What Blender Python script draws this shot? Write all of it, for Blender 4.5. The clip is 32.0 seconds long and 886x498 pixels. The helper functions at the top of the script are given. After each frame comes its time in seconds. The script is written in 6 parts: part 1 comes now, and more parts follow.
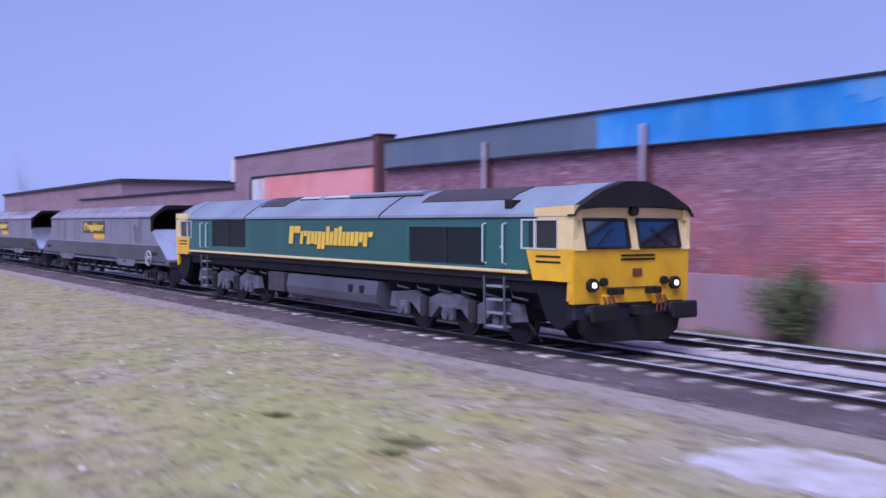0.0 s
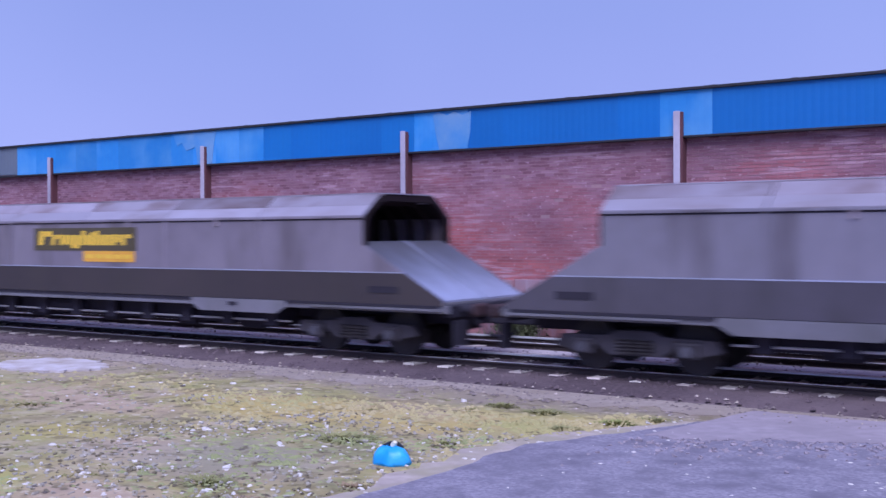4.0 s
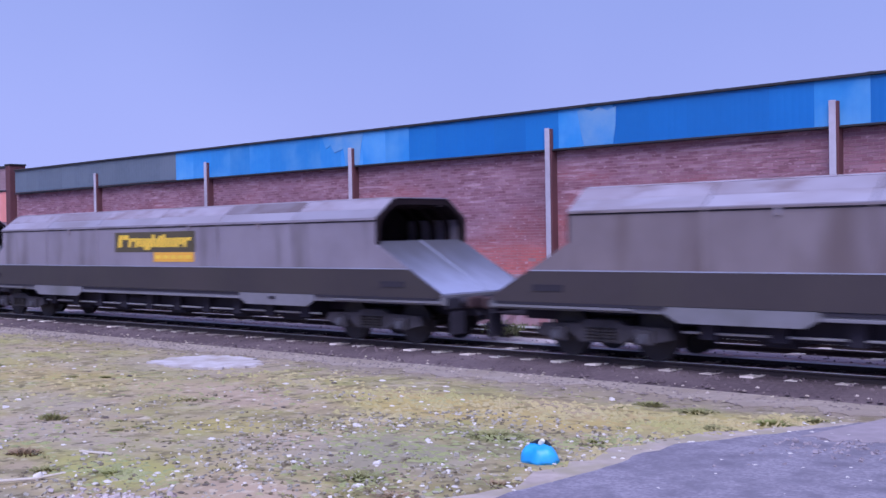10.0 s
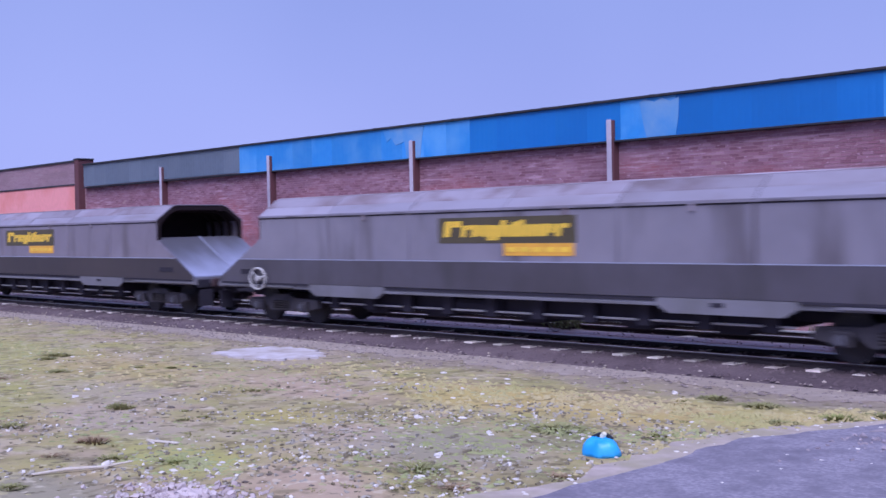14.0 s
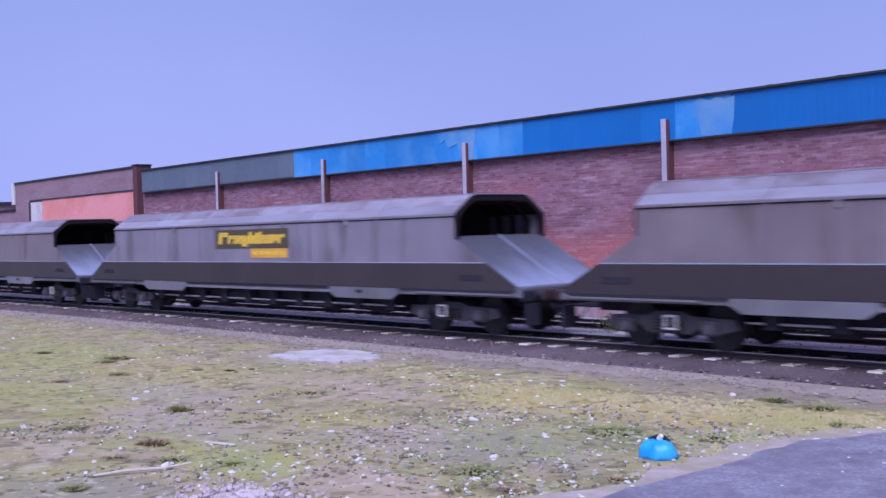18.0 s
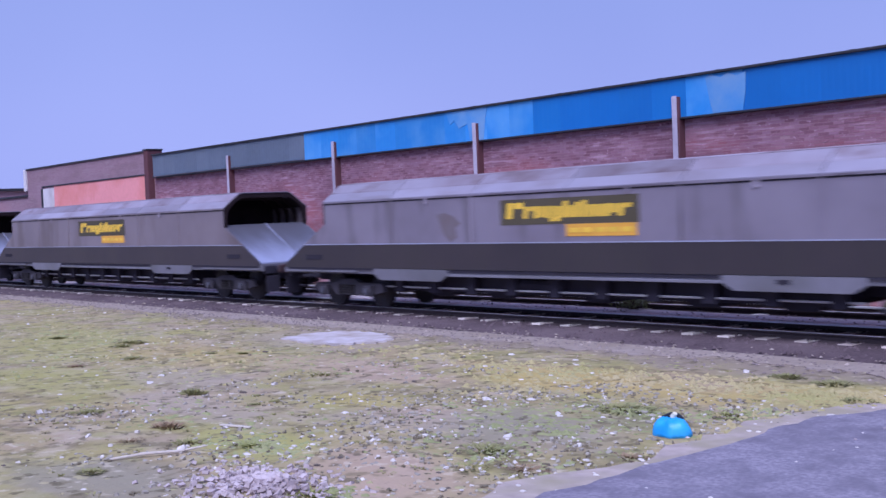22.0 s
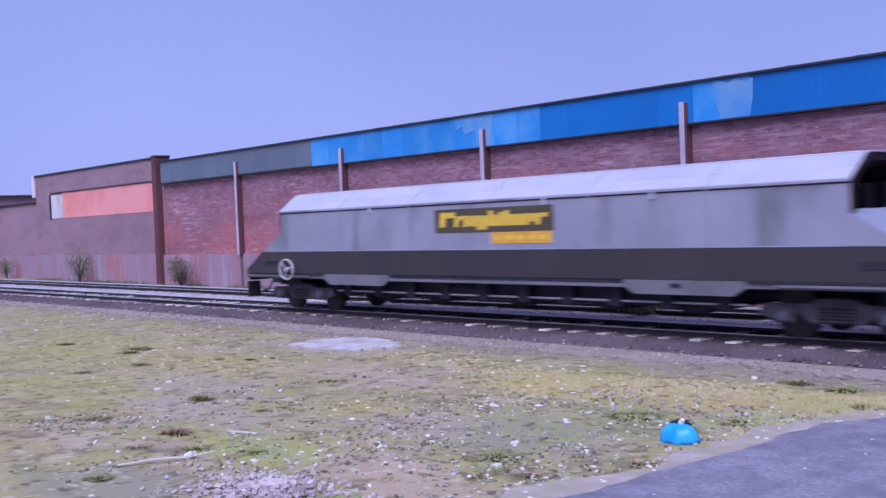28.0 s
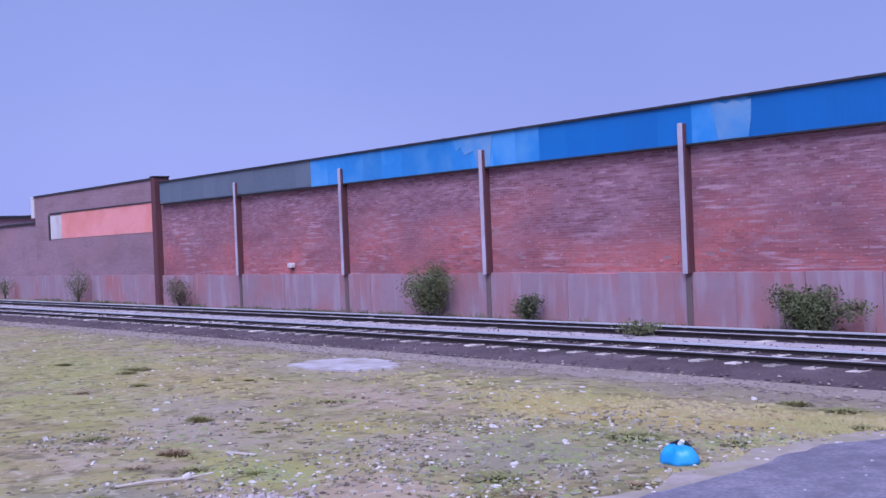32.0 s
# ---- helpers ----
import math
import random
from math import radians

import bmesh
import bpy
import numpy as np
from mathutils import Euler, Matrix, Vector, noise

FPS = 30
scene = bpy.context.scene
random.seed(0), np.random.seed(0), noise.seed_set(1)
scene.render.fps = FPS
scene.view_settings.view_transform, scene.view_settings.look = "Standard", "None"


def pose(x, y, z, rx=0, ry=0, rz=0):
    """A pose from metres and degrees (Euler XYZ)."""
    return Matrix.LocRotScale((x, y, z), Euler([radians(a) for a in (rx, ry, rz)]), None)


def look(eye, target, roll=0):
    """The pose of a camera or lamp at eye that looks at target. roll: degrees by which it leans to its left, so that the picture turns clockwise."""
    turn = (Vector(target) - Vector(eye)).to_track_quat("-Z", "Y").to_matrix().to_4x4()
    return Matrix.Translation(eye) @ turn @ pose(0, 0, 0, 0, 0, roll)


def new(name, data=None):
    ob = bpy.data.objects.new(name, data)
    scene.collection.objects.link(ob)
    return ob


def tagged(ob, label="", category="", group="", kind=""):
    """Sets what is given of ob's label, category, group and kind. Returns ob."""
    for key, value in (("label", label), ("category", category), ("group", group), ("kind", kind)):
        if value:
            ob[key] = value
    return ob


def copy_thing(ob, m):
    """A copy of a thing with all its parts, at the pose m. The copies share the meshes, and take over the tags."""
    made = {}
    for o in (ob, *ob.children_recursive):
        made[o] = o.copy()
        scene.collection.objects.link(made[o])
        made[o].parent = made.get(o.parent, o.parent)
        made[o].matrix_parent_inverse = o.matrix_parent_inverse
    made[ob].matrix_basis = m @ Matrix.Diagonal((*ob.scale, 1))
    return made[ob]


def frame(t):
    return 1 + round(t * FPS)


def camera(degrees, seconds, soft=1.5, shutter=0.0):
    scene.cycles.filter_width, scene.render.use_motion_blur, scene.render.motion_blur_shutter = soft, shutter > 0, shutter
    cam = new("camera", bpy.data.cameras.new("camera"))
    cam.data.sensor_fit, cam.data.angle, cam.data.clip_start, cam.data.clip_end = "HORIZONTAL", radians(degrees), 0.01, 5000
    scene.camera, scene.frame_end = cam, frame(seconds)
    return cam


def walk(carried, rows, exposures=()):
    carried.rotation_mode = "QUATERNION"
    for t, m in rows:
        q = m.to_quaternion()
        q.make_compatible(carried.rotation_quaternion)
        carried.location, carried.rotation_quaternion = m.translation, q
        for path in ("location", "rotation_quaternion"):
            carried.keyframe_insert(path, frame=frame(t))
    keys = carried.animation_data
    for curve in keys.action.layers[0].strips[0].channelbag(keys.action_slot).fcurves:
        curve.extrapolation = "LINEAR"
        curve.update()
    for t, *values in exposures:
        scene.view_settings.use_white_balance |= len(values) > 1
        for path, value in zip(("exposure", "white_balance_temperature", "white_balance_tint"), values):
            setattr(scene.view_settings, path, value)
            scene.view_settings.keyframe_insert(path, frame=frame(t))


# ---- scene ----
cam = camera(43.8, 32.0, soft=1.5, shutter=0.4)
PATH = [
    (0, (-10.49, 3.67, 2.39), (-27.713, 13.831, 1.913), 0.00),
    (0.5, (-1.96, 1.77, 2.00), (-18.209, 13.435, 1.980), 0.80),
    (1, (0.00, 0.00, 2.25), (-14.485, 13.790, 2.061), 0.06),
    (1.5, (0.00, 0.00, 2.25), (-13.323, 14.915, 2.134), 0.13),
    (2, (0.00, 0.00, 2.25), (-12.481, 15.626, 2.050), 0.21),
    (2.5, (0.00, 0.00, 2.25), (-11.552, 16.324, 1.953), 0.35),
    (3, (0.00, 0.00, 2.25), (-11.250, 16.532, 1.906), 0.13),
    (3.5, (0.00, 0.00, 2.25), (-11.355, 16.461, 1.954), 0.02),
    (5.5, (0.00, 0.00, 2.25), (-12.730, 15.423, 1.945), -0.89),
    (6, (0.00, 0.00, 2.25), (-13.052, 15.151, 1.944), -0.74),
    (6.5, (0.00, 0.00, 2.25), (-13.551, 14.707, 2.011), -0.94),
    (7, (0.00, 0.00, 2.25), (-13.588, 14.674, 2.032), -1.05),
    (7.5, (0.00, 0.00, 2.25), (-13.605, 14.658, 2.008), -1.15),
    (8, (0.00, 0.00, 2.25), (-13.550, 14.708, 1.962), -1.15),
    (8.5, (0.00, 0.00, 2.25), (-13.618, 14.645, 1.982), -1.27),
    (9, (0.00, 0.00, 2.25), (-13.622, 14.641, 1.987), -1.04),
    (9.5, (0.00, 0.00, 2.25), (-13.682, 14.586, 2.003), -1.02),
    (10, (0.00, 0.00, 2.25), (-13.673, 14.594, 1.989), -1.01),
    (10.5, (0.00, 0.00, 2.25), (-13.758, 14.515, 2.040), -0.96),
    (11, (0.00, 0.00, 2.25), (-13.997, 14.285, 2.060), -1.08),
    (11.5, (0.00, 0.00, 2.25), (-14.154, 14.128, 1.993), -1.03),
    (12, (0.00, 0.00, 2.25), (-14.138, 14.144, 2.005), -1.03),
    (12.5, (0.00, 0.00, 2.25), (-14.216, 14.067, 2.085), -0.87),
    (13, (0.00, 0.00, 2.25), (-14.339, 13.942, 2.088), -0.99),
    (13.5, (0.00, 0.00, 2.25), (-14.278, 14.002, 1.959), -0.96),
    (14, (0.00, 0.00, 2.25), (-14.458, 13.814, 1.870), -1.11),
    (14.5, (0.00, 0.00, 2.25), (-14.521, 13.744, 1.756), -1.26),
    (15, (0.00, 0.00, 2.25), (-14.621, 13.637, 1.733), -1.48),
    (15.5, (0.00, 0.00, 2.25), (-14.785, 13.461, 1.824), -1.69),
    (17.5, (0.00, 0.00, 2.25), (-14.985, 13.241, 1.874), -1.38),
    (18, (0.00, 0.00, 2.25), (-15.115, 13.094, 1.930), -1.59),
    (18.5, (0.00, 0.00, 2.25), (-15.208, 12.987, 2.003), -1.61),
    (19, (0.00, 0.00, 2.25), (-15.220, 12.972, 1.972), -1.62),
    (19.5, (0.00, 0.00, 2.25), (-15.280, 12.899, 1.883), -1.66),
    (20, (0.00, 0.00, 2.25), (-15.309, 12.861, 1.761), -1.88),
    (20.5, (0.00, 0.00, 2.25), (-15.261, 12.910, 1.583), -2.11),
    (21, (0.00, 0.00, 2.25), (-15.207, 12.968, 1.479), -2.28),
    (21.5, (0.00, 0.00, 2.25), (-15.324, 12.830, 1.504), -2.55),
    (22, (0.00, 0.00, 2.25), (-15.253, 12.920, 1.588), -2.34),
    (22.5, (0.00, 0.00, 2.25), (-15.300, 12.866, 1.624), -2.27),
    (23, (0.00, 0.00, 2.25), (-15.251, 12.925, 1.645), -2.07),
    (23.5, (0.00, 0.00, 2.25), (-15.259, 12.910, 1.550), -1.99),
    (24, (0.00, 0.00, 2.25), (-15.235, 12.935, 1.496), -1.99),
    (24.5, (0.00, 0.00, 2.25), (-15.217, 12.960, 1.547), -2.09),
    (25, (0.00, 0.00, 2.25), (-15.292, 12.869, 1.505), -2.22),
    (25.5, (0.00, 0.00, 2.25), (-15.428, 12.708, 1.553), -2.30),
    (26, (0.00, 0.00, 2.25), (-15.408, 12.734, 1.605), -2.25),
    (26.5, (0.00, 0.00, 2.25), (-15.385, 12.764, 1.626), -2.11),
    (28.5, (0.00, 0.00, 2.25), (-15.312, 12.856, 1.749), -2.44),
    (29, (0.00, 0.00, 2.25), (-15.296, 12.878, 1.798), -2.38),
    (29.5, (0.00, 0.00, 2.25), (-15.269, 12.909, 1.781), -2.40),
    (30, (0.00, 0.00, 2.25), (-15.281, 12.896, 1.820), -2.50),
    (30.5, (0.00, 0.00, 2.25), (-15.235, 12.953, 1.908), -2.21),
    (31, (0.00, 0.00, 2.25), (-15.281, 12.898, 1.912), -2.39),
    (31.5, (0.00, 0.00, 2.25), (-15.283, 12.898, 1.985), -2.43),
    (32, (0.00, 0.00, 2.25), (-15.319, 12.857, 2.076), -2.38),
]
walk(cam, [(t, look(eye, target, roll)) for t, eye, target, roll in PATH],
     exposures=[(0.0, 1.02, 5550, 20), (2.0, 1.0, 5530, 19), (7.0, 1.08, 5680, 20), (13.0, 1.06, 5680, 19), (18.0, 1.02, 5620, 19), (26.0, 1.01, 5550, 18),
                (30.0, 0.94, 5520, 21), (32.0, 0.91, 5520, 22)])

# ---- world and light: a bright overcast evening sky ----
SUN_EL, SUN_AZ = 54.0, 146.0          # degrees; azimuth from +y, clockwise
world = bpy.data.worlds.new("world")
scene.world = world
world.use_nodes = True
wn, wl = world.node_tree.nodes, world.node_tree.links
wn.clear()
w_out = wn.new("ShaderNodeOutputWorld")
w_bg = wn.new("ShaderNodeBackground")
w_sky = wn.new("ShaderNodeTexSky")
w_sky.sky_type = "NISHITA"
w_sky.sun_disc = False
w_sky.sun_elevation = radians(SUN_EL)
w_sky.sun_rotation = radians(SUN_AZ)
w_sky.dust_density = 3.0
w_scale = wn.new("ShaderNodeVectorMath")
w_scale.operation = "SCALE"
w_scale.inputs["Scale"].default_value = 0.035
w_mix = wn.new("ShaderNodeMix")
w_mix.data_type = "RGBA"
w_mix.inputs[0].default_value = 0.9
# thin veil of cloud: slow, faint variation over the whole dome
w_tc = wn.new("ShaderNodeTexCoord")
w_noise = wn.new("ShaderNodeTexNoise")
w_noise.inputs["Scale"].default_value = 1.6
w_noise.inputs["Detail"].default_value = 3.0
w_ramp = wn.new("ShaderNodeValToRGB")
w_ramp.color_ramp.elements[0].position, w_ramp.color_ramp.elements[1].position = 0.3, 0.75
w_ramp.color_ramp.elements[0].color = (0.165, 0.192, 0.372, 1)
w_ramp.color_ramp.elements[1].color = (0.209, 0.235, 0.424, 1)
wl.new(w_tc.outputs["Generated"], w_noise.inputs["Vector"])
wl.new(w_noise.outputs["Fac"], w_ramp.inputs["Fac"])
wl.new(w_sky.outputs["Color"], w_scale.inputs[0])
wl.new(w_scale.outputs["Vector"], w_mix.inputs[6])
w_sep, w_low, w_haze, w_mul = wn.new("ShaderNodeSeparateXYZ"), wn.new("ShaderNodeMapRange"), wn.new("ShaderNodeMix"), wn.new("ShaderNodeVectorMath")
w_low.inputs["From Min"].default_value, w_low.inputs["From Max"].default_value = 0.06, 0.24
w_haze.data_type = "RGBA"
w_haze.inputs[6].default_value, w_haze.inputs[7].default_value = (1.09, 1.06, 1.04, 1), (0.86, 0.9, 0.9, 1)
w_mul.operation = "MULTIPLY"
wl.new(w_tc.outputs["Generated"], w_sep.inputs[0])
wl.new(w_sep.outputs["Z"], w_low.inputs["Value"])
wl.new(w_low.outputs[0], w_haze.inputs[0])
wl.new(w_ramp.outputs["Color"], w_mul.inputs[0])
wl.new(w_haze.outputs[2], w_mul.inputs[1])
wl.new(w_mul.outputs[0], w_mix.inputs[7])
wl.new(w_mix.outputs[2], w_bg.inputs["Color"])
w_bg.inputs["Strength"].default_value = 1.0
wl.new(w_bg.outputs["Background"], w_out.inputs["Surface"])

sun = new("sun", bpy.data.lights.new("sun", "SUN"))
sun.data.energy, sun.data.angle, sun.data.color = 1.72, radians(45), (0.92, 0.92, 1.0)
az, el = radians(SUN_AZ), radians(SUN_EL)
sun.matrix_world = look((60 * math.sin(az) * math.cos(el), 60 * math.cos(az) * math.cos(el), 60 * math.sin(el)), (0, 0, 0))


# ---- materials ----
def mat(name, base, rough=0.8, metal=0.0, spot=None, dirt=None, fine=20.0, broad=1.2, amount=0.35, bump=0.15,
        vary=0.0, stretch=(1, 1, 1), streak=None):
    """Base colour with fine grain (towards spot) and broad stains (towards dirt); streak: long marks of that colour."""
    m = bpy.data.materials.new(name)
    m.use_nodes = True
    n, l = m.node_tree.nodes, m.node_tree.links
    b = n["Principled BSDF"]
    b.inputs["Roughness"].default_value, b.inputs["Metallic"].default_value = rough, metal
    tc, mp = n.new("ShaderNodeTexCoord"), n.new("ShaderNodeMapping")
    mp.inputs["Scale"].default_value = stretch
    info = n.new("ShaderNodeObjectInfo")
    shift = n.new("ShaderNodeVectorMath")
    shift.operation = "SCALE"
    comb = n.new("ShaderNodeCombineXYZ")
    for k in "XYZ":
        l.new(info.outputs["Random"], comb.inputs[k])
    l.new(comb.outputs[0], shift.inputs[0])
    shift.inputs["Scale"].default_value = 37.0
    l.new(tc.outputs["Object"], mp.inputs["Vector"])
    l.new(shift.outputs[0], mp.inputs["Location"])
    spot = spot or [c * 0.7 for c in base]
    dirt = dirt or [c * 0.75 for c in base]
    colour = None

    def layer(scale, to, lo, hi, amt, source, detail=5.0):
        tex, ramp, mix = n.new("ShaderNodeTexNoise"), n.new("ShaderNodeMapRange"), n.new("ShaderNodeMix")
        tex.inputs["Scale"].default_value, tex.inputs["Detail"].default_value = scale, detail
        l.new(source.outputs["Vector"], tex.inputs["Vector"])
        ramp.inputs["From Min"].default_value, ramp.inputs["From Max"].default_value = lo, hi
        ramp.inputs["To Max"].default_value = amt
        l.new(tex.outputs["Fac"], ramp.inputs["Value"])
        mix.data_type = "RGBA"
        l.new(ramp.outputs[0], mix.inputs[0])
        if colour is None:
            mix.inputs[6].default_value = (*base, 1)
        else:
            l.new(colour, mix.inputs[6])
        mix.inputs[7].default_value = (*to, 1)
        return mix.outputs[2], tex

    colour, grain = layer(fine, spot, 0.35, 0.75, amount, mp)
    colour, _ = layer(broad, dirt, 0.42, 0.7, min(1.0, amount * 2), mp)
    if streak:
        mp2 = n.new("ShaderNodeMapping")
        mp2.inputs["Scale"].default_value = streak[1]
        l.new(mp.outputs[0], mp2.inputs["Vector"])
        colour, _ = layer(1.0, streak[0], 0.52, 0.66, streak[2], mp2, 4.0)
    if vary:
        hsv, rng = n.new("ShaderNodeHueSaturation"), n.new("ShaderNodeMapRange")
        rng.inputs["To Min"].default_value, rng.inputs["To Max"].default_value = 1 - vary, 1 + vary
        l.new(info.outputs["Random"], rng.inputs["Value"])
        l.new(rng.outputs[0], hsv.inputs["Value"])
        l.new(colour, hsv.inputs["Color"])
        colour = hsv.outputs[0]
    l.new(colour, b.inputs["Base Color"])
    if bump:
        bp = n.new("ShaderNodeBump")
        bp.inputs["Strength"].default_value, bp.inputs["Distance"].default_value = bump, 0.02
        l.new(grain.outputs["Fac"], bp.inputs["Height"])
        l.new(bp.outputs[0], b.inputs["Normal"])
    return m


def brick_mat(name, reds, mortar, pale, soot, pale_amount=0.5, old=None, single=False):
    """Brickwork at real size, with pale efflorescence and soot in broad uneven clouds. single: for bricks built one by one, each with its own tone."""
    m = bpy.data.materials.new(name)
    m.use_nodes = True
    n, l = m.node_tree.nodes, m.node_tree.links
    b = n["Principled BSDF"]
    b.inputs["Roughness"].default_value = 0.9
    tc, sep, com = n.new("ShaderNodeTexCoord"), n.new("ShaderNodeSeparateXYZ"), n.new("ShaderNodeCombineXYZ")
    geo, info, tone = n.new("ShaderNodeNewGeometry"), n.new("ShaderNodeObjectInfo"), n.new("ShaderNodeMath")
    l.new(geo.outputs["Position"] if single else tc.outputs["Object"], sep.inputs[0])
    l.new(sep.outputs["X"], com.inputs["X"])
    l.new(sep.outputs["Z"], com.inputs["Y"])
    tone.operation = "ADD"
    l.new(geo.outputs["Random Per Island"], tone.inputs[0])
    l.new(info.outputs["Random"], tone.inputs[1])
    tone_part = n.new("ShaderNodeMath")
    tone_part.operation = "FRACT"
    l.new(tone.outputs[0], tone_part.inputs[0])

    def tones(colours):
        ramp = n.new("ShaderNodeValToRGB")
        ramp.color_ramp.interpolation = "CONSTANT"
        el = ramp.color_ramp.elements
        while len(el) < len(colours):
            el.new(0.5)
        for k, c in enumerate(colours):
            el[k].position, el[k].color = k / len(colours), (*c, 1)
        l.new(tone_part.outputs[0], ramp.inputs["Fac"])
        return ramp.outputs["Color"]

    br = n.new("ShaderNodeTexBrick")
    br.inputs["Scale"].default_value = 1.0
    br.inputs["Brick Width"].default_value, br.inputs["Row Height"].default_value = 0.29, 0.085
    br.inputs["Mortar Size"].default_value, br.inputs["Mortar Smooth"].default_value = 0.006, 0.5
    br.inputs["Bias"].default_value = 0.0
    br.inputs["Color1"].default_value, br.inputs["Color2"].default_value = (*reds[0], 1), (*reds[1], 1)
    br.inputs["Mortar"].default_value = (*mortar, 1)
    l.new(com.outputs[0], br.inputs["Vector"])
    colour = br.outputs["Color"]
    if single:
        a, b2 = reds[0], reds[1]
        colour = tones([a, b2, [c * 0.8 for c in a], [c * 1.08 for c in b2], a, b2, [c * 0.9 for c in b2], [0.65 * c + 0.35 * p for c, p in zip(a, pale)]])
    for to, stretch, scale, lo, hi, amt, seed in ((soot, (0.25, 0.5, 1), 0.8, 0.45, 0.66, 0.6, 11.0), (reds[2], (0.2, 0.35, 1), 0.9, 0.5, 0.7, 0.7, 23.0)):
        mp, tex, ramp, mix = (n.new("ShaderNodeMapping"), n.new("ShaderNodeTexNoise"), n.new("ShaderNodeMapRange"), n.new("ShaderNodeMix"))
        mp.inputs["Scale"].default_value, mp.inputs["Location"].default_value = stretch, (seed, seed, 0)
        tex.inputs["Scale"].default_value, tex.inputs["Detail"].default_value = scale, 7.0
        l.new(com.outputs[0], mp.inputs["Vector"])
        l.new(mp.outputs[0], tex.inputs["Vector"])
        ramp.inputs["From Min"].default_value, ramp.inputs["From Max"].default_value, ramp.inputs["To Max"].default_value = lo, hi, amt
        l.new(tex.outputs["Fac"], ramp.inputs["Value"])
        mix.data_type = "RGBA"
        l.new(ramp.outputs[0], mix.inputs[0])
        l.new(colour, mix.inputs[6])
        mix.inputs[7].default_value = (*to, 1)
        colour = mix.outputs[2]
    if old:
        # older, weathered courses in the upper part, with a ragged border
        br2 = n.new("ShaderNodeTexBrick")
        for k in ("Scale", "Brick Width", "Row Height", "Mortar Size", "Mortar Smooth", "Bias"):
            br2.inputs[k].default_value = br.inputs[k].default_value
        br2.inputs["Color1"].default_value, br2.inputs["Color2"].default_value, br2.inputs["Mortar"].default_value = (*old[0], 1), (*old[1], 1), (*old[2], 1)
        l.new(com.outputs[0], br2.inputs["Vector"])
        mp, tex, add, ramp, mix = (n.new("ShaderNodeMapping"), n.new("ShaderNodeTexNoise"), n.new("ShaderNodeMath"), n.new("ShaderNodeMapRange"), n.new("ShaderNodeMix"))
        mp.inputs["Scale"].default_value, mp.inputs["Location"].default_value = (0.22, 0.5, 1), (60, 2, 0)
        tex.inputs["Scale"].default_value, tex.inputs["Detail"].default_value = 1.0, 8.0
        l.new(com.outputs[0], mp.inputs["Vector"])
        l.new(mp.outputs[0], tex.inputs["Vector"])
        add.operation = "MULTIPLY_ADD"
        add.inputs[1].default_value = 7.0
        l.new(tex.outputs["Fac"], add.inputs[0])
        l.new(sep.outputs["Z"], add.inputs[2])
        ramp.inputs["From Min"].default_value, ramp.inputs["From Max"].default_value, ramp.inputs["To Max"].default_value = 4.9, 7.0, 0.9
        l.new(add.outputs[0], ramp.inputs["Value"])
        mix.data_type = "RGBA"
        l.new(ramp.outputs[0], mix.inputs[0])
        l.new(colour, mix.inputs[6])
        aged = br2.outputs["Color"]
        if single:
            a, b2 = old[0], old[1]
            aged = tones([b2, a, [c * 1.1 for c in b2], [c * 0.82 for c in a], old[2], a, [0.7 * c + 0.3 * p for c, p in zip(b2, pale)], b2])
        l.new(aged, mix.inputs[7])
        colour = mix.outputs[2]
    for to, stretch, scale, lo, hi, amt, seed in ((pale, (0.6, 2.6, 1), 0.75, 0.55, 0.76, pale_amount * 0.5, 3.0), (soot, (0.5, 1.4, 1), 0.9, 0.5, 0.68, 0.5, 57.0), (pale, (0.75, 8.0, 1), 1.2, 0.53, 0.61, pale_amount, 31.0),
                                                 (pale, (5.0, 12.0, 1), 1.2, 0.62, 0.68, pale_amount, 91.0), (soot, (3.0, 11.0, 1), 1.1, 0.58, 0.72, 0.35, 47.0)):
        mp, tex, ramp, mix = (n.new("ShaderNodeMapping"), n.new("ShaderNodeTexNoise"), n.new("ShaderNodeMapRange"), n.new("ShaderNodeMix"))
        mp.inputs["Scale"].default_value, mp.inputs["Location"].default_value = stretch, (seed, seed, 0)
        tex.inputs["Scale"].default_value, tex.inputs["Detail"].default_value = scale, 7.0
        l.new(com.outputs[0], mp.inputs["Vector"])
        l.new(mp.outputs[0], tex.inputs["Vector"])
        ramp.inputs["From Min"].default_value, ramp.inputs["From Max"].default_value, ramp.inputs["To Max"].default_value = lo, hi, amt
        l.new(tex.outputs["Fac"], ramp.inputs["Value"])
        mix.data_type = "RGBA"
        l.new(ramp.outputs[0], mix.inputs[0])
        if seed == 31.0:
            # the white bloom comes in drifts
            drift, some, both = n.new("ShaderNodeTexNoise"), n.new("ShaderNodeMapRange"), n.new("ShaderNodeMath")
            drift.inputs["Scale"].default_value, drift.inputs["Detail"].default_value = 0.42, 3.0
            l.new(com.outputs[0], drift.inputs["Vector"])
            some.inputs["From Min"].default_value, some.inputs["From Max"].default_value = 0.46, 0.62
            l.new(drift.outputs["Fac"], some.inputs["Value"])
            both.operation = "MULTIPLY"
            l.new(some.outputs[0], both.inputs[0])
            l.new(ramp.outputs[0], both.inputs[1])
            l.new(both.outputs[0], mix.inputs[0])
        l.new(colour, mix.inputs[6])
        mix.inputs[7].default_value = (*to, 1)
        colour = mix.outputs[2]
    l.new(colour, b.inputs["Base Color"])
    bp = n.new("ShaderNodeBump")
    bp.inputs["Strength"].default_value, bp.inputs["Distance"].default_value = 0.3, 0.006
    inv = n.new("ShaderNodeMath")
    inv.operation = "SUBTRACT"
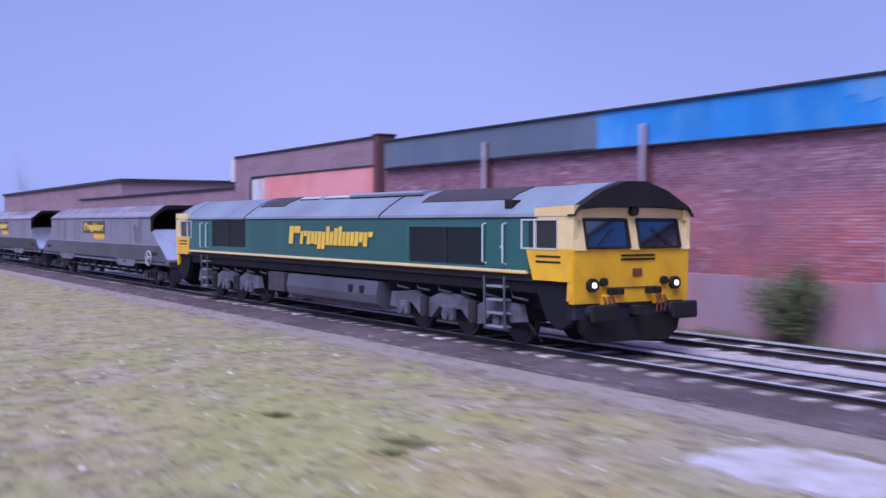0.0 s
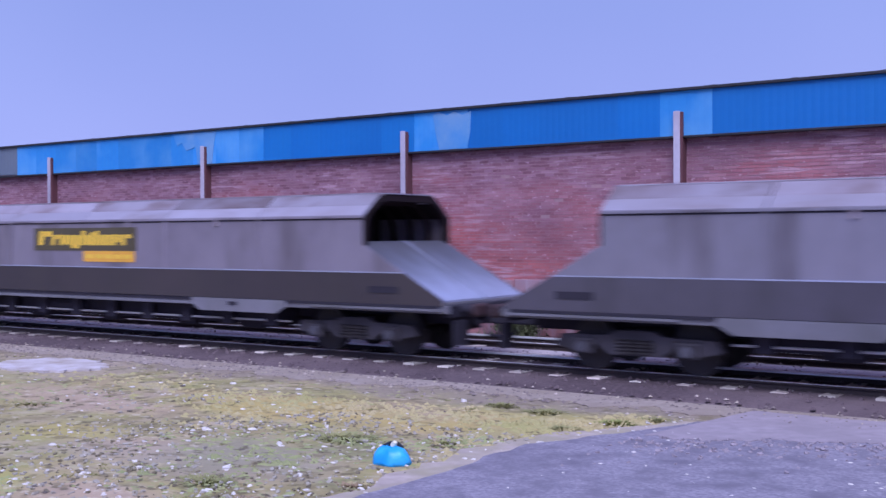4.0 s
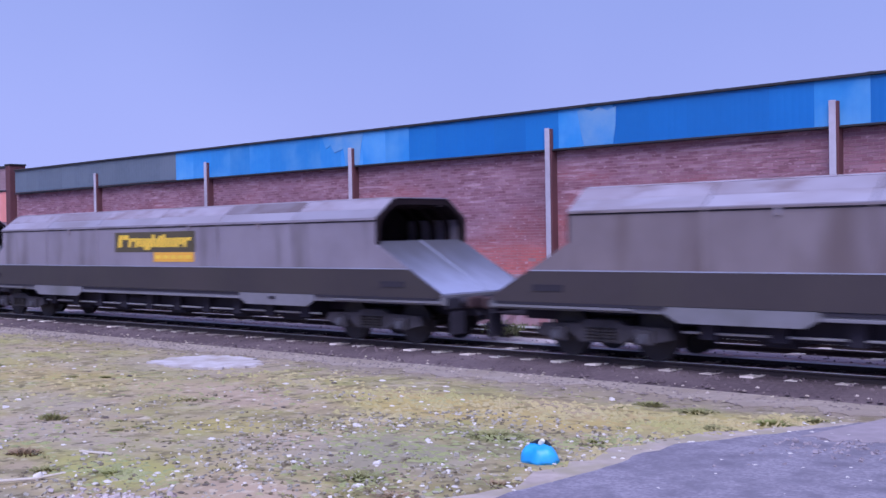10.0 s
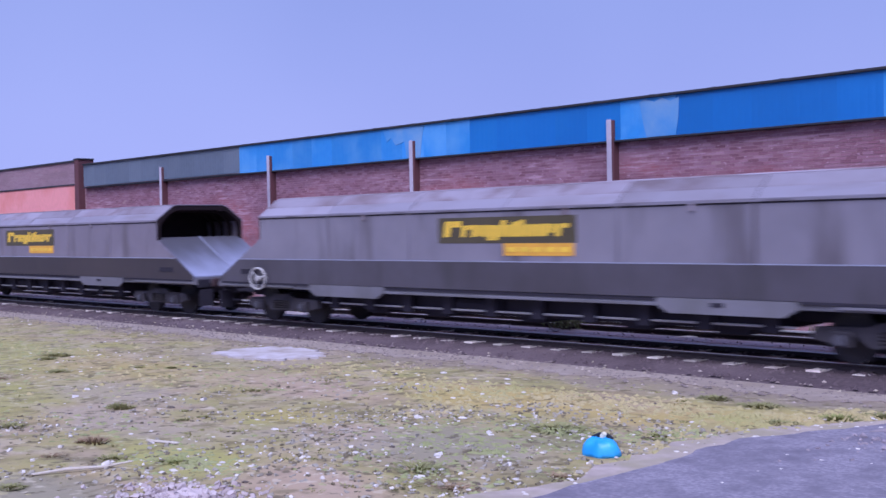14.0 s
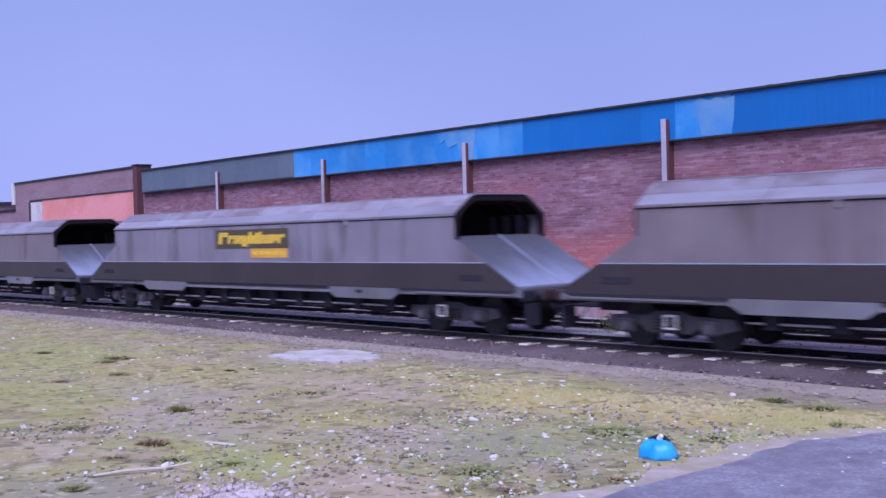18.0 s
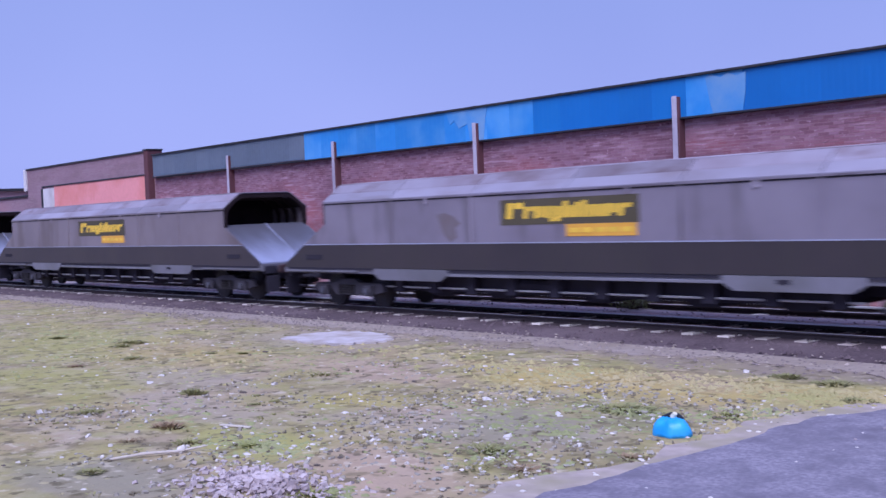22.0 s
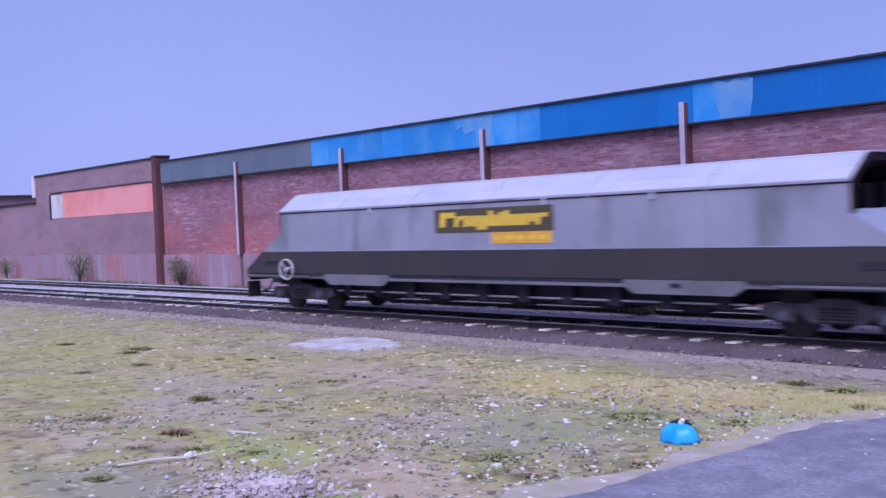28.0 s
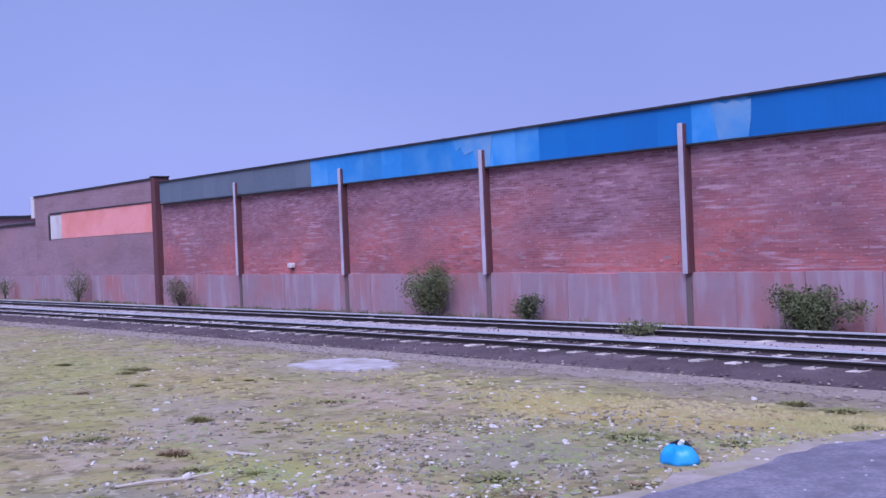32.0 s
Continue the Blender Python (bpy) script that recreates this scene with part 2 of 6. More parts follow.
    inv.inputs[0].default_value = 1.0
    l.new(br.outputs["Fac"], inv.inputs[1])
    l.new(inv.outputs[0], bp.inputs["Height"])
    l.new(bp.outputs[0], b.inputs["Normal"])
    return m


def dusty_shaded_mat(name, base, worn, dust):
    """Bare steel chute: coal dust in runs and the mouth's shade, both in the colour, dark at the hopper end and
    thinning out down the slope; more on some wagons than on others.
    """
    m = mat(name, base, 0.5, 0.1, spot=worn, dirt=worn, fine=5, broad=0.9, amount=0.4, bump=0.04)
    n, l = m.node_tree.nodes, m.node_tree.links
    b = n["Principled BSDF"]
    plain = b.inputs["Base Color"].links[0].from_socket
    tc, sep, along = n.new("ShaderNodeTexCoord"), n.new("ShaderNodeSeparateXYZ"), n.new("ShaderNodeMath")
    l.new(tc.outputs["Object"], sep.inputs[0])
    along.operation = "ABSOLUTE"
    l.new(sep.outputs["X"], along.inputs[0])
    mp, tex, add, info, more = n.new("ShaderNodeMapping"), n.new("ShaderNodeTexNoise"), n.new("ShaderNodeMath"), n.new("ShaderNodeObjectInfo"), n.new("ShaderNodeMath")
    mp.inputs["Scale"].default_value = (0.6, 1.6, 0.6)
    l.new(tc.outputs["Object"], mp.inputs["Vector"])
    l.new(mp.outputs[0], tex.inputs["Vector"])
    tex.inputs["Scale"].default_value, tex.inputs["Detail"].default_value = 1.2, 4.0
    add.operation = more.operation = "MULTIPLY_ADD"
    add.inputs[1].default_value = -1.3
    l.new(tex.outputs["Fac"], add.inputs[0])
    l.new(along.outputs[0], add.inputs[2])
    more.inputs[1].default_value = -0.7
    l.new(info.outputs["Random"], more.inputs[0])
    l.new(add.outputs[0], more.inputs[2])
    # one dark colour serves for the dust and the shade near the mouth
    thin, mix = n.new("ShaderNodeMapRange"), n.new("ShaderNodeMix")
    thin.interpolation_type = "SMOOTHSTEP"
    thin.inputs["From Min"].default_value, thin.inputs["From Max"].default_value = 7.2, 9.0
    thin.inputs["To Min"].default_value, thin.inputs["To Max"].default_value = 0.9, 0.0
    l.new(more.outputs[0], thin.inputs["Value"])
    mix.data_type = "RGBA"
    l.new(thin.outputs[0], mix.inputs[0])
    l.new(plain, mix.inputs[6])
    mix.inputs[7].default_value = (*dust, 1)
    l.new(mix.outputs[2], b.inputs["Base Color"])
    return m


def glow_mat(name, colour, strength):
    m = mat(name, colour, 0.3, bump=0, amount=0.0)
    b = m.node_tree.nodes["Principled BSDF"]
    b.inputs["Emission Color"].default_value, b.inputs["Emission Strength"].default_value = (*colour, 1), strength
    return m


def ground_mat():
    """Rough waste ground: grey-pink grit, pale dry turf and yellow-green moss in soft uneven patches."""
    m = bpy.data.materials.new("waste_ground")
    m.use_nodes = True
    n, l = m.node_tree.nodes, m.node_tree.links
    b = n["Principled BSDF"]
    b.inputs["Roughness"].default_value = 0.95
    b.inputs["Specular IOR Level"].default_value = 0.15
    tc = n.new("ShaderNodeTexCoord")
    colour = None

    def blend(fac, to):
        mix = n.new("ShaderNodeMix")
        mix.data_type = "RGBA"
        l.new(fac, mix.inputs[0])
        if colour is None:
            mix.inputs[6].default_value = (0.375, 0.285, 0.17, 1)
        else:
            l.new(colour, mix.inputs[6])
        mix.inputs[7].default_value = (to[0] * 0.98, to[1] * 0.965, to[2] * 0.89, 1)      # a browner, duller earth than its dry samples
        return mix.outputs[2]

    def cloud(scale, seed, detail=6.0):
        mp, tex = n.new("ShaderNodeMapping"), n.new("ShaderNodeTexNoise")
        mp.inputs["Location"].default_value = (seed, seed * 2, 0)
        tex.inputs["Scale"].default_value, tex.inputs["Detail"].default_value = scale, detail
        l.new(tc.outputs["Object"], mp.inputs["Vector"])
        l.new(mp.outputs[0], tex.inputs["Vector"])
        return tex.outputs["Fac"]

    def span(value, lo, hi, amt):
        r = n.new("ShaderNodeMapRange")
        r.interpolation_type = "SMOOTHSTEP"
        r.inputs["From Min"].default_value, r.inputs["From Max"].default_value, r.inputs["To Max"].default_value = lo, hi, amt
        l.new(value, r.inputs["Value"])
        return r.outputs[0]

    for to, scale, lo, hi, amt, seed in (((0.361, 0.317, 0.15), 0.4, 0.34, 0.6, 0.8, 1.0), ((0.326, 0.317, 0.145), 0.3, 0.45, 0.65, 0.5, 5.0), ((0.378, 0.326, 0.132), 0.55, 0.5, 0.68, 0.7, 9.0),
                                         ((0.378, 0.29, 0.229), 0.75, 0.48, 0.64, 0.8, 29.0)):
        colour = blend(span(cloud(scale, seed), lo, hi, amt), to)
    # earth showing through, withered leaves
    for to, scale, lo, hi, amt, seed in (((0.215, 0.175, 0.1), 1.3, 0.5, 0.68, 0.6, 14.0), ((0.47, 0.385, 0.31), 1.7, 0.52, 0.66, 0.6, 18.0), ((0.14, 0.115, 0.08), 2.6, 0.56, 0.68, 0.6, 22.0),
                                         ((0.3, 0.29, 0.11), 2.4, 0.54, 0.66, 0.5, 63.0)):
        colour = blend(span(cloud(scale, seed), lo, hi, amt), to)
    # patches with a place of their own: moss, straw, bare grit
    wob = cloud(0.9, 41.0, 5.0)
    for cx, cy, rx, ry, to, amt in ((-18.0, 6.6, 2.6, 1.0, MOSS, 0.7), (-19.3, 9.7, 3.6, 1.1, STRAW, 0.45), (-10.7, 6.15, 1.1, 0.55, MOSS, 0.95), (-11.9, 8.5, 1.3, 0.55, MOSS, 0.8), (-14.4, 10.4, 2.2, 0.7, BARE, 0.75),
                                    (-10.4, 4.2, 1.6, 0.6, GRIT, 0.9), (-10.7, 11.6, 2.6, 0.85, STRAW, 0.95), (-11.6, 11.3, 0.7, 0.4, MOSS, 0.6), (-8.9, 8.4, 1.2, 1.0, GRIT, 0.85), (-8.2, 9.6, 0.8, 0.5, WEED, 0.6), (-8.6, 10.1, 0.9, 0.3, WEED, 0.8),
                                    (-7.7, 12.3, 1.2, 0.7, STRAW, 0.7), (-10.7, 8.3, 0.9, 0.5, BARE, 0.8), (-8.3, 6.4, 1.2, 0.7, BARE, 0.8), (-25.0, 9.6, 3.2, 1.0, MOSS, 0.6), (-14.0, 7.0, 1.4, 0.7, BARE, 0.7),
                                    (-7.6, 13.1, 1.0, 0.4, MOSS, 0.5), (-6.7, 13.0, 0.7, 0.6, STRAW, 0.7),
                                    (-16.0, 8.1, 1.6, 0.7, LILAC, 0.75), (-13.3, 6.9, 2.0, 0.55, LILAC, 0.8), (-10.4, 8.1, 1.3, 0.6, LILAC, 0.7), (-12.0, 8.7, 1.0, 0.5, STRAW, 0.5), (-23.0, 8.3, 4.0, 1.1, MOSS, 0.55),
                                    (-18.4, 12.7, 2.6, 1.5, LILAC, 0.7), (-9.0, 8.8, 1.0, 0.7, GRIT, 0.8), (-8.75, 10.12, 0.6, 0.25, WEED, 0.95), (-10.2, 4.6, 1.6, 0.5, GRIT, 0.8), (-7.7, 5.7, 1.0, 0.5, BARE, 0.6),
                                    (-10.5, 11.3, 1.9, 0.6, STRAW, 0.85), (-7.1, 8.32, 0.35, 0.22, WEED, 0.6)):
        mp, size, add = n.new("ShaderNodeMapping"), n.new("ShaderNodeVectorMath"), n.new("ShaderNodeMath")
        mp.inputs["Location"].default_value, mp.inputs["Scale"].default_value = (-cx / rx, -cy / ry, 0), (1 / rx, 1 / ry, 0)
        l.new(tc.outputs["Object"], mp.inputs["Vector"])
        size.operation, add.operation = "LENGTH", "MULTIPLY_ADD"
        l.new(mp.outputs[0], size.inputs[0])
        add.inputs[1].default_value = 1.8
        l.new(wob, add.inputs[0])
        l.new(size.outputs["Value"], add.inputs[2])
        colour = blend(span(add.outputs[0], 2.2, 1.4, amt * 0.9), to)
    # grit spills over the turf towards the railway
    sep, add = n.new("ShaderNodeSeparateXYZ"), n.new("ShaderNodeMath")
    l.new(tc.outputs["Object"], sep.inputs[0])
    add.operation = "MULTIPLY_ADD"
    add.inputs[1].default_value = 3.0
    l.new(cloud(0.8, 71.0), add.inputs[0])
    l.new(sep.outputs["Y"], add.inputs[2])
    colour = blend(span(add.outputs[0], 14.3, 15.6, 0.9), (0.273, 0.22, 0.194))
    # flecks of grit
    for to, scale, lo, hi, amt, seed in (((0.19, 0.155, 0.095), 2.9, 0.55, 0.66, 0.65, 37.0), ((0.6, 0.52, 0.44), 6.0, 0.6, 0.68, 0.5, 52.0), ((0.12, 0.1, 0.065), 4.5, 0.57, 0.67, 0.75, 83.0)):
        colour = blend(span(cloud(scale, seed), lo, hi, amt), to)
    l.new(colour, b.inputs["Base Color"])
    bp = n.new("ShaderNodeBump")
    bp.inputs["Strength"].default_value, bp.inputs["Distance"].default_value = 0.45, 0.05
    l.new(cloud(9.0, 3.0, 6.0), bp.inputs["Height"])
    l.new(bp.outputs[0], b.inputs["Normal"])
    return m


def soft_grass(name, *a, **k):
    """Dull, unglossy grass."""
    m = mat(name, *a, **k)
    n = m.node_tree.nodes
    n["Principled BSDF"].inputs["Specular IOR Level"].default_value = 0.1
    return m


MOSS, STRAW, WEED = (0.37, 0.345, 0.13), (0.45, 0.345, 0.15), (0.19, 0.21, 0.1)
BARE, GRIT, LILAC = (0.45, 0.33, 0.265), (0.3, 0.265, 0.205), (0.38, 0.315, 0.26)

M = {
    "ground": ground_mat(),
    "asphalt": mat("asphalt", (0.188, 0.165, 0.214), 0.9, spot=(0.43, 0.375, 0.44), dirt=(0.15, 0.13, 0.172), fine=22, broad=2.5, amount=0.6, bump=0.4),
    "ballast": mat("ballast", (0.115, 0.082, 0.092), 0.95, spot=(0.04, 0.03, 0.036), dirt=(0.17, 0.125, 0.135), fine=14, broad=0.6, amount=0.6, bump=0.8),
    "cess_stone": mat("cess_stone", (0.2, 0.155, 0.145), 0.95, spot=(0.12, 0.09, 0.085), dirt=(0.28, 0.22, 0.2), fine=9, broad=0.8, amount=0.5),
    "cess": mat("cess_grit", (0.36, 0.29, 0.25), 0.95, spot=(0.2, 0.155, 0.14), dirt=(0.28, 0.22, 0.18), fine=7, broad=1.3, amount=0.6, bump=0.7),
    "verge": mat("pale_grit", (0.46, 0.37, 0.33), 0.95, spot=(0.26, 0.21, 0.19), dirt=(0.33, 0.28, 0.19), fine=5, broad=1.6, amount=0.7, bump=0.6),
    "apron": mat("washed_grit", (0.35, 0.288, 0.325), 0.95, spot=(0.25, 0.205, 0.235), dirt=(0.27, 0.222, 0.25), fine=5, broad=1.4, amount=0.85, bump=0.5),
    "white_grit": mat("pale_six_foot", (0.5, 0.43, 0.46), 0.9, spot=(0.36, 0.3, 0.32), dirt=(0.42, 0.35, 0.37), fine=9, broad=0.9, amount=0.5, bump=0.4),
    "sleeper": mat("sleeper_concrete", (0.66, 0.58, 0.53), 0.9, spot=(0.45, 0.38, 0.35), dirt=(0.36, 0.28, 0.26), fine=9, broad=1.5, amount=0.45, vary=0.4),
    "rail_side": mat("rust_rail", (0.045, 0.03, 0.032), 0.8, spot=(0.03, 0.02, 0.02), fine=8, broad=0.6),
    "rail_top": mat("worn_steel", (0.74, 0.72, 0.76), 0.38, 0.4, spot=(0.6, 0.58, 0.6), fine=4, broad=0.4, bump=0.02, stretch=(0.2, 4, 4)),
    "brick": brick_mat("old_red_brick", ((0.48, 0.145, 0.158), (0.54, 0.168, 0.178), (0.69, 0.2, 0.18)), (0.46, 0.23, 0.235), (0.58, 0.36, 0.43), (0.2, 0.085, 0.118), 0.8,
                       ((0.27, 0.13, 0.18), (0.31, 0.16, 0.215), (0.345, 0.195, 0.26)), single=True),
    "mortar": mat("old_mortar", (0.42, 0.24, 0.26), 0.95, spot=(0.48, 0.32, 0.34), dirt=(0.32, 0.19, 0.22), fine=9, broad=0.5, amount=0.5),
    "brick_left": brick_mat("plum_brick", ((0.31, 0.188, 0.235), (0.36, 0.218, 0.265), (0.4, 0.21, 0.235)), (0.36, 0.25, 0.27), (0.42, 0.3, 0.32), (0.22, 0.135, 0.155), 0.4),
    "salmon": mat("salmon_paint", (0.92, 0.36, 0.36), 0.8, spot=(0.75, 0.3, 0.27), dirt=(0.78, 0.24, 0.18), fine=5, broad=0.6, amount=0.4),
    "white_paint": mat("white_paint", (0.76, 0.7, 0.72), 0.75, dirt=(0.5, 0.42, 0.42), fine=6, broad=0.9),
    "concrete": mat("concrete", (0.56, 0.5, 0.6), 0.9, spot=(0.42, 0.37, 0.45), dirt=(0.33, 0.28, 0.35), fine=9, broad=0.8, amount=0.4, vary=0.1),
    "plinth": mat("concrete_panel", (0.38, 0.25, 0.305), 0.9, spot=(0.3, 0.2, 0.245), dirt=(0.43, 0.175, 0.19), fine=4, broad=0.45, amount=0.5,
                  vary=0.05, streak=((0.44, 0.36, 0.44), (3.2, 1, 0.45), 0.55)),
    "concrete_low": mat("grimy_concrete", (0.2, 0.14, 0.145), 0.9, dirt=(0.14, 0.1, 0.1), fine=8, broad=0.8),
    "cap": mat("dark_capping", (0.03, 0.028, 0.035), 0.6, fine=6),
    "clad_grey": mat("grey_sheet", (0.135, 0.165, 0.22), 0.6, dirt=(0.17, 0.2, 0.255), fine=5, broad=0.4, vary=0.05),
    "clad_blue": mat("blue_sheet", (0.009, 0.155, 0.5), 0.55, dirt=(0.015, 0.195, 0.56), spot=(0.008, 0.14, 0.46), fine=5, broad=0.3, vary=0.06),
    "clad_pale": mat("faded_blue_sheet", (0.04, 0.27, 0.68), 0.6, dirt=(0.13, 0.37, 0.72), spot=(0.025, 0.22, 0.65), fine=4, broad=0.7, amount=0.5, vary=0.12),
    "clad_bleach": mat("bleached_blue_sheet", (0.075, 0.29, 0.64), 0.65, dirt=(0.24, 0.39, 0.6), spot=(0.1, 0.3, 0.66), fine=4, broad=0.8, amount=0.5, vary=0.08),
    "roofing": mat("roof_felt", (0.09, 0.09, 0.1), 0.9),
    "green": mat("loco_green", (0.022, 0.112, 0.1), 0.4, dirt=(0.04, 0.12, 0.125), spot=(0.017, 0.092, 0.08), fine=5, broad=0.6, amount=0.3, bump=0.03),
    "yellow": mat("warning_yellow", (0.92, 0.5, 0.012), 0.4, dirt=(0.6, 0.25, 0.02), spot=(0.8, 0.42, 0.014), fine=6, broad=1.6, amount=0.35, bump=0.03),
    "cab_cream": mat("cab_pale_yellow", (0.88, 0.66, 0.32), 0.5, dirt=(0.82, 0.54, 0.18), fine=5, broad=1.5, bump=0.03),
    "loco_frame": mat("loco_frame_black", (0.014, 0.013, 0.019), 0.8, spot=(0.03, 0.026, 0.03), fine=5),
    "cream": mat("pale_yellow", (0.84, 0.72, 0.42), 0.5, dirt=(0.76, 0.62, 0.32), fine=5, broad=1.5, bump=0.03),
    "loco_roof": mat("roof_grey", (0.255, 0.28, 0.345), 0.55, dirt=(0.18, 0.19, 0.235), spot=(0.21, 0.225, 0.275), fine=4, broad=0.6, amount=0.4, bump=0.05),
    "soot": mat("soot_black", (0.022, 0.02, 0.02), 0.7, spot=(0.04, 0.035, 0.032), fine=8, broad=1.0),
    "roof_dark": mat("roof_grille", (0.055, 0.036, 0.045), 0.7, fine=8),
    "grille": mat("dark_grille", (0.018, 0.022, 0.026), 0.6, fine=8),
    "bogie": mat("bogie_grey", (0.07, 0.06, 0.076), 0.85, spot=(0.045, 0.037, 0.046), dirt=(0.036, 0.03, 0.038), fine=5, broad=2.2, amount=0.6),
    "step_grey": mat("step_grey", (0.26, 0.26, 0.29), 0.6, fine=6),
    "bogie_pale": mat("loco_bogie_grey", (0.14, 0.128, 0.17), 0.8, spot=(0.075, 0.066, 0.088), dirt=(0.06, 0.052, 0.065), fine=5, broad=1.8, amount=0.6),
    "bogie_dark": mat("bogie_dirt", (0.042, 0.036, 0.042), 0.85, spot=(0.06, 0.05, 0.048), dirt=(0.016, 0.014, 0.014), fine=7, broad=1.6, amount=0.5),
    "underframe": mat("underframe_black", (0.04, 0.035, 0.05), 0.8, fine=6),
    "tyre": mat("wheel_steel", (0.045, 0.038, 0.044), 0.6, 0.3, fine=9),
    "tank": mat("tank_grey", (0.095, 0.09, 0.115), 0.55, dirt=(0.05, 0.046, 0.058), fine=6, broad=0.9),
    "glass": mat("cab_glass", (0.02, 0.022, 0.03), 0.05, bump=0, amount=0.05),
    "side_glass": mat("side_glass", (0.025, 0.025, 0.03), 0.12, bump=0, amount=0.05),
    "frame_white": mat("window_frame", (0.6, 0.6, 0.56), 0.5, fine=6),
    "rail_pale": mat("handrail_pale", (0.5, 0.6, 0.6), 0.5, fine=6),
    "lens": glow_mat("headlight_lens", (1.0, 0.86, 0.66), 0.9),
    "red_pier": mat("dark_red_pier", (0.14, 0.05, 0.06), 0.85, dirt=(0.1, 0.04, 0.05), fine=7, broad=0.8),
    "rust_stain": mat("faded_rust_stain", (0.155, 0.118, 0.125), 0.7, spot=(0.175, 0.145, 0.17), dirt=(0.18, 0.15, 0.18), fine=4, broad=2.5, amount=0.5),
    "red_dirt": mat("rust_red", (0.17, 0.05, 0.03), 0.8, fine=8),
    "hopper": mat("hopper_grey", (0.214, 0.182, 0.236), 0.36, spot=(0.174, 0.143, 0.178), dirt=(0.262, 0.225, 0.288), fine=3.0, broad=0.5, amount=0.5, bump=0.04,
                  vary=0.12, streak=((0.085, 0.066, 0.074), (1.2, 1, 0.25), 0.6)),
    "hopper_top": mat("hopper_top_grey", (0.28, 0.246, 0.31), 0.7, spot=(0.21, 0.175, 0.21), dirt=(0.18, 0.13, 0.155), fine=3, broad=0.7, amount=0.4, bump=0.05,
                      vary=0.22, streak=((0.14, 0.09, 0.1), (0.9, 1.5, 1.5), 0.7)),
    "slope": mat("slope_grey", (0.29, 0.262, 0.335), 0.6, spot=(0.265, 0.235, 0.285), dirt=(0.215, 0.18, 0.215), fine=3, broad=0.6, amount=0.4, bump=0.05,
                 vary=0.16, streak=((0.17, 0.125, 0.13), (0.6, 2, 2), 0.4)),
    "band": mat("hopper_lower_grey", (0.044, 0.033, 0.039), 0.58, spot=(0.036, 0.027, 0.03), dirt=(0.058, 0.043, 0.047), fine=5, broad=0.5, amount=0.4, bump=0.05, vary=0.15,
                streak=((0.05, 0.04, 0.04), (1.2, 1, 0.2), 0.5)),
    "hopper_worn": mat("hopper_worn_grey", (0.2, 0.182, 0.235), 0.36, spot=(0.165, 0.145, 0.18), dirt=(0.25, 0.225, 0.285), fine=3.0, broad=0.5, amount=0.5, bump=0.04,
                       streak=((0.075, 0.06, 0.072), (1.1, 1, 0.2), 0.75)),
    "band_worn": mat("hopper_lower_worn", (0.085, 0.074, 0.098), 0.42, spot=(0.07, 0.06, 0.075), dirt=(0.055, 0.046, 0.056), fine=5, broad=0.5, amount=0.5, bump=0.05,
                     streak=((0.045, 0.04, 0.045), (1.2, 1, 0.2), 0.6)),
    "hopper_brown": mat("hopper_browned_grey", (0.188, 0.15, 0.175), 0.38, spot=(0.16, 0.122, 0.138), dirt=(0.24, 0.194, 0.22), fine=3.0, broad=0.5, amount=0.5, bump=0.04,
                        streak=((0.1, 0.068, 0.066), (1.2, 1, 0.25), 0.6)),
    "hopper_pale": mat("hopper_pale_grey", (0.3, 0.285, 0.37), 0.4, spot=(0.25, 0.235, 0.3), dirt=(0.35, 0.33, 0.42), fine=3.0, broad=0.5, amount=0.5, bump=0.04,
                       streak=((0.12, 0.115, 0.13), (0.8, 1, 0.3), 0.7)),
    "slope_pale": mat("slope_pale_grey", (0.5, 0.47, 0.58), 0.55, spot=(0.44, 0.41, 0.5), dirt=(0.4, 0.37, 0.45), fine=3, broad=0.6, amount=0.4, bump=0.05),
    "buffer_red": mat("buffer_maroon", (0.06, 0.03, 0.035), 0.6, fine=6),
    "scribble": mat("faded_pink_paint", (0.26, 0.12, 0.12), 0.8, fine=9),
    # coal stain, darkened further to hold the shade inside the openings
    "mouth": mat("coal_stained_shaded_steel", (0.026, 0.018, 0.021), 0.9, spot=(0.045, 0.028, 0.029), dirt=(0.012, 0.009, 0.009), fine=5, broad=1.0, amount=0.5),
    "chute": mat("chute_steel", (0.36, 0.37, 0.51), 0.45, 0.1, spot=(0.31, 0.32, 0.41), dirt=(0.26, 0.265, 0.33), fine=6, broad=0.9, amount=0.4, bump=0.04, vary=0.1),
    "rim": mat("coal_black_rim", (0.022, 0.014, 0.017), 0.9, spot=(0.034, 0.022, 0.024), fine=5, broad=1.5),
    # rib colour also darkened to hold the shade of the opening
    "mouth_rib": mat("rusty_shaded_rib", (0.03, 0.019, 0.02), 0.9, fine=6, vary=0.2),
    "chute_plate": dusty_shaded_mat("dusty_shaded_chute_steel", (0.34, 0.35, 0.5), (0.27, 0.28, 0.38), (0.075, 0.068, 0.08)),
    "solebar": mat("solebar_grey", (0.19, 0.178, 0.215), 0.7, dirt=(0.1, 0.095, 0.095), fine=6, broad=0.7, vary=0.1),
    "decal_back": mat("decal_olive", (0.085, 0.068, 0.04), 0.6, fine=6, vary=0.1),
    "decal_yellow": mat("decal_yellow", (0.9, 0.58, 0.06), 0.5, spot=(0.7, 0.4, 0.04), fine=9, broad=3.0),
    "decal_orange": mat("decal_orange", (0.8, 0.4, 0.05), 0.5, spot=(0.7, 0.36, 0.06), fine=9, broad=3.0),
    "decal_white": mat("decal_white", (0.75, 0.7, 0.55), 0.5, fine=9),
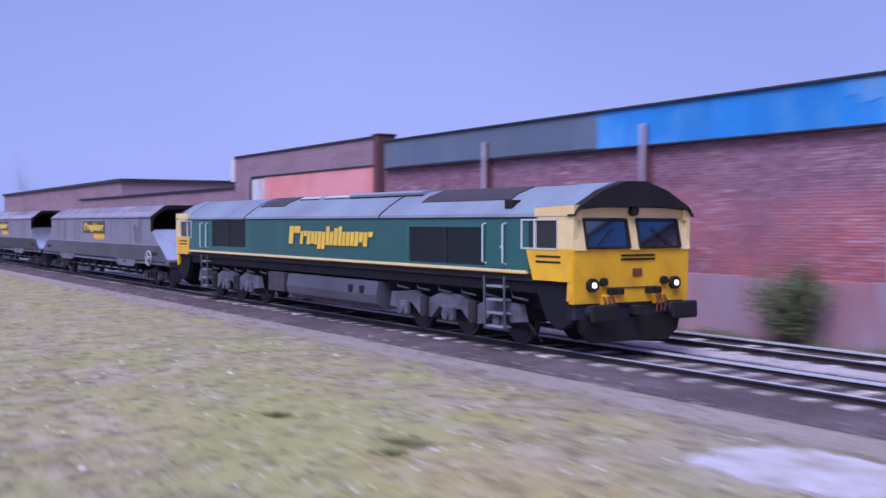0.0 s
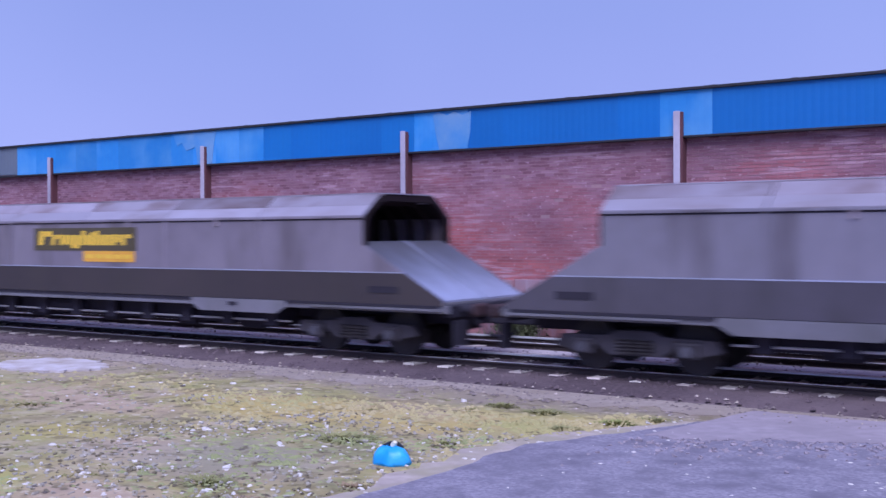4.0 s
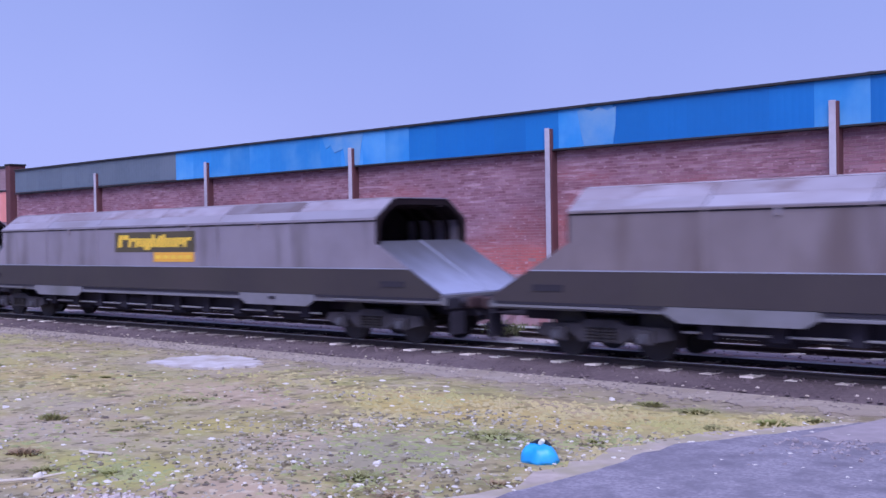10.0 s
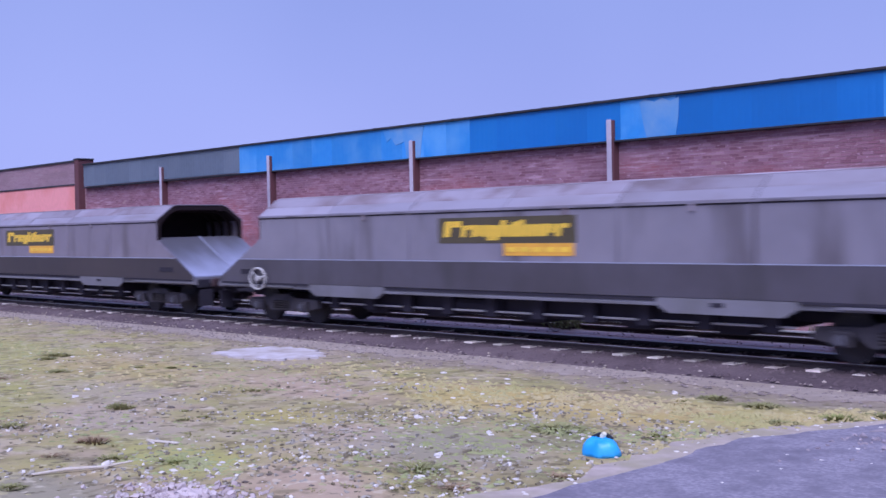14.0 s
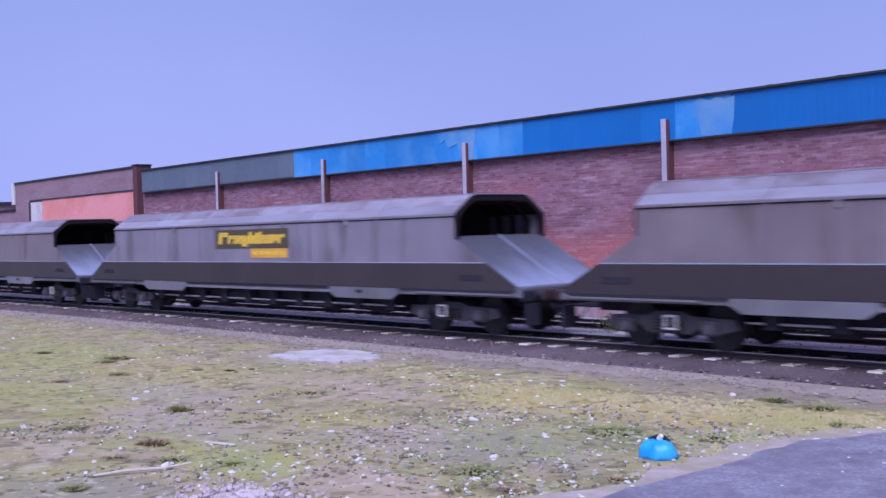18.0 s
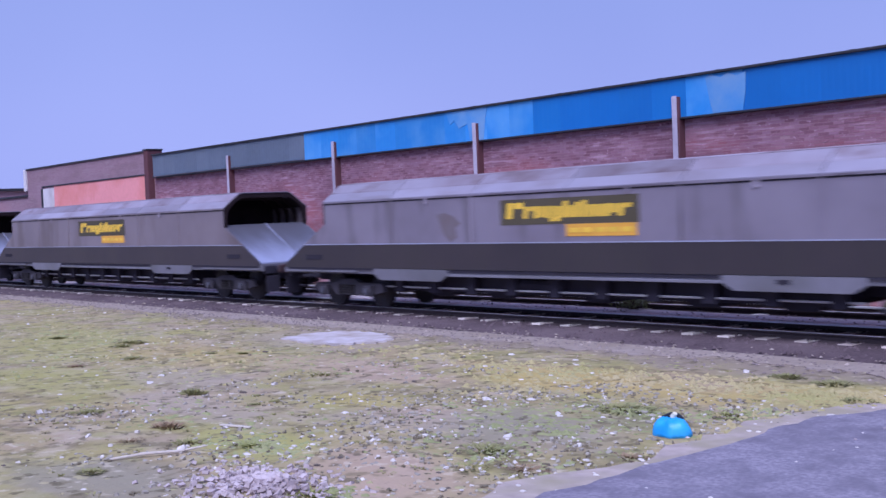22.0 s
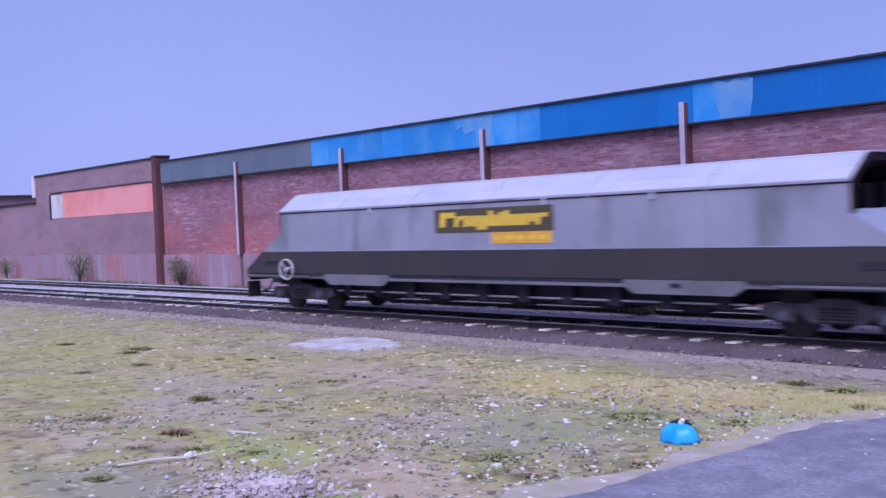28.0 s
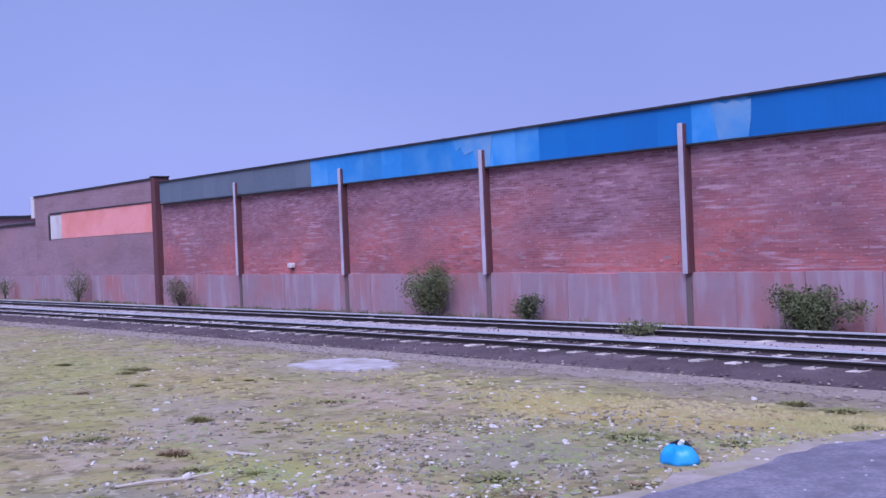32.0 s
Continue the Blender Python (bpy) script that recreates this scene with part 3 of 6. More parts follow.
    "handwheel": mat("handwheel_white", (0.55, 0.52, 0.53), 0.6, fine=9),
    "leaf": mat("bramble_leaf", (0.14, 0.158, 0.065), 0.7, spot=(0.2, 0.2, 0.09), dirt=(0.08, 0.09, 0.045), fine=3, broad=1.0, amount=0.6, bump=0),
    "weed_leaf": mat("weed_leaf", (0.2, 0.19, 0.12), 0.85, spot=(0.27, 0.24, 0.17), dirt=(0.13, 0.13, 0.075), fine=2, broad=0.6, amount=0.6, bump=0),
    "leaf_dry": mat("dry_leaf", (0.19, 0.15, 0.11), 0.8, spot=(0.25, 0.19, 0.14), dirt=(0.12, 0.095, 0.065), fine=3, broad=1.0, amount=0.6, bump=0),
    "twig": mat("twig", (0.08, 0.06, 0.05), 0.9),
    "grass": soft_grass("pale_grass", (0.37, 0.315, 0.2), 0.9, spot=(0.45, 0.37, 0.25), dirt=(0.32, 0.31, 0.14), fine=1.2, broad=0.25, amount=0.7, bump=0),
    "straw": soft_grass("straw_grass", (0.42, 0.34, 0.175), 0.9, spot=(0.47, 0.39, 0.24), dirt=(0.34, 0.31, 0.13), fine=2.0, broad=0.6, amount=0.6, bump=0),
    "tuft": soft_grass("green_tuft", (0.3, 0.31, 0.14), 0.9, spot=(0.38, 0.36, 0.19), dirt=(0.25, 0.26, 0.12), fine=2.0, broad=0.6, amount=0.6, bump=0),
    "dark_tuft": soft_grass("dark_tuft", (0.29, 0.275, 0.125), 0.9, spot=(0.36, 0.33, 0.15), dirt=(0.22, 0.21, 0.1), fine=3.0, broad=1.2, amount=0.6, bump=0),
    "brown_tuft": soft_grass("withered_tuft", (0.31, 0.22, 0.145), 0.9, spot=(0.33, 0.24, 0.15), dirt=(0.2, 0.145, 0.095), fine=3.0, broad=1.2, amount=0.6, bump=0),
    "moss_tuft": soft_grass("moss_tuft", (0.29, 0.3, 0.11), 0.9, spot=(0.35, 0.33, 0.13), dirt=(0.22, 0.23, 0.09), fine=3.0, broad=1.2, amount=0.6, bump=0),
    "stone": mat("pale_stone", (0.74, 0.67, 0.64), 0.9, spot=(0.52, 0.46, 0.43), fine=14, broad=2.5, amount=0.5, bump=0.2),
    "rubble": mat("pink_rubble", (0.58, 0.48, 0.49), 0.9, spot=(0.4, 0.32, 0.31), dirt=(0.36, 0.28, 0.28), fine=9, broad=2.0, amount=0.6, bump=0.3),
    "earth_crumb": mat("earth_crumb", (0.19, 0.155, 0.105), 0.95, fine=9, broad=2.0),
    "grit_stone": mat("grit_stone", (0.4, 0.355, 0.3), 0.9, spot=(0.28, 0.25, 0.21), fine=9, broad=2.0, amount=0.6, bump=0.2),
    "dark_stone": mat("dark_clod", (0.13, 0.1, 0.085), 0.95, fine=14, broad=2.5),
    "slab": mat("pale_slab", (0.56, 0.5, 0.52), 0.9, spot=(0.48, 0.42, 0.43), dirt=(0.36, 0.29, 0.25), fine=5, broad=2.2, amount=0.5, bump=0.1),
    "bag": mat("blue_plastic", (0.045, 0.4, 0.84), 0.4, spot=(0.12, 0.52, 0.9), dirt=(0.015, 0.27, 0.72), fine=7, broad=4.0, amount=0.4, bump=0.1),
    "black_plastic": mat("black_plastic", (0.015, 0.017, 0.025), 0.4, fine=7),
    "wood": mat("bleached_wood", (0.62, 0.54, 0.47), 0.9, dirt=(0.5, 0.42, 0.35), fine=20, broad=3.0, stretch=(1, 6, 6)),
}


M["glass"].node_tree.nodes["Principled BSDF"].inputs["IOR"].default_value = 2.3
for key in ("loco_frame", "underframe", "bogie_dark", "ballast", "soot", "mouth", "rim", "mouth_rib"):
    M[key].node_tree.nodes["Principled BSDF"].inputs["Specular IOR Level"].default_value = 0.15   # dull with dirt


# ---- mesh helpers ----
def part(name, bm, material, parent=None, label=""):
    me = bpy.data.meshes.new(name)
    bmesh.ops.recalc_face_normals(bm, faces=bm.faces)
    bm.to_mesh(me)
    bm.free()
    me.materials.append(M[material])
    ob = new(name, me)
    if parent:
        ob.parent = parent
    if label:
        ob["label"] = label
    return ob


def share(name, me, m, parent=None):
    ob = new(name, me)
    ob.parent = parent
    ob.matrix_basis = m
    return ob


def box(bm, x0, x1, y0, y1, z0, z1, bevel=0.0):
    v = [bm.verts.new((x, y, z)) for x in (x0, x1) for y in (y0, y1) for z in (z0, z1)]
    fs = [bm.faces.new([v[i] for i in q]) for q in ((0, 1, 3, 2), (4, 6, 7, 5), (0, 4, 5, 1), (2, 3, 7, 6), (0, 2, 6, 4), (1, 5, 7, 3))]
    if bevel:
        es = list({e for f in fs for e in f.edges})
        bmesh.ops.bevel(bm, geom=es, offset=bevel, segments=2, profile=0.5, affect="EDGES")
    return bm


def boxed(*a, bevel=0.0):
    return box(bmesh.new(), *a, bevel=bevel)


def prism(bm, pts, axis, a, b):
    """A polygon drawn in the plane across an axis, drawn out from a to b along it."""
    def at(p, k):
        return (k, p[0], p[1]) if axis == "x" else (p[0], k, p[1]) if axis == "y" else (p[0], p[1], k)
    lo, hi = [bm.verts.new(at(p, a)) for p in pts], [bm.verts.new(at(p, b)) for p in pts]
    bm.faces.new(lo)
    bm.faces.new(hi[::-1])
    for i in range(len(pts)):
        j = (i + 1) % len(pts)
        bm.faces.new((lo[i], hi[i], hi[j], lo[j]))
    return bm


def prismed(pts, axis, a, b):
    return prism(bmesh.new(), pts, axis, a, b)


def tube(bm, pts, r, n=8):
    """A round bar along points."""
    rings = []
    for i, p in enumerate(pts):
        p = Vector(p)
        d = (Vector(pts[min(i + 1, len(pts) - 1)]) - Vector(pts[max(i - 1, 0)])).normalized()
        u = d.orthogonal().normalized()
        w = d.cross(u)
        rr = r[i] if isinstance(r, (list, tuple)) else r
        rings.append([bm.verts.new(p + rr * (math.cos(2 * math.pi * k / n) * u + math.sin(2 * math.pi * k / n) * w)) for k in range(n)])
    for a, b in zip(rings, rings[1:]):
        for k in range(n):
            bm.faces.new((a[k], a[(k + 1) % n], b[(k + 1) % n], b[k]))
    bm.faces.new(rings[0])
    bm.faces.new(rings[-1][::-1])
    return bm


def disc(bm, x, y0, y1, z, r, n=24):
    """A round drum with its axis along y."""
    return tube(bm, [(x, y0, z), (x, y1, z)], r, n)


def ring(bm, c, big, small, n=28, k=8):
    """A ring in the x-z plane."""
    rows = []
    for i in range(n):
        a = 2 * math.pi * i / n
        o = Vector((math.cos(a), 0, math.sin(a)))
        rows.append([bm.verts.new(Vector(c) + o * (big + small * math.cos(2 * math.pi * j / k)) + Vector((0, small * math.sin(2 * math.pi * j / k), 0))) for j in range(k)])
    for i in range(n):
        for j in range(k):
            bm.faces.new((rows[i][j], rows[(i + 1) % n][j], rows[(i + 1) % n][(j + 1) % k], rows[i][(j + 1) % k]))
    return bm


def mesh_from(name, verts, faces, material):
    me = bpy.data.meshes.new(name)
    me.from_pydata(verts, [], faces)
    me.materials.append(M[material])
    me.update()
    return me


# ---- plan (metres): x along the track, y away from the camera ----
WALL_Y, RAILS = 22.5, ((16.28, 17.62), (19.55, 20.7))
GROUND_Z, TRACK_Y = -0.22, 16.95
OVERSAIL = 0.9955                     # the sheets hang 0.1 m nearer than the bricks
TRACK_TURN = 1.2                      # degrees between the track and the wall
COLUMNS = [-39.51 + 7.447 * i for i in range(9)]


def on_track(s, side=0.0, z=0.0):
    """The pose of a place s along the track line and side across it."""
    return pose(-20, TRACK_Y, 0, 0, 0, TRACK_TURN) @ Matrix.Translation((s + 20, side, z))


def h_ground(x, y):
    """Height of the waste ground: slightly uneven, flat under the tracks."""
    k = 0.05 * noise.noise((x * 0.35, y * 0.35, 0)) + 0.025 * noise.noise((x * 1.3, y * 1.3, 4))
    fade = min(1, max(0, (13.6 - y) / 1.5)) * min(1, max(0, (-5.6 - x) / 1.4))
    return GROUND_Z + k * fade


def road_edge(y):
    """Where the asphalt ends: straight beside the turf, then swinging away towards the railway."""
    return -6.66 + 0.38 * max(0.0, y - 10.9)


def build_ground():
    xs = [-3000, -900, -300, -150, -90] + [-70 + 0.5 * i for i in range(131)] + [0, 20, 60, 150, 400, 1200, 3000]
    ys = [-3000, -900, -200, -60, -20, -8] + [-4 + 0.4 * i for i in range(46)] + [15, 18, 22, 30, 80, 300, 1000, 3000]
    verts = [(x, y, h_ground(x, y)) for x in xs for y in ys]
    ny = len(ys)
    faces = [(i * ny + j, (i + 1) * ny + j, (i + 1) * ny + j + 1, i * ny + j + 1) for i in range(len(xs) - 1) for j in range(ny - 1)]
    ob = tagged(new("ground", mesh_from("ground", verts, faces, "ground")), "rough waste ground of grey grit, dry turf and moss", "ground", kind="structure")
    for p in ob.data.polygons:
        p.use_smooth = True
    # road of worn asphalt, with a ragged edge
    edge = []
    for i in range(120):
        y = -12 + i * 0.215
        edge.append((road_edge(y) + 0.12 * noise.noise((y * 0.5, 3, 0)) + 0.12 * noise.noise((y * 2.3, 7, 0)), y))
    far = [(x, 14.3 + 0.12 * noise.noise((x * 1.1, 1, 9))) for x in np.arange(-5.0, 30, 0.5)]
    bm = bmesh.new()
    prism(bm, edge + far + [(30, -12)], "z", GROUND_Z - 0.05, GROUND_Z + 0.022)
    tagged(part("road", bm, "asphalt"), "worn grey asphalt roadway with a ragged edge", "road", kind="structure")
    # pale grit washed over the far edge of the asphalt
    low = [(x, min(14.1, 12.1 + 0.5 * (x + 5.9)) + 0.4 * noise.noise((x * 0.9, 17, 3)) + 0.35 * noise.noise((x * 3.1, 6, 3)) + 0.25 * noise.noise((x * 9.0, 8, 3))) for x in np.arange(-5.8, 12, 0.06)]
    high = [(x, 14.85 + 0.12 * noise.noise((x * 1.3, 2, 8))) for x in np.arange(-5.35, 12, 0.4)]
    tagged(part("grit_apron", prismed(low + high[::-1], "z", GROUND_Z - 0.04, GROUND_Z + 0.03), "apron"), "pale lilac-grey grit washed over the far edge of the asphalt", "grit", kind="structure")
    # strip of trodden grit beside the asphalt
    rim = [(x - max(0.07, 0.4 + 0.35 * noise.noise((y * 0.8, 11, 2)) + 0.16 * noise.noise((y * 3.1, 4, 2))), y) for x, y in edge]
    bm = prismed(rim + edge[::-1], "z", GROUND_Z - 0.05, GROUND_Z + 0.012)
    tagged(part("grit_verge", bm, "verge"), "strip of pale grit along the asphalt", "verge", kind="structure")


def build_track():
    # cess and ballast bed
    edge = [(x, 13.95 + 0.45 * noise.noise((x * 0.35, 5, 1)) + 0.4 * noise.noise((x * 1.4, 8, 1)) + 0.25 * noise.noise((x * 4.1, 8, 6))) for x in np.arange(-70, 20, 0.12)]
    bm = prismed([(-300, 13.7)] + edge + [(30, 13.7), (30, 14.8), (-300, 14.8)], "z", GROUND_Z - 0.1, GROUND_Z + 0.018)
    turn = on_track(0) @ Matrix.Translation((0, -TRACK_Y, 0))
    tagged(part("cess_path", bm, "cess"), "grey gritty path beside the railway", "path", kind="structure").matrix_basis = turn
    bm = prismed([(14.5, GROUND_Z - 0.1), (14.9, -0.19), (15.35, -0.12), (18.6, -0.13), (18.75, -0.13), (21.5, -0.12), (21.9, -0.17), (22.1, GROUND_Z - 0.1)], "x", -400, 30)
    tagged(part("ballast_bed", bm, "ballast"), "dark brown railway ballast bed", "ballast", kind="structure").matrix_basis = turn
    rng = np.random.default_rng(4)
    edge = [(x, 18.55 + 0.1 * noise.noise((x * 0.5, 2, 3))) for x in np.arange(-80, 20, 0.5)]
    bm = prismed([(-300, 18.7)] + edge + [(30, 18.7), (30, 19.25), (-300, 19.25)], "z", -0.16, -0.105)
    tagged(part("six_foot_grit", bm, "white_grit"), "pale grey grit between the two tracks", "grit", kind="structure").matrix_basis = turn
    # loose ballast stones over the bed
    n = 9000
    verts, faces = [], []
    for x, y, s in zip(rng.uniform(-62, 6, n), rng.uniform(14.75, 21.8, n), rng.uniform(0.025, 0.06, n)):
        k, a = len(verts), rng.uniform(0, 6.3)
        z = -0.125 if 15.3 < y < 21.5 else -0.17
        c, d = math.cos(a) * s, math.sin(a) * s
        verts += [(x + c, y + d, z), (x - d, y + c, z), (x - c, y - d, z), (x + d, y - c, z), (x + 0.2 * c, y, z + s * 0.8)]
        faces += [(k, k + 1, k + 4), (k + 1, k + 2, k + 4), (k + 2, k + 3, k + 4), (k + 3, k, k + 4)]
    tagged(new("ballast_stones", mesh_from("ballast_stones", verts, faces, "ballast")), "loose dark brown ballast stones on the track bed", "ballast", kind="stuff").matrix_basis = turn
    for name, kind, count, low, high, label in (("cess_stones", "cess_stone", 2600, 13.1, 14.9, "loose brown stones strewn beside the track"), ("pale_chippings", "verge", 500, 13.0, 15.2, "pale chippings strewn beside the track")):
        verts, faces = [], []
        for x, f, s in zip(rng.uniform(-56, 4, count), rng.random(count) ** 0.6, rng.uniform(0.02, 0.05, count)):
            y, k, a = low + (high - low) * f, len(verts), rng.uniform(0, 6.3)
            z, c, d = GROUND_Z + (0.015 if y > 13.7 else -0.005) + max(0, min(0.05, (y - 14.7) * 0.15)), math.cos(a) * s, math.sin(a) * s
            verts += [(x + c, y + d, z), (x - d, y + c, z), (x - c, y - d, z), (x + d, y - c, z), (x + 0.2 * c, y, z + s * 0.6)]
            faces += [(k, k + 1, k + 4), (k + 1, k + 2, k + 4), (k + 2, k + 3, k + 4), (k + 3, k, k + 4)]
        tagged(new(name, mesh_from(name, verts, faces, kind)), label, "stones", kind="stuff").matrix_basis = turn
    for t, (ya, yb) in enumerate(RAILS):
        track = tagged(new("railway_track"), "railway track with rusty rails, bright worn heads and concrete sleepers", "railway track",
                       "railway tracks", "structure")
        track.matrix_basis = on_track(0, (ya + yb) / 2 - TRACK_Y)
        for y in ((ya - yb) / 2, (yb - ya) / 2):
            bm = prismed([(y - 0.07, -0.15), (y + 0.07, -0.15), (y + 0.02, -0.12), (y + 0.012, -0.045), (y + 0.045, -0.035), (y + 0.045, -0.006), (y - 0.045, -0.006), (y - 0.045, -0.035),
                          (y - 0.012, -0.045), (y - 0.02, -0.12)], "x", -400, 60)
            rail = part("rail", bm, "rail_side", track)
            inner = -1 if y > 0 else 1      # wheel flanges polish the side towards the other rail
            part("rail_head", prismed([(y - inner * 0.043, -0.008), (y + inner * 0.045, -0.008), (y + inner * 0.046, -0.036), (y + inner * 0.051, -0.036), (y + inner * 0.047, -0.003), (y + inner * 0.042, 0.0), (y - inner * 0.038, 0.0)], "x", -400, 60),
                 "rail_top", rail, "bright worn steel rail head")
        bm = bmesh.new()
        prism(bm, [(-1.12, -0.17), (1.12, -0.17), (1.08, -0.095), (0.45, -0.112), (-0.45, -0.112), (-1.08, -0.095)], "x", -0.12, 0.12)
        first = part("sleeper", bm, "sleeper", track)
        me = first.data
        first.location = (-64, 0, 0)
        for i in range(1, 96):
            share("sleeper", me, pose(-64 + 0.75 * i, rng.uniform(-0.03, 0.03), rng.uniform(-0.02, 0.008) - (0.03 if t and rng.random() < 0.5 else 0), 0, 0, rng.uniform(-1.2, 1.2)), track)
        verts, faces = [], []
        for i in range(420):
            x, k = -64.75 - 0.75 * i, len(verts)
            verts += [(x - 0.12, -1.1, -0.1), (x + 0.12, -1.1, -0.1), (x + 0.12, 1.1, -0.1), (x - 0.12, 1.1, -0.1)]
            faces.append((k, k + 1, k + 2, k + 3))
        far = new("far_sleepers", mesh_from("far_sleepers", verts, faces, "sleeper"))
        far.parent = track
        far["kind"] = "stuff"
        # rail chairs on the nearest sleepers
        if t:
            continue
        cm = None
        for i in range(56):
            for y in ((ya - yb) / 2, (yb - ya) / 2):
                for side in (-0.1, 0.1):
                    if cm is None:
                        clip = part("rail_clip", boxed(-0.06, 0.06, -0.04, 0.04, -0.14, -0.085), "rail_side", track)
                        cm = clip.data
                        clip.location = (-34, y + side, 0)
                    else:
                        share("rail_clip", cm, pose(-34 + 0.75 * i, y + side, 0), track)


def build_wall():
    wall = tagged(new("wall_north"), "long red brick factory wall with concrete columns and a blue sheet parapet", "wall", kind="structure")
    bm = boxed(-46.6, 40, WALL_Y + 0.006, WALL_Y + 0.4, -0.3, 4.46)
    part("mortar_bed", bm, "mortar", wall, "recessed mortar behind the bricks")
    # concrete base panels
    first = None
    x, k = -62.3, 0
    rng = random.Random(8)
    while x < 38:
        w = 1.86
        if first is None:
            bm = boxed(0.004, w - 0.004, -0.07, 0.02, -0.28, 1.16, bevel=0.006)
            first = part("base_panel", bm, "plinth", wall, "stained concrete base panel")
            first.location = (x, WALL_Y - 0.01, 0)
        else:
            share("base_panel", first.data, pose(x, WALL_Y - 0.01 + rng.uniform(-0.012, 0.012), rng.uniform(-0.03, 0.03)), wall)
        x += w
    # columns: upper part proud of the wall, thinner below the base line
    me = None
    for cx in COLUMNS:
        if me is None:
            col = part("column", boxed(-0.07, 0.12, -0.225, 0.05, 1.14, 4.88, bevel=0.01), "red_pier", wall, "dark red brick column")
            face = part("column_face", boxed(-0.08, 0.07, -0.25, -0.225, 1.14, 4.9, bevel=0.01), "concrete", wall, "pale concrete column face")
            low = part("column_foot", boxed(-0.08, 0.09, -0.14, 0.0, -0.28, 1.16, bevel=0.015), "concrete_low", wall)
            for ob in (col, face, low):
                ob.location = (cx, WALL_Y, 0)
            me = col.data
        else:
            share("column", me, pose(cx, WALL_Y, 0), wall)
            share("column_face", face.data, pose(cx, WALL_Y, 0), wall)
            share("column_foot", low.data, pose(cx, WALL_Y, 0), wall)
    # sheet parapet: corrugated sheets, each with its own fading
    def sheet_bm(w, z0, z1):
        bm = bmesh.new()
        n = 12
        rows = []
        for i in range(n + 1):
            x = w * i / n
            y = -0.004 if i % 2 else 0.0
            rows.append((bm.verts.new((x, y, z0)), bm.verts.new((x, y, z1)), bm.verts.new((x, 0.04, z1)), bm.verts.new((x, 0.04, z0))))
        for a, b in zip(rows, rows[1:]):
            for i in range(4):
                bm.faces.new((a[i], b[i], b[(i + 1) % 4], a[(i + 1) % 4]))
        bm.faces.new(rows[0])
        bm.faces.new(rows[-1][::-1])
        return bm
    kinds = {}
    # widths follow the changes of colour along the parapet
    zones = [(-46.6, -34.14, "clad_grey"), (-34.14, -28.7, "clad_pale"), (-28.7, -26.2, "clad_pale"), (-26.2, -22.3, "clad_pale"),
             (-22.3, -16.95, "clad_blue"), (-16.95, -15.3, "clad_pale"), (-15.3, -10.2, "clad_blue"), (-10.2, -9.0, "clad_pale"), (-9.0, 38, "clad_blue")]
    for a, b, kind in zones:
        a, b = a * OVERSAIL, b * OVERSAIL
        count = max(1, round((b - a) / 1.05))
        w = (b - a) / count
        key = (kind, round(w, 3))
        for i in range(count):
            if key not in kinds:
                ob = part("cladding_sheet", sheet_bm(w + 0.004, 4.36 if kind != "clad_grey" else 4.4, 5.34), kind, wall)
                kinds[key] = ob.data
                ob.location = (a, WALL_Y - 0.15, 0)
            else:
                share("cladding_sheet", kinds[key], pose(a + w * i, WALL_Y - 0.15, 0), wall)
    for pts in ([(-26.1, 5.33), (-24.2, 5.33), (-24.3, 5.0), (-24.4, 4.38), (-25.0, 4.38), (-25.1, 4.9), (-25.5, 4.8), (-25.7, 5.05), (-25.9, 4.95)], [(-16.35, 5.25), (-16.2, 5.31), (-15.9, 5.22), (-15.7, 5.3), (-15.45, 5.2), (-15.2, 5.28), (-15.22, 4.8), (-15.3, 4.38), (-16.15, 4.38), (-16.25, 4.75)]):
        part("bleached_run", prismed([(x * OVERSAIL, z) for x, z in pts], "y", WALL_Y - 0.166, WALL_Y - 0.15), "clad_bleach", wall, "bleached run on the blue sheets")
    part("flashing", boxed(-46.4, 40, WALL_Y - 0.2, WALL_Y + 0.0, 4.32, 4.37, bevel=0.01), "cap", wall, "dark flashing strip")
    part("roof_edge", boxed(-46.4, 40, WALL_Y - 0.22, WALL_Y + 0.3, 5.335, 5.4, bevel=0.012), "cap", wall, "dark roof edge capping")
    me = None
    for i in range(26):
        x = -30 + 1.75 * i
        if me is None:
            ob = part("roof_clip", boxed(-0.07, 0.07, -0.06, 0.06, 5.39, 5.43, bevel=0.008), "cap", wall)
            me = ob.data
            ob.location = (x, WALL_Y, 0)
        else:
            share("roof_clip", me, pose(x, WALL_Y, 0), wall)
    lamp = tagged(new("wall_lamp"), "small white bulkhead lamp on the brick wall", "lamp")
    lamp.location = (-35.68, WALL_Y - 0.02, 1.5)
    part("housing", boxed(-0.16, 0.16, -0.16, 0.02, -0.09, 0.09, bevel=0.03), "white_paint", lamp)
    part("bracket", boxed(-0.05, 0.05, -0.05, 0.02, -0.15, -0.085), "cap", lamp)

    # taller brick block to the west, with a painted band
    west = tagged(new("wall_west"), "taller plum brick block with a salmon painted band", "wall", kind="structure")
    part("brickwork", boxed(-62.5, -47.0, WALL_Y - 0.02, WALL_Y + 0.4, -0.3, 5.55), "brick_left", west)
    part("coping", boxed(-62.55, -47.0, WALL_Y - 0.08, WALL_Y + 0.44, 5.55, 5.64, bevel=0.012), "cap", west, "dark coping")
    part("pier", boxed(-47.0, -46.6, WALL_Y - 0.3, WALL_Y + 0.44, -0.3, 5.6, bevel=0.02), "red_pier", west, "dark red corner pier")
    part("pier_cap", boxed(-47.03, -46.55, WALL_Y - 0.33, WALL_Y + 0.46, 5.6, 5.67, bevel=0.02), "cap", west)
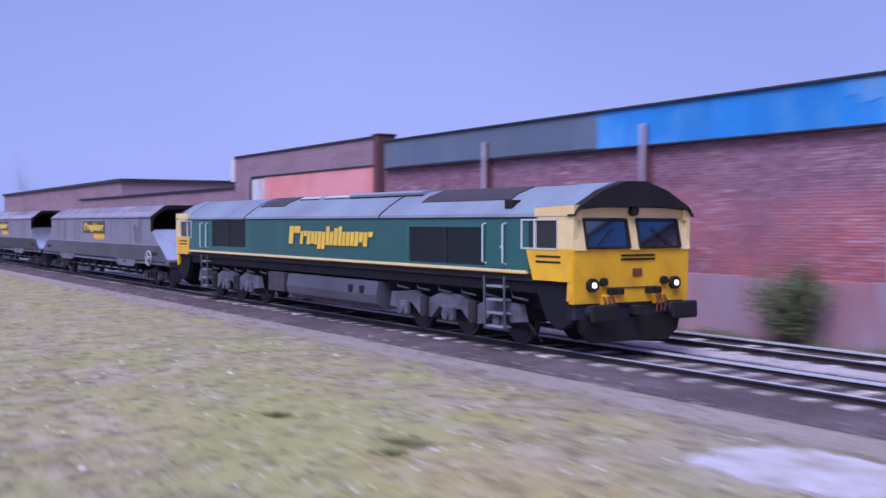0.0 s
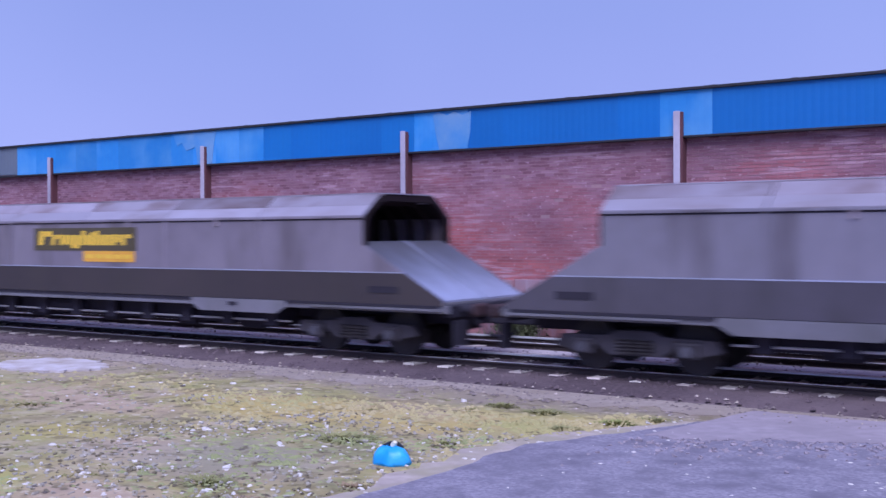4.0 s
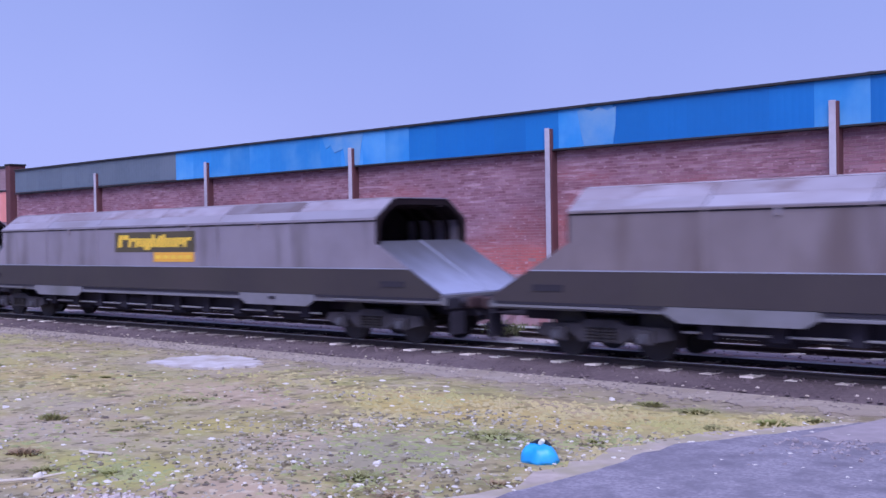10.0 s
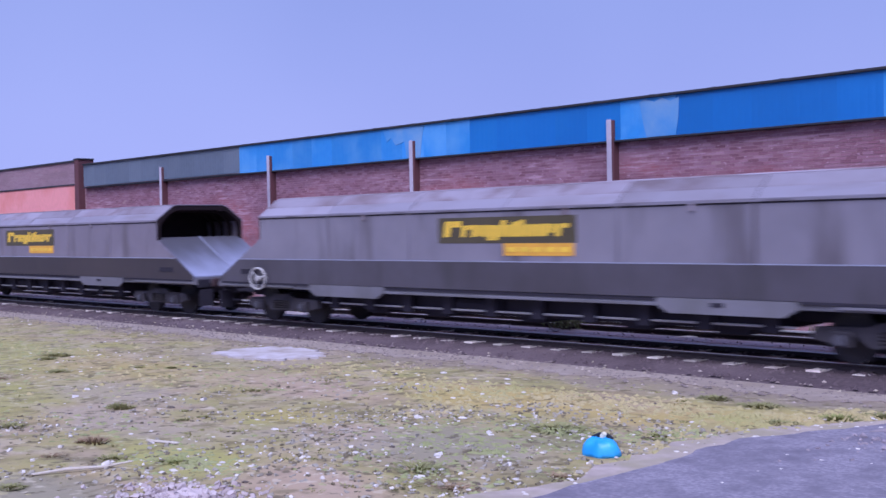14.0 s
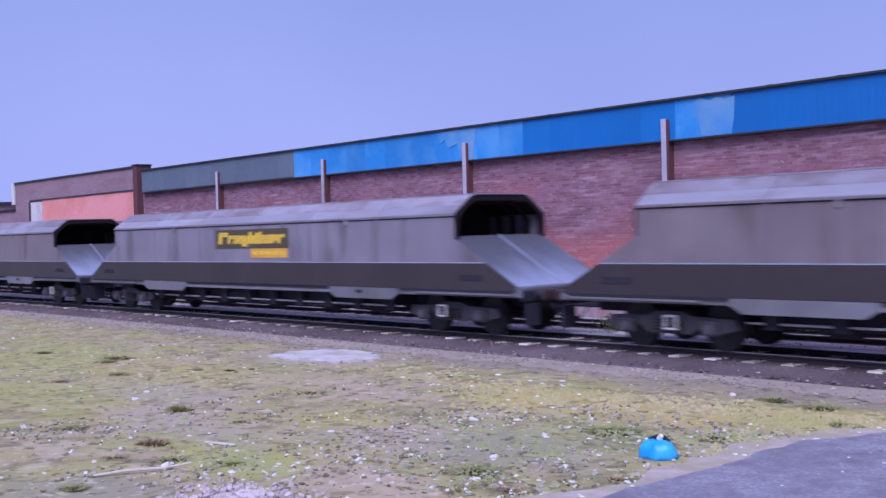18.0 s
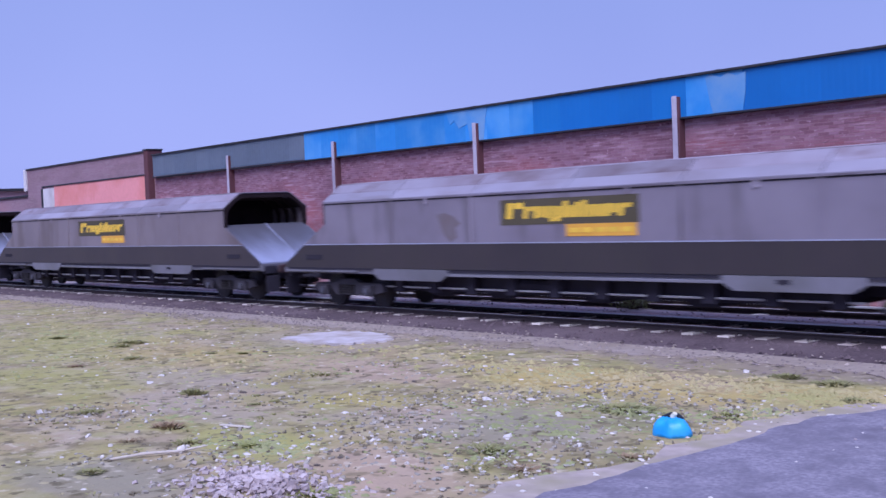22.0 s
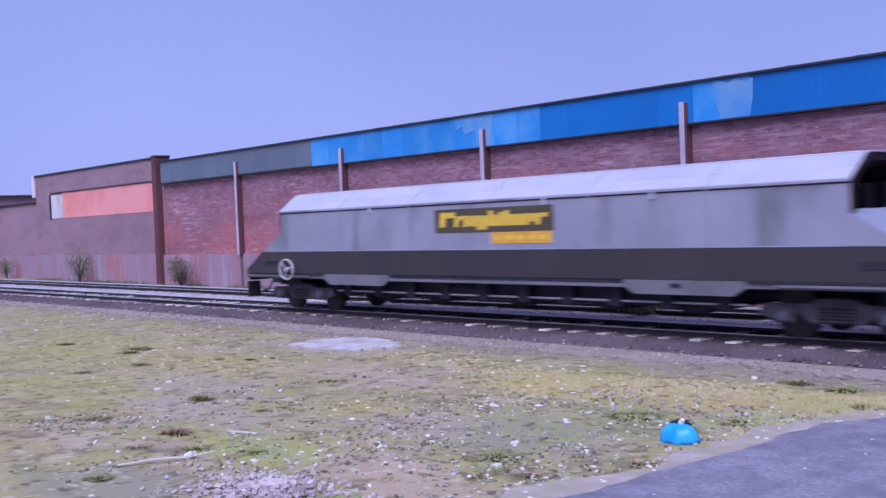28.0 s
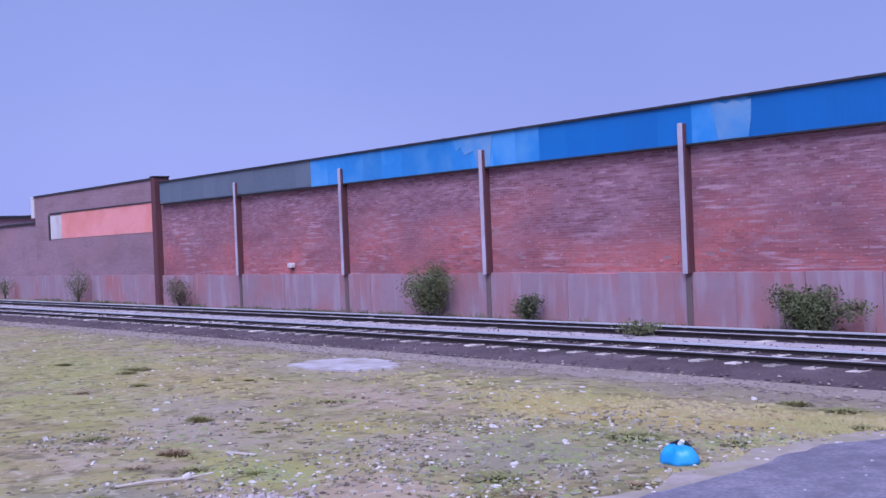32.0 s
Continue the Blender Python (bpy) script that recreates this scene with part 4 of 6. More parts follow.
    part("painted_band", boxed(-58.6, -47.05, WALL_Y - 0.032, WALL_Y + 0.0, 3.15, 4.5), "salmon", west, "salmon painted panel")
    part("white_panel", boxed(-60.2, -58.6, WALL_Y - 0.034, WALL_Y + 0.0, 3.15, 4.42), "white_paint", west, "white painted panel")
    part("panel_frame", boxed(-60.45, -60.2, WALL_Y - 0.06, WALL_Y + 0.0, 3.1, 4.45, bevel=0.01), "cap", west)
    part("lintel", boxed(-60.3, -47.05, WALL_Y - 0.07, WALL_Y + 0.0, 4.5, 4.57, bevel=0.01), "cap", west)
    part("white_post", boxed(-62.9, -62.52, WALL_Y - 0.1, WALL_Y + 0.3, 4.4, 5.6, bevel=0.02), "white_paint", west, "white end post")
    # low flat-roofed block beyond
    low = tagged(new("low_brick_block"), "low flat-roofed brick block beyond the factory wall", "building")
    part("wall", boxed(-98, -62.5, WALL_Y + 0.3, WALL_Y + 9, -0.3, 4.1), "brick_left", low)
    part("roof_edge", boxed(-98.2, -62.5, WALL_Y + 0.2, WALL_Y + 9.2, 4.1, 4.22, bevel=0.02), "cap", low)
    part("base", boxed(-98, -62.5, WALL_Y + 0.22, WALL_Y + 0.3, -0.3, 1.1), "plinth", low)
    far = tagged(new("far_brick_block"), "distant flat-roofed plum brick shed", "building")
    part("wall", boxed(-170, -108, WALL_Y + 6, WALL_Y + 30, -0.3, 6.0), "brick_left", far)
    part("roof_edge", boxed(-170.3, -107.7, WALL_Y + 5.8, WALL_Y + 30.2, 6.0, 6.25), "cap", far)
    roof = tagged(part("roof", boxed(-62.4, 40, WALL_Y + 0.45, WALL_Y + 40, 5.0, 5.2), "roofing"), "flat dark felt roof of the factory", "roof", kind="structure")
    tagged(part("wall_back", boxed(-62.4, 40, WALL_Y + 39.5, WALL_Y + 39.9, -0.3, 4.99), "brick_left"), "plain brick back wall", "wall", kind="structure")
    pole = tagged(new("lighting_mast"), "tall grey steel mast beside the line", "mast")
    pole.location = (-150, WALL_Y + 1.5, -0.22)
    part("pole", tube(bmesh.new(), [(0, 0, 0), (0, 0, 12.5)], [0.4, 0.28], 10), "underframe", pole)
    part("head", boxed(-0.3, 0.3, -0.3, 0.3, 12.4, 12.7), "bogie", pole)


def build_bricks():
    """The bricks of the long wall in half bond: the stretch next to the road brick by brick, the rest joined."""
    wall = bpy.data.objects["wall_north"]
    rng = np.random.default_rng(77)
    wide, tall, joint = 0.245, 0.075, 0.011
    verts, faces, singles = [], [], []
    for row in range(43):
        z0 = 1.14 + row * tall
        x = -46.58 + (wide / 2 if row % 2 else 0)
        while x < 4.0:
            x0, x1 = x + joint / 2, x + wide - joint / 2
            y = WALL_Y - max(0.0, rng.normal(0.001, 0.0025)) - (0.006 if rng.random() < 0.03 else 0)
            if -13.2 < x < -5.9 and row >= 33:
                singles.append((x, y, z0))
            elif rng.random() > 0.006:
                k, a, b = len(verts), z0 + joint / 2, z0 + tall - joint / 2
                w0, w1, w2, w3 = rng.uniform(-0.0025, 0.0025, 4)
                verts += [(x0 + w0, y, a), (x1 + w1, y, a + w2), (x1 + w2, y, b), (x0 + w3, y, b + w1),
                          (x0, WALL_Y + 0.02, a), (x1, WALL_Y + 0.02, a), (x1, WALL_Y + 0.02, b), (x0, WALL_Y + 0.02, b)]
                faces += [(k, k + 1, k + 2, k + 3), (k, k + 4, k + 5, k + 1), (k + 1, k + 5, k + 6, k + 2), (k + 2, k + 6, k + 7, k + 3), (k + 3, k + 7, k + 4, k)]
            x += wide
    rest = new("brickwork", mesh_from("brickwork", verts, faces, "brick"))
    rest.parent = wall
    tagged(rest, "weathered red brickwork in half bond", kind="stuff")
    me = None
    for x, y, z in singles[:300]:
        m = pose(x, y, z, 0, 0, rng.uniform(-0.3, 0.3))
        if me is None:
            ob = part("brick", boxed(joint / 2, wide - joint / 2, 0, 0.02, joint / 2, tall - joint / 2, bevel=0.003), "brick", wall)
            me = ob.data
            ob.matrix_basis = m
        else:
            share("brick", me, m, wall)


def bush(x, y, z, w, h, seed, leaf, count, label, name="bush"):
    rng = np.random.default_rng(seed)
    b = tagged(new(name), label, "bush")
    b.location = (x, y, z)
    tips = []
    for i in range(9):
        a, s = rng.uniform(0, 6.28), rng.uniform(0.3, 1.0)
        p = Vector((0, 0, 0))
        pts, tip = [p.copy()], Vector((math.cos(a) * w * 0.42 * s, math.sin(a) * min(0.5, w * 0.3) * s, h * rng.uniform(0.55, 0.95)))
        for k in (0.35, 0.7, 1.0):
            pts.append(tip * k + Vector((rng.normal() * 0.06, rng.normal() * 0.06, 0.08 * math.sin(k * 3))))
        tips += pts[1:]
        part("branch", tube(bmesh.new(), pts, [0.025, 0.018, 0.012, 0.006], 5), "twig", b)
    verts, faces = [], []
    for i in range(count):
        c = tips[rng.integers(len(tips))]
        p = np.array(c) + rng.normal(0, 1, 3).clip(-1.8, 1.8) * (w * 0.1, 0.16, h * 0.11)
        p[2] = max(0.02, p[2])
        s = rng.uniform(0.02, 0.05)
        u, v = rng.normal(0, 1, 3), rng.normal(0, 1, 3)
        u, v = u / np.linalg.norm(u) * s, v / np.linalg.norm(v) * s * 0.6
        k = len(verts)
        verts += [tuple(p - u), tuple(p + v), tuple(p + u), tuple(p - v)]
        faces.append((k, k + 1, k + 2, k + 3))
    crown = new("leaves", mesh_from("leaves", verts, faces, leaf))
    crown.parent = b
    crown["kind"] = "stuff"
    return b


def wall_foot_weeds():
    """Straggling weeds along the foot of the wall."""
    rng = np.random.default_rng(53)
    verts, faces = [], []
    for _ in range(90):
        x, w, h = rng.uniform(-62, -6), rng.uniform(0.12, 0.5), rng.uniform(0.06, 0.24)
        for _ in range(28):
            px, py, a, q, k = x + rng.normal() * w, 22.15 + rng.uniform(-0.14, 0.12), rng.uniform(0, 6.3), rng.uniform(0.015, 0.03), len(verts)
            hh = h * rng.uniform(0.4, 1.1)
            verts += [(px - q * math.cos(a), py - q * math.sin(a), -0.2), (px + q * math.cos(a), py + q * math.sin(a), -0.2), (px + rng.normal() * 0.05, py + rng.normal() * 0.03, hh - 0.2)]
            faces.append((k, k + 1, k + 2))
    tagged(new("wall_foot_weeds", mesh_from("wall_foot_weeds", verts, faces, "weed_leaf")), "straggling dull green weeds along the foot of the wall", "weeds", kind="stuff")


def build_bushes():
    bush(-26.95, 21.95, -0.2, 2.3, 1.55, 1, "leaf", 6000, "dark green bramble bush against the concrete base")
    bush(-13.4, 21.9, -0.2, 2.15, 1.0, 2, "leaf", 9500, "broad dark green bush at the foot of the wall")
    bush(-22.5, 21.9, -0.2, 1.35, 0.75, 3, "leaf", 1700, "small green weed clump beside the rail")
    bush(-55.3, 21.9, -0.2, 3.0, 1.5, 4, "leaf", 1500, "sprawling green bush by the wall")
    bush(-44.0, 21.9, -0.2, 2.6, 1.3, 5, "leaf_dry", 2600, "dry brown bush by the wall")
    bush(-66.6, 22.0, -0.2, 2.4, 1.3, 6, "leaf", 1000, "green bush beyond the wall's end")
    bush(-16.15, 19.25, -0.16, 1.0, 0.4, 7, "leaf", 600, "low green weeds between the two tracks", "weed")
    bush(-160, 30, -0.2, 26, 11, 8, "leaf", 5000, "far green tree beyond the sheds", "tree")


# ---- rolling stock ----
# widths and heights (of the tallest) of the bars that stand for a wordmark
WORDMARK = ((0.075, 0, 1), (0.11, 0.62, 1), (0.05, 0, 0.72), (0.05, 0.45, 0.74), (0.055, 0, 0.74), (0.055, 0.05, 0.72), (0.045, 0, 0.72), (0.055, -0.22, 0.72), (0.055, -0.22, 0.7), (0.055, 0, 1), (0.055, 0, 0.72),
            (0.06, 0, 0.9), (0.05, 0, 1), (0.05, 0, 0.72), (0.055, 0, 0.72), (0.055, 0, 0.72), (0.055, 0, 0.74), (0.055, 0.2, 0.72), (0.055, 0, 0.72), (0.06, 0.48, 0.74))


def wordmark(parent, x, length, low, tall, y0, y1, shade=None):
    """Brand lettering stands as plain slanted bars."""
    total = sum(w for w, _, _ in WORDMARK) + 0.011 * (len(WORDMARK) - 1)
    k = length / total
    for w, a, b in WORDMARK:
        w *= k
        lo, hi = low + a * tall, low + b * tall
        for name, kind, dx, dz, ya, yb in (("wordmark_bar", "decal_yellow", 0, 0, y0, y1),) + ((("wordmark_shadow", "decal_back", 0.05, -0.04, *shade),) if shade else ()):
            part(name, prismed([(x + dx + 0.18 * (lo - low), lo + dz), (x + dx + w + 0.18 * (lo - low), lo + dz), (x + dx + w + 0.18 * (hi - low), hi + dz), (x + dx + 0.18 * (hi - low), hi + dz)], "y", ya, yb), kind, parent)
        x += w + 0.011 * k


def wheelset(parent, x, r, half, name="wheelset"):
    ws = new(name)
    ws.parent = parent
    ws.location = (x, 0, r)
    ws["spin"] = 1
    for s in (-1, 1):
        bm = bmesh.new()
        disc(bm, 0, s * half - 0.065, s * half + 0.065, 0, r, 28)
        disc(bm, 0, s * half + s * 0.06, s * half + s * 0.085, 0, r * 0.8, 24)
        part("wheel", bm, "tyre", ws)
    bm = bmesh.new()
    disc(bm, 0, -half - 0.2, half + 0.2, 0, 0.08, 10)
    part("axle", bm, "bogie_dark", ws)
    return ws


def wagon_bogie(wagon, x):
    bg = new("bogie")
    bg.parent = wagon
    bg.location = (x, 0, 0)
    for s in (-1, 1):
        bm = bmesh.new()
        y0, y1 = sorted((s * 0.98, s * 1.1))
        prism(bm, [(-1.45, 0.42), (-1.35, 0.6), (-0.5, 0.62), (-0.3, 0.7), (0.3, 0.7), (0.5, 0.62), (1.35, 0.6), (1.45, 0.42), (1.1, 0.34), (0.75, 0.5), (0.45, 0.3), (-0.45, 0.3), (-0.75, 0.5), (-1.1, 0.34)], "y", y0, y1)
        part("side_frame", bm, "bogie", bg)
        for i in range(3):
            x = -0.22 + 0.22 * i
            part("spring", tube(bmesh.new(), [(x, s * 1.13, 0.34 + 0.028 * k) for k in range(9)], [0.085 - 0.02 * (k % 2) for k in range(9)], 10), "bogie_dark", bg)
        for ax in (-0.9, 0.9):
            bm = bmesh.new()
            box(bm, ax - 0.17, ax + 0.17, s * 1.14 - 0.06, s * 1.14 + 0.06, 0.3, 0.56, bevel=0.03)
            axlebox = part("axlebox", bm, "bogie", bg)
            part("axle_cap", disc(bmesh.new(), ax, s * 1.19, s * 1.26, 0.42, 0.085, 14), "tank", axlebox, "pale axle cap")
            bm = boxed(ax * 1.0 + (0.42 if ax > 0 else -0.5), ax + (0.5 if ax > 0 else -0.42), s * 0.67 - 0.05, s * 0.67 + 0.05, 0.25, 0.5)
            part("brake_block", bm, "bogie_dark", bg)
    part("bolster", boxed(-0.3, 0.3, -1.0, 1.0, 0.5, 0.72, bevel=0.03), "bogie_dark", bg)
    for ax in (-0.9, 0.9):
        wheelset(bg, ax, 0.42, 0.67)
    return bg


def build_wagon():
    w = tagged(new("hopper_wagon"), "weathered grey bogie coal hopper wagon with a yellow decal panel", "wagon", "wagons of the coal train")
    Y = 1.4
    for s in (-1, 1):
        y0, y1 = sorted((s * (Y - 0.05), s * Y))
        part("side_panel", prismed([(-8.35, 2.6), (8.35, 2.6), (8.35, 2.08), (9.3, 1.57), (-9.3, 1.57), (-8.35, 2.08)], "y", y0, y1), "hopper", w)
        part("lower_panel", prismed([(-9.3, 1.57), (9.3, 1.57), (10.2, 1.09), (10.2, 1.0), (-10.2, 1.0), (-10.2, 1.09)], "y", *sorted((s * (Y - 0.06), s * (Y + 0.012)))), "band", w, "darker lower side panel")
        joints = (-8.38, -5.6, -2.8, 0.0, 2.8, 5.6, 8.38) if s < 0 else (-8.38, 8.38)
        for a, b in zip(joints, joints[1:]):
            a, b = a + 0.012, b - 0.012
            part("roof_slope", prismed([(s * 1.41, 2.58), (s * 1.41, 2.63), (s * 1.165, 2.81), (s * 1.1, 2.77), (s * 1.34, 2.58)], "x", a, b), "slope", w, "pale dusty lower slope plate")
            part("roof_ridge_plate", prismed([(s * 1.16, 2.81), (s * 1.14, 2.838), (s * 0.88, 3.028), (s * 0.8, 3.028), (s * 0.8, 2.97), (s * 1.1, 2.77)], "x", a, b), "hopper_top", w, "rust-stained upper slope plate")
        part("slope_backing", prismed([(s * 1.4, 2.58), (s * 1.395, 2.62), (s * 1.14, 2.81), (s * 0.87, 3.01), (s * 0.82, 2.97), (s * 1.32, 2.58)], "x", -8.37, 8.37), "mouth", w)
        # shade under the eaves rail, drawn as a proud dark strip
        part("eaves_shadow_gap", boxed(-8.34, 8.34, *sorted((s * 1.395, s * 1.407)), 2.545, 2.575), "underframe", w, "dark strip drawn as shade below the eaves rail")
        # highlight on the panel edge, drawn as a thin pale strip
        part("waist_bead", boxed(-9.28, 9.28, *sorted((s * 1.4, s * 1.416)), 1.562, 1.582), "chute", w, "pale strip drawn as the edge highlight along the side")
        part("eaves_rail", boxed(-8.36, 8.36, *sorted((s * 1.395, s * 1.43)), 2.575, 2.61), "hopper", w)
        bm = bmesh.new()
        tube(bm, [(-8.3, s * 0.84, 3.03), (8.3, s * 0.84, 3.03)], 0.03, 6)
        part("top_rail", bm, "hopper_top", w)
        for x in (-5.6, -2.8, 2.8, 5.6):
            bm = boxed(x - 0.035, x + 0.035, *sorted((s * 1.395, s * 1.412)), 1.58, 2.58)
            part("side_rib", bm, "hopper", w)
        for x in (-4.3, 1.6, 4.4):
            part("roof_bracket", boxed(x - 0.045, x + 0.045, *sorted((s * 1.4, s * 1.43)), 2.45, 2.6, bevel=0.008), "hopper_top", w)
        part("solebar", boxed(-10.3, 10.3, *sorted((s * 1.3, s * 1.38)), 0.86, 1.0, bevel=0.012), "solebar", w)
        for e in (-1, 1):
            # shade line below the hopper side, drawn as a proud dark strip
            part("sill_shadow_gap", boxed(*sorted((e * 6.4, e * 10.1)), *sorted((s * 1.37, s * 1.416)), 0.955, 0.998), "underframe", w, "dark strip drawn as shade below the hopper side")
        # the slot is not cut: a dark strip gives its shade
        part("sill_slot", boxed(-3.6, 3.6, *sorted((s * 1.37, s * 1.395)), 0.93, 0.985), "underframe", w, "dark strip drawn as the shaded slot under the hopper side")
        part("slot_rail", boxed(-3.62, 3.62, *sorted((s * 1.385, s * 1.415)), 0.845, 0.9, bevel=0.008), "solebar", w, "pale rail under the slot")
        for e in (-1, 1):
            a, b = sorted((e * 3.65, e * 6.35))
            part("gusset_plate", prismed([(a, 0.99), (b, 0.99), (b - (0 if e > 0 else 0.0), 0.86), (b - 0.25, 0.73), (a + 0.25, 0.73), (a, 0.86)], "y", *sorted((s * 1.385, s * 1.42))), "solebar", w)
            part("end_step", boxed(*sorted((e * 7.0, e * 10.2)), *sorted((s * 1.38, s * 1.44)), 0.9, 0.94), "solebar", w, "pale step rail")
            part("data_plate", boxed(*sorted((e * 8.5, e * 9.2)), *sorted((s * 1.41, s * 1.424)), 1.2, 1.32), "underframe", w)
        part("inspection_port", boxed(4.75, 5.0, *sorted((s * 1.41, s * 1.43)), 0.86, 0.93), "underframe", w)
        # decal panels
        part("decal_panel", boxed(-1.86, 1.86, *sorted((s * 1.4, s * 1.406)), 1.935, 2.45), "decal_back", w, "olive decal panel")
        wordmark(w, -1.7, 3.35, 2.06, 0.32, *sorted((s * 1.406, s * 1.411)))
        part("decal_strip", boxed(0.0, 1.8, *sorted((s * 1.402, s * 1.408)), 1.69, 1.93), "decal_orange", w, "orange decal strip")
        for i in range(5):
            part("decal_strip_bar", boxed(0.1 + 0.335 * i, 0.34 + 0.335 * i, *sorted((s * 1.408, s * 1.412)), 1.765, 1.855), "decal_yellow", w)
    for e in (-1, 1):
        # sloping chute plate at each end, with a raised seam
        def cx(p):
            return [(e * a, b) for a, b in p]
        for y0, y1 in ((-1.36, -0.02), (0.02, 1.36)):
            part("chute_plate", prismed(cx([(10.2, 1.09), (10.2, 1.03), (8.28, 2.08), (8.28, 2.14)]), "y", y0, y1), "chute_plate", w, "pale sloping steel chute plate, coal dust and painted shade towards the mouth")
        part("chute_seam", prismed(cx([(10.2, 1.06), (10.2, 1.12), (8.28, 2.165), (8.28, 2.1)]), "y", -0.012, 0.012), "chute", w)
        # inner surfaces carry the opening's shade in their colour
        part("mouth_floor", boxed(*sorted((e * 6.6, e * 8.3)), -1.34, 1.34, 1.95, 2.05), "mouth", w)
        part("end_sheet", prismed([(-1.34, 1.9), (-1.34, 2.58), (-0.84, 2.94), (0.84, 2.94), (1.34, 2.58), (1.34, 1.9)], "x", *sorted((e * 6.5, e * 6.6))), "mouth", w, "coal-stained inner end sheet with shade in its colour")
        bm = bmesh.new()
        outer = [(-1.392, 2.06), (-1.392, 2.5), (-1.388, 2.6), (-1.29, 2.68), (-1.02, 2.88), (-0.86, 3.0), (-0.75, 3.035)]
        inner = [(-1.3, 2.06), (-1.3, 2.42), (-1.26, 2.55), (-1.16, 2.66), (-0.98, 2.8), (-0.86, 2.87), (-0.72, 2.9)]
        outer += [(-y, z) for y, z in outer[::-1]]
        inner += [(-y, z) for y, z in inner[::-1]]
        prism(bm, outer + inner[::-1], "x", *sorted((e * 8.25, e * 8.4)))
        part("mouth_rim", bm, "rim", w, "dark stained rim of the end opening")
        part("rim_lip", boxed(*sorted((e * 8.25, e * 8.42)), -0.76, 0.76, 3.033, 3.056), "slope", w, "thin pale plate along the top edge of the rim")
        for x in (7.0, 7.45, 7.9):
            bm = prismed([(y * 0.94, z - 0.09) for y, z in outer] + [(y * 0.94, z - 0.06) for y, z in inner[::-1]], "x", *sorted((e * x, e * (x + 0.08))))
            part("mouth_rib", bm, "mouth_rib", w, "rusty rib inside the end opening with shade in its colour")
        part("headstock", boxed(*sorted((e * 10.16, e * 10.3)), -1.3, 1.3, 0.78, 1.0, bevel=0.02), "underframe", w)
        part("nose_edge", boxed(*sorted((e * 10.18, e * 10.24)), -1.39, 1.39, 1.0, 1.06, bevel=0.008), "solebar", w)
        for y in (-0.55, 0.55):
            part("end_marker", boxed(*sorted((e * 10.3, e * 10.33)), y - 0.12, y + 0.12, 0.82, 0.94, bevel=0.01), "solebar", w, "pale plate on the headstock")
        for y in (-0.87, 0.87):
            bf = part("buffer", tube(bmesh.new(), [(e * 10.28, y, 0.92), (e * 10.62, y, 0.92)], 0.09, 12), "underframe", w, "dark wagon buffer")
            part("buffer_head", boxed(*sorted((e * 10.62, e * 10.72)), y - 0.24, y + 0.24, 0.8, 1.04, bevel=0.05), "buffer_red", bf, "dark maroon buffer head")
        part("end_ladder", boxed(*sorted((e * 10.36, e * 10.4)), -1.3, -0.9, 0.3, 0.74), "underframe", w)
        bm = bmesh.new()
        box(bm, *sorted((e * 10.35, e * 11.0)), -0.12, 0.12, 0.62, 0.86, bevel=0.03)
        part("coupler", bm, "underframe", w)
        bm = bmesh.new()
        tube(bm, [(e * 10.36, -0.5, 0.7), (e * 10.6, -0.5, 0.45), (e * 10.95, -0.45, 0.42)], 0.03, 6)
        part("brake_hose", bm, "underframe", w)
    part("roof_ridge", boxed(-8.3, 8.3, -0.82, 0.82, 2.9, 2.94), "mouth", w, "dark load under the open top")
    part("centre_sill", boxed(-10.2, 10.2, -0.35, 0.35, 0.6, 0.95), "underframe", w)
    part("hopper_floor", boxed(-7.1, 7.1, -1.3, 1.3, 0.94, 1.05), "underframe", w)
    # added dark box: fills the space under the hopper with its shade
    part("brake_gear", boxed(-5.7, 5.7, -0.95, 0.95, 0.47, 0.95), "underframe", w, "added dark box standing for the shade under the hopper")
    for x in (-4.6, -2.6, 0.2, 2.8, 4.8):
        bm = prismed([(x - 0.7, 0.95), (x + 0.7, 0.95), (x + 0.3, 0.36), (x - 0.3, 0.36)], "y", -0.8, 0.8)
        part("discharge_door", bm, "underframe", w)
    bm = bmesh.new()
    tube(bm, [(-6.2, -1.12, 0.56), (6.2, -1.12, 0.56)], 0.022, 6)
    part("operating_rod", bm, "handwheel", w, "pale operating rod")
    for i in range(10):
        part("rod_hanger", boxed(-5.85 + 1.27 * i, -5.55 + 1.27 * i, -1.18, -1.06, 0.46, 0.9, bevel=0.01), "underframe", w)
    part("air_tank", tube(bmesh.new(), [(-1.8, -0.95, 0.66), (-0.4, -0.95, 0.66)], 0.16, 12), "underframe", w)
    for ob in w.children_recursive:
        ob.data.transform(Matrix.Diagonal((0.9635, 1, 1, 1)))
    for x in (-7.6, 7.6):
        wagon_bogie(w, x)
    return w


def repaint(wagon, colours):
    """Gives one wagon its own state of paint."""
    for ob in wagon.children:
        if ob.data and ob.data.materials and ob.data.materials[0].name in colours:
            ob.material_slots[0].link = "OBJECT"
            ob.material_slots[0].material = M[colours[ob.data.materials[0].name]]


def handwheel(w, x):
    hw = new("handwheel")
    hw.parent = w
    hw.location = (x, -1.5, 1.1)
    bm = bmesh.new()
    ring(bm, (0, 0, 0), 0.26, 0.022)
    part("rim", bm, "handwheel", hw)
    for k in range(3):
        a = 0.3 + k * 2.094
        bm = bmesh.new()
        tube(bm, [(0, 0, 0), (0.26 * math.cos(a), 0, 0.26 * math.sin(a))], 0.013, 6)
        part("spoke", bm, "handwheel", hw)
    part("hub", disc(bmesh.new(), 0, -0.03, 0.1, 0, 0.06, 12), "handwheel", hw)
    for ob in hw.children:
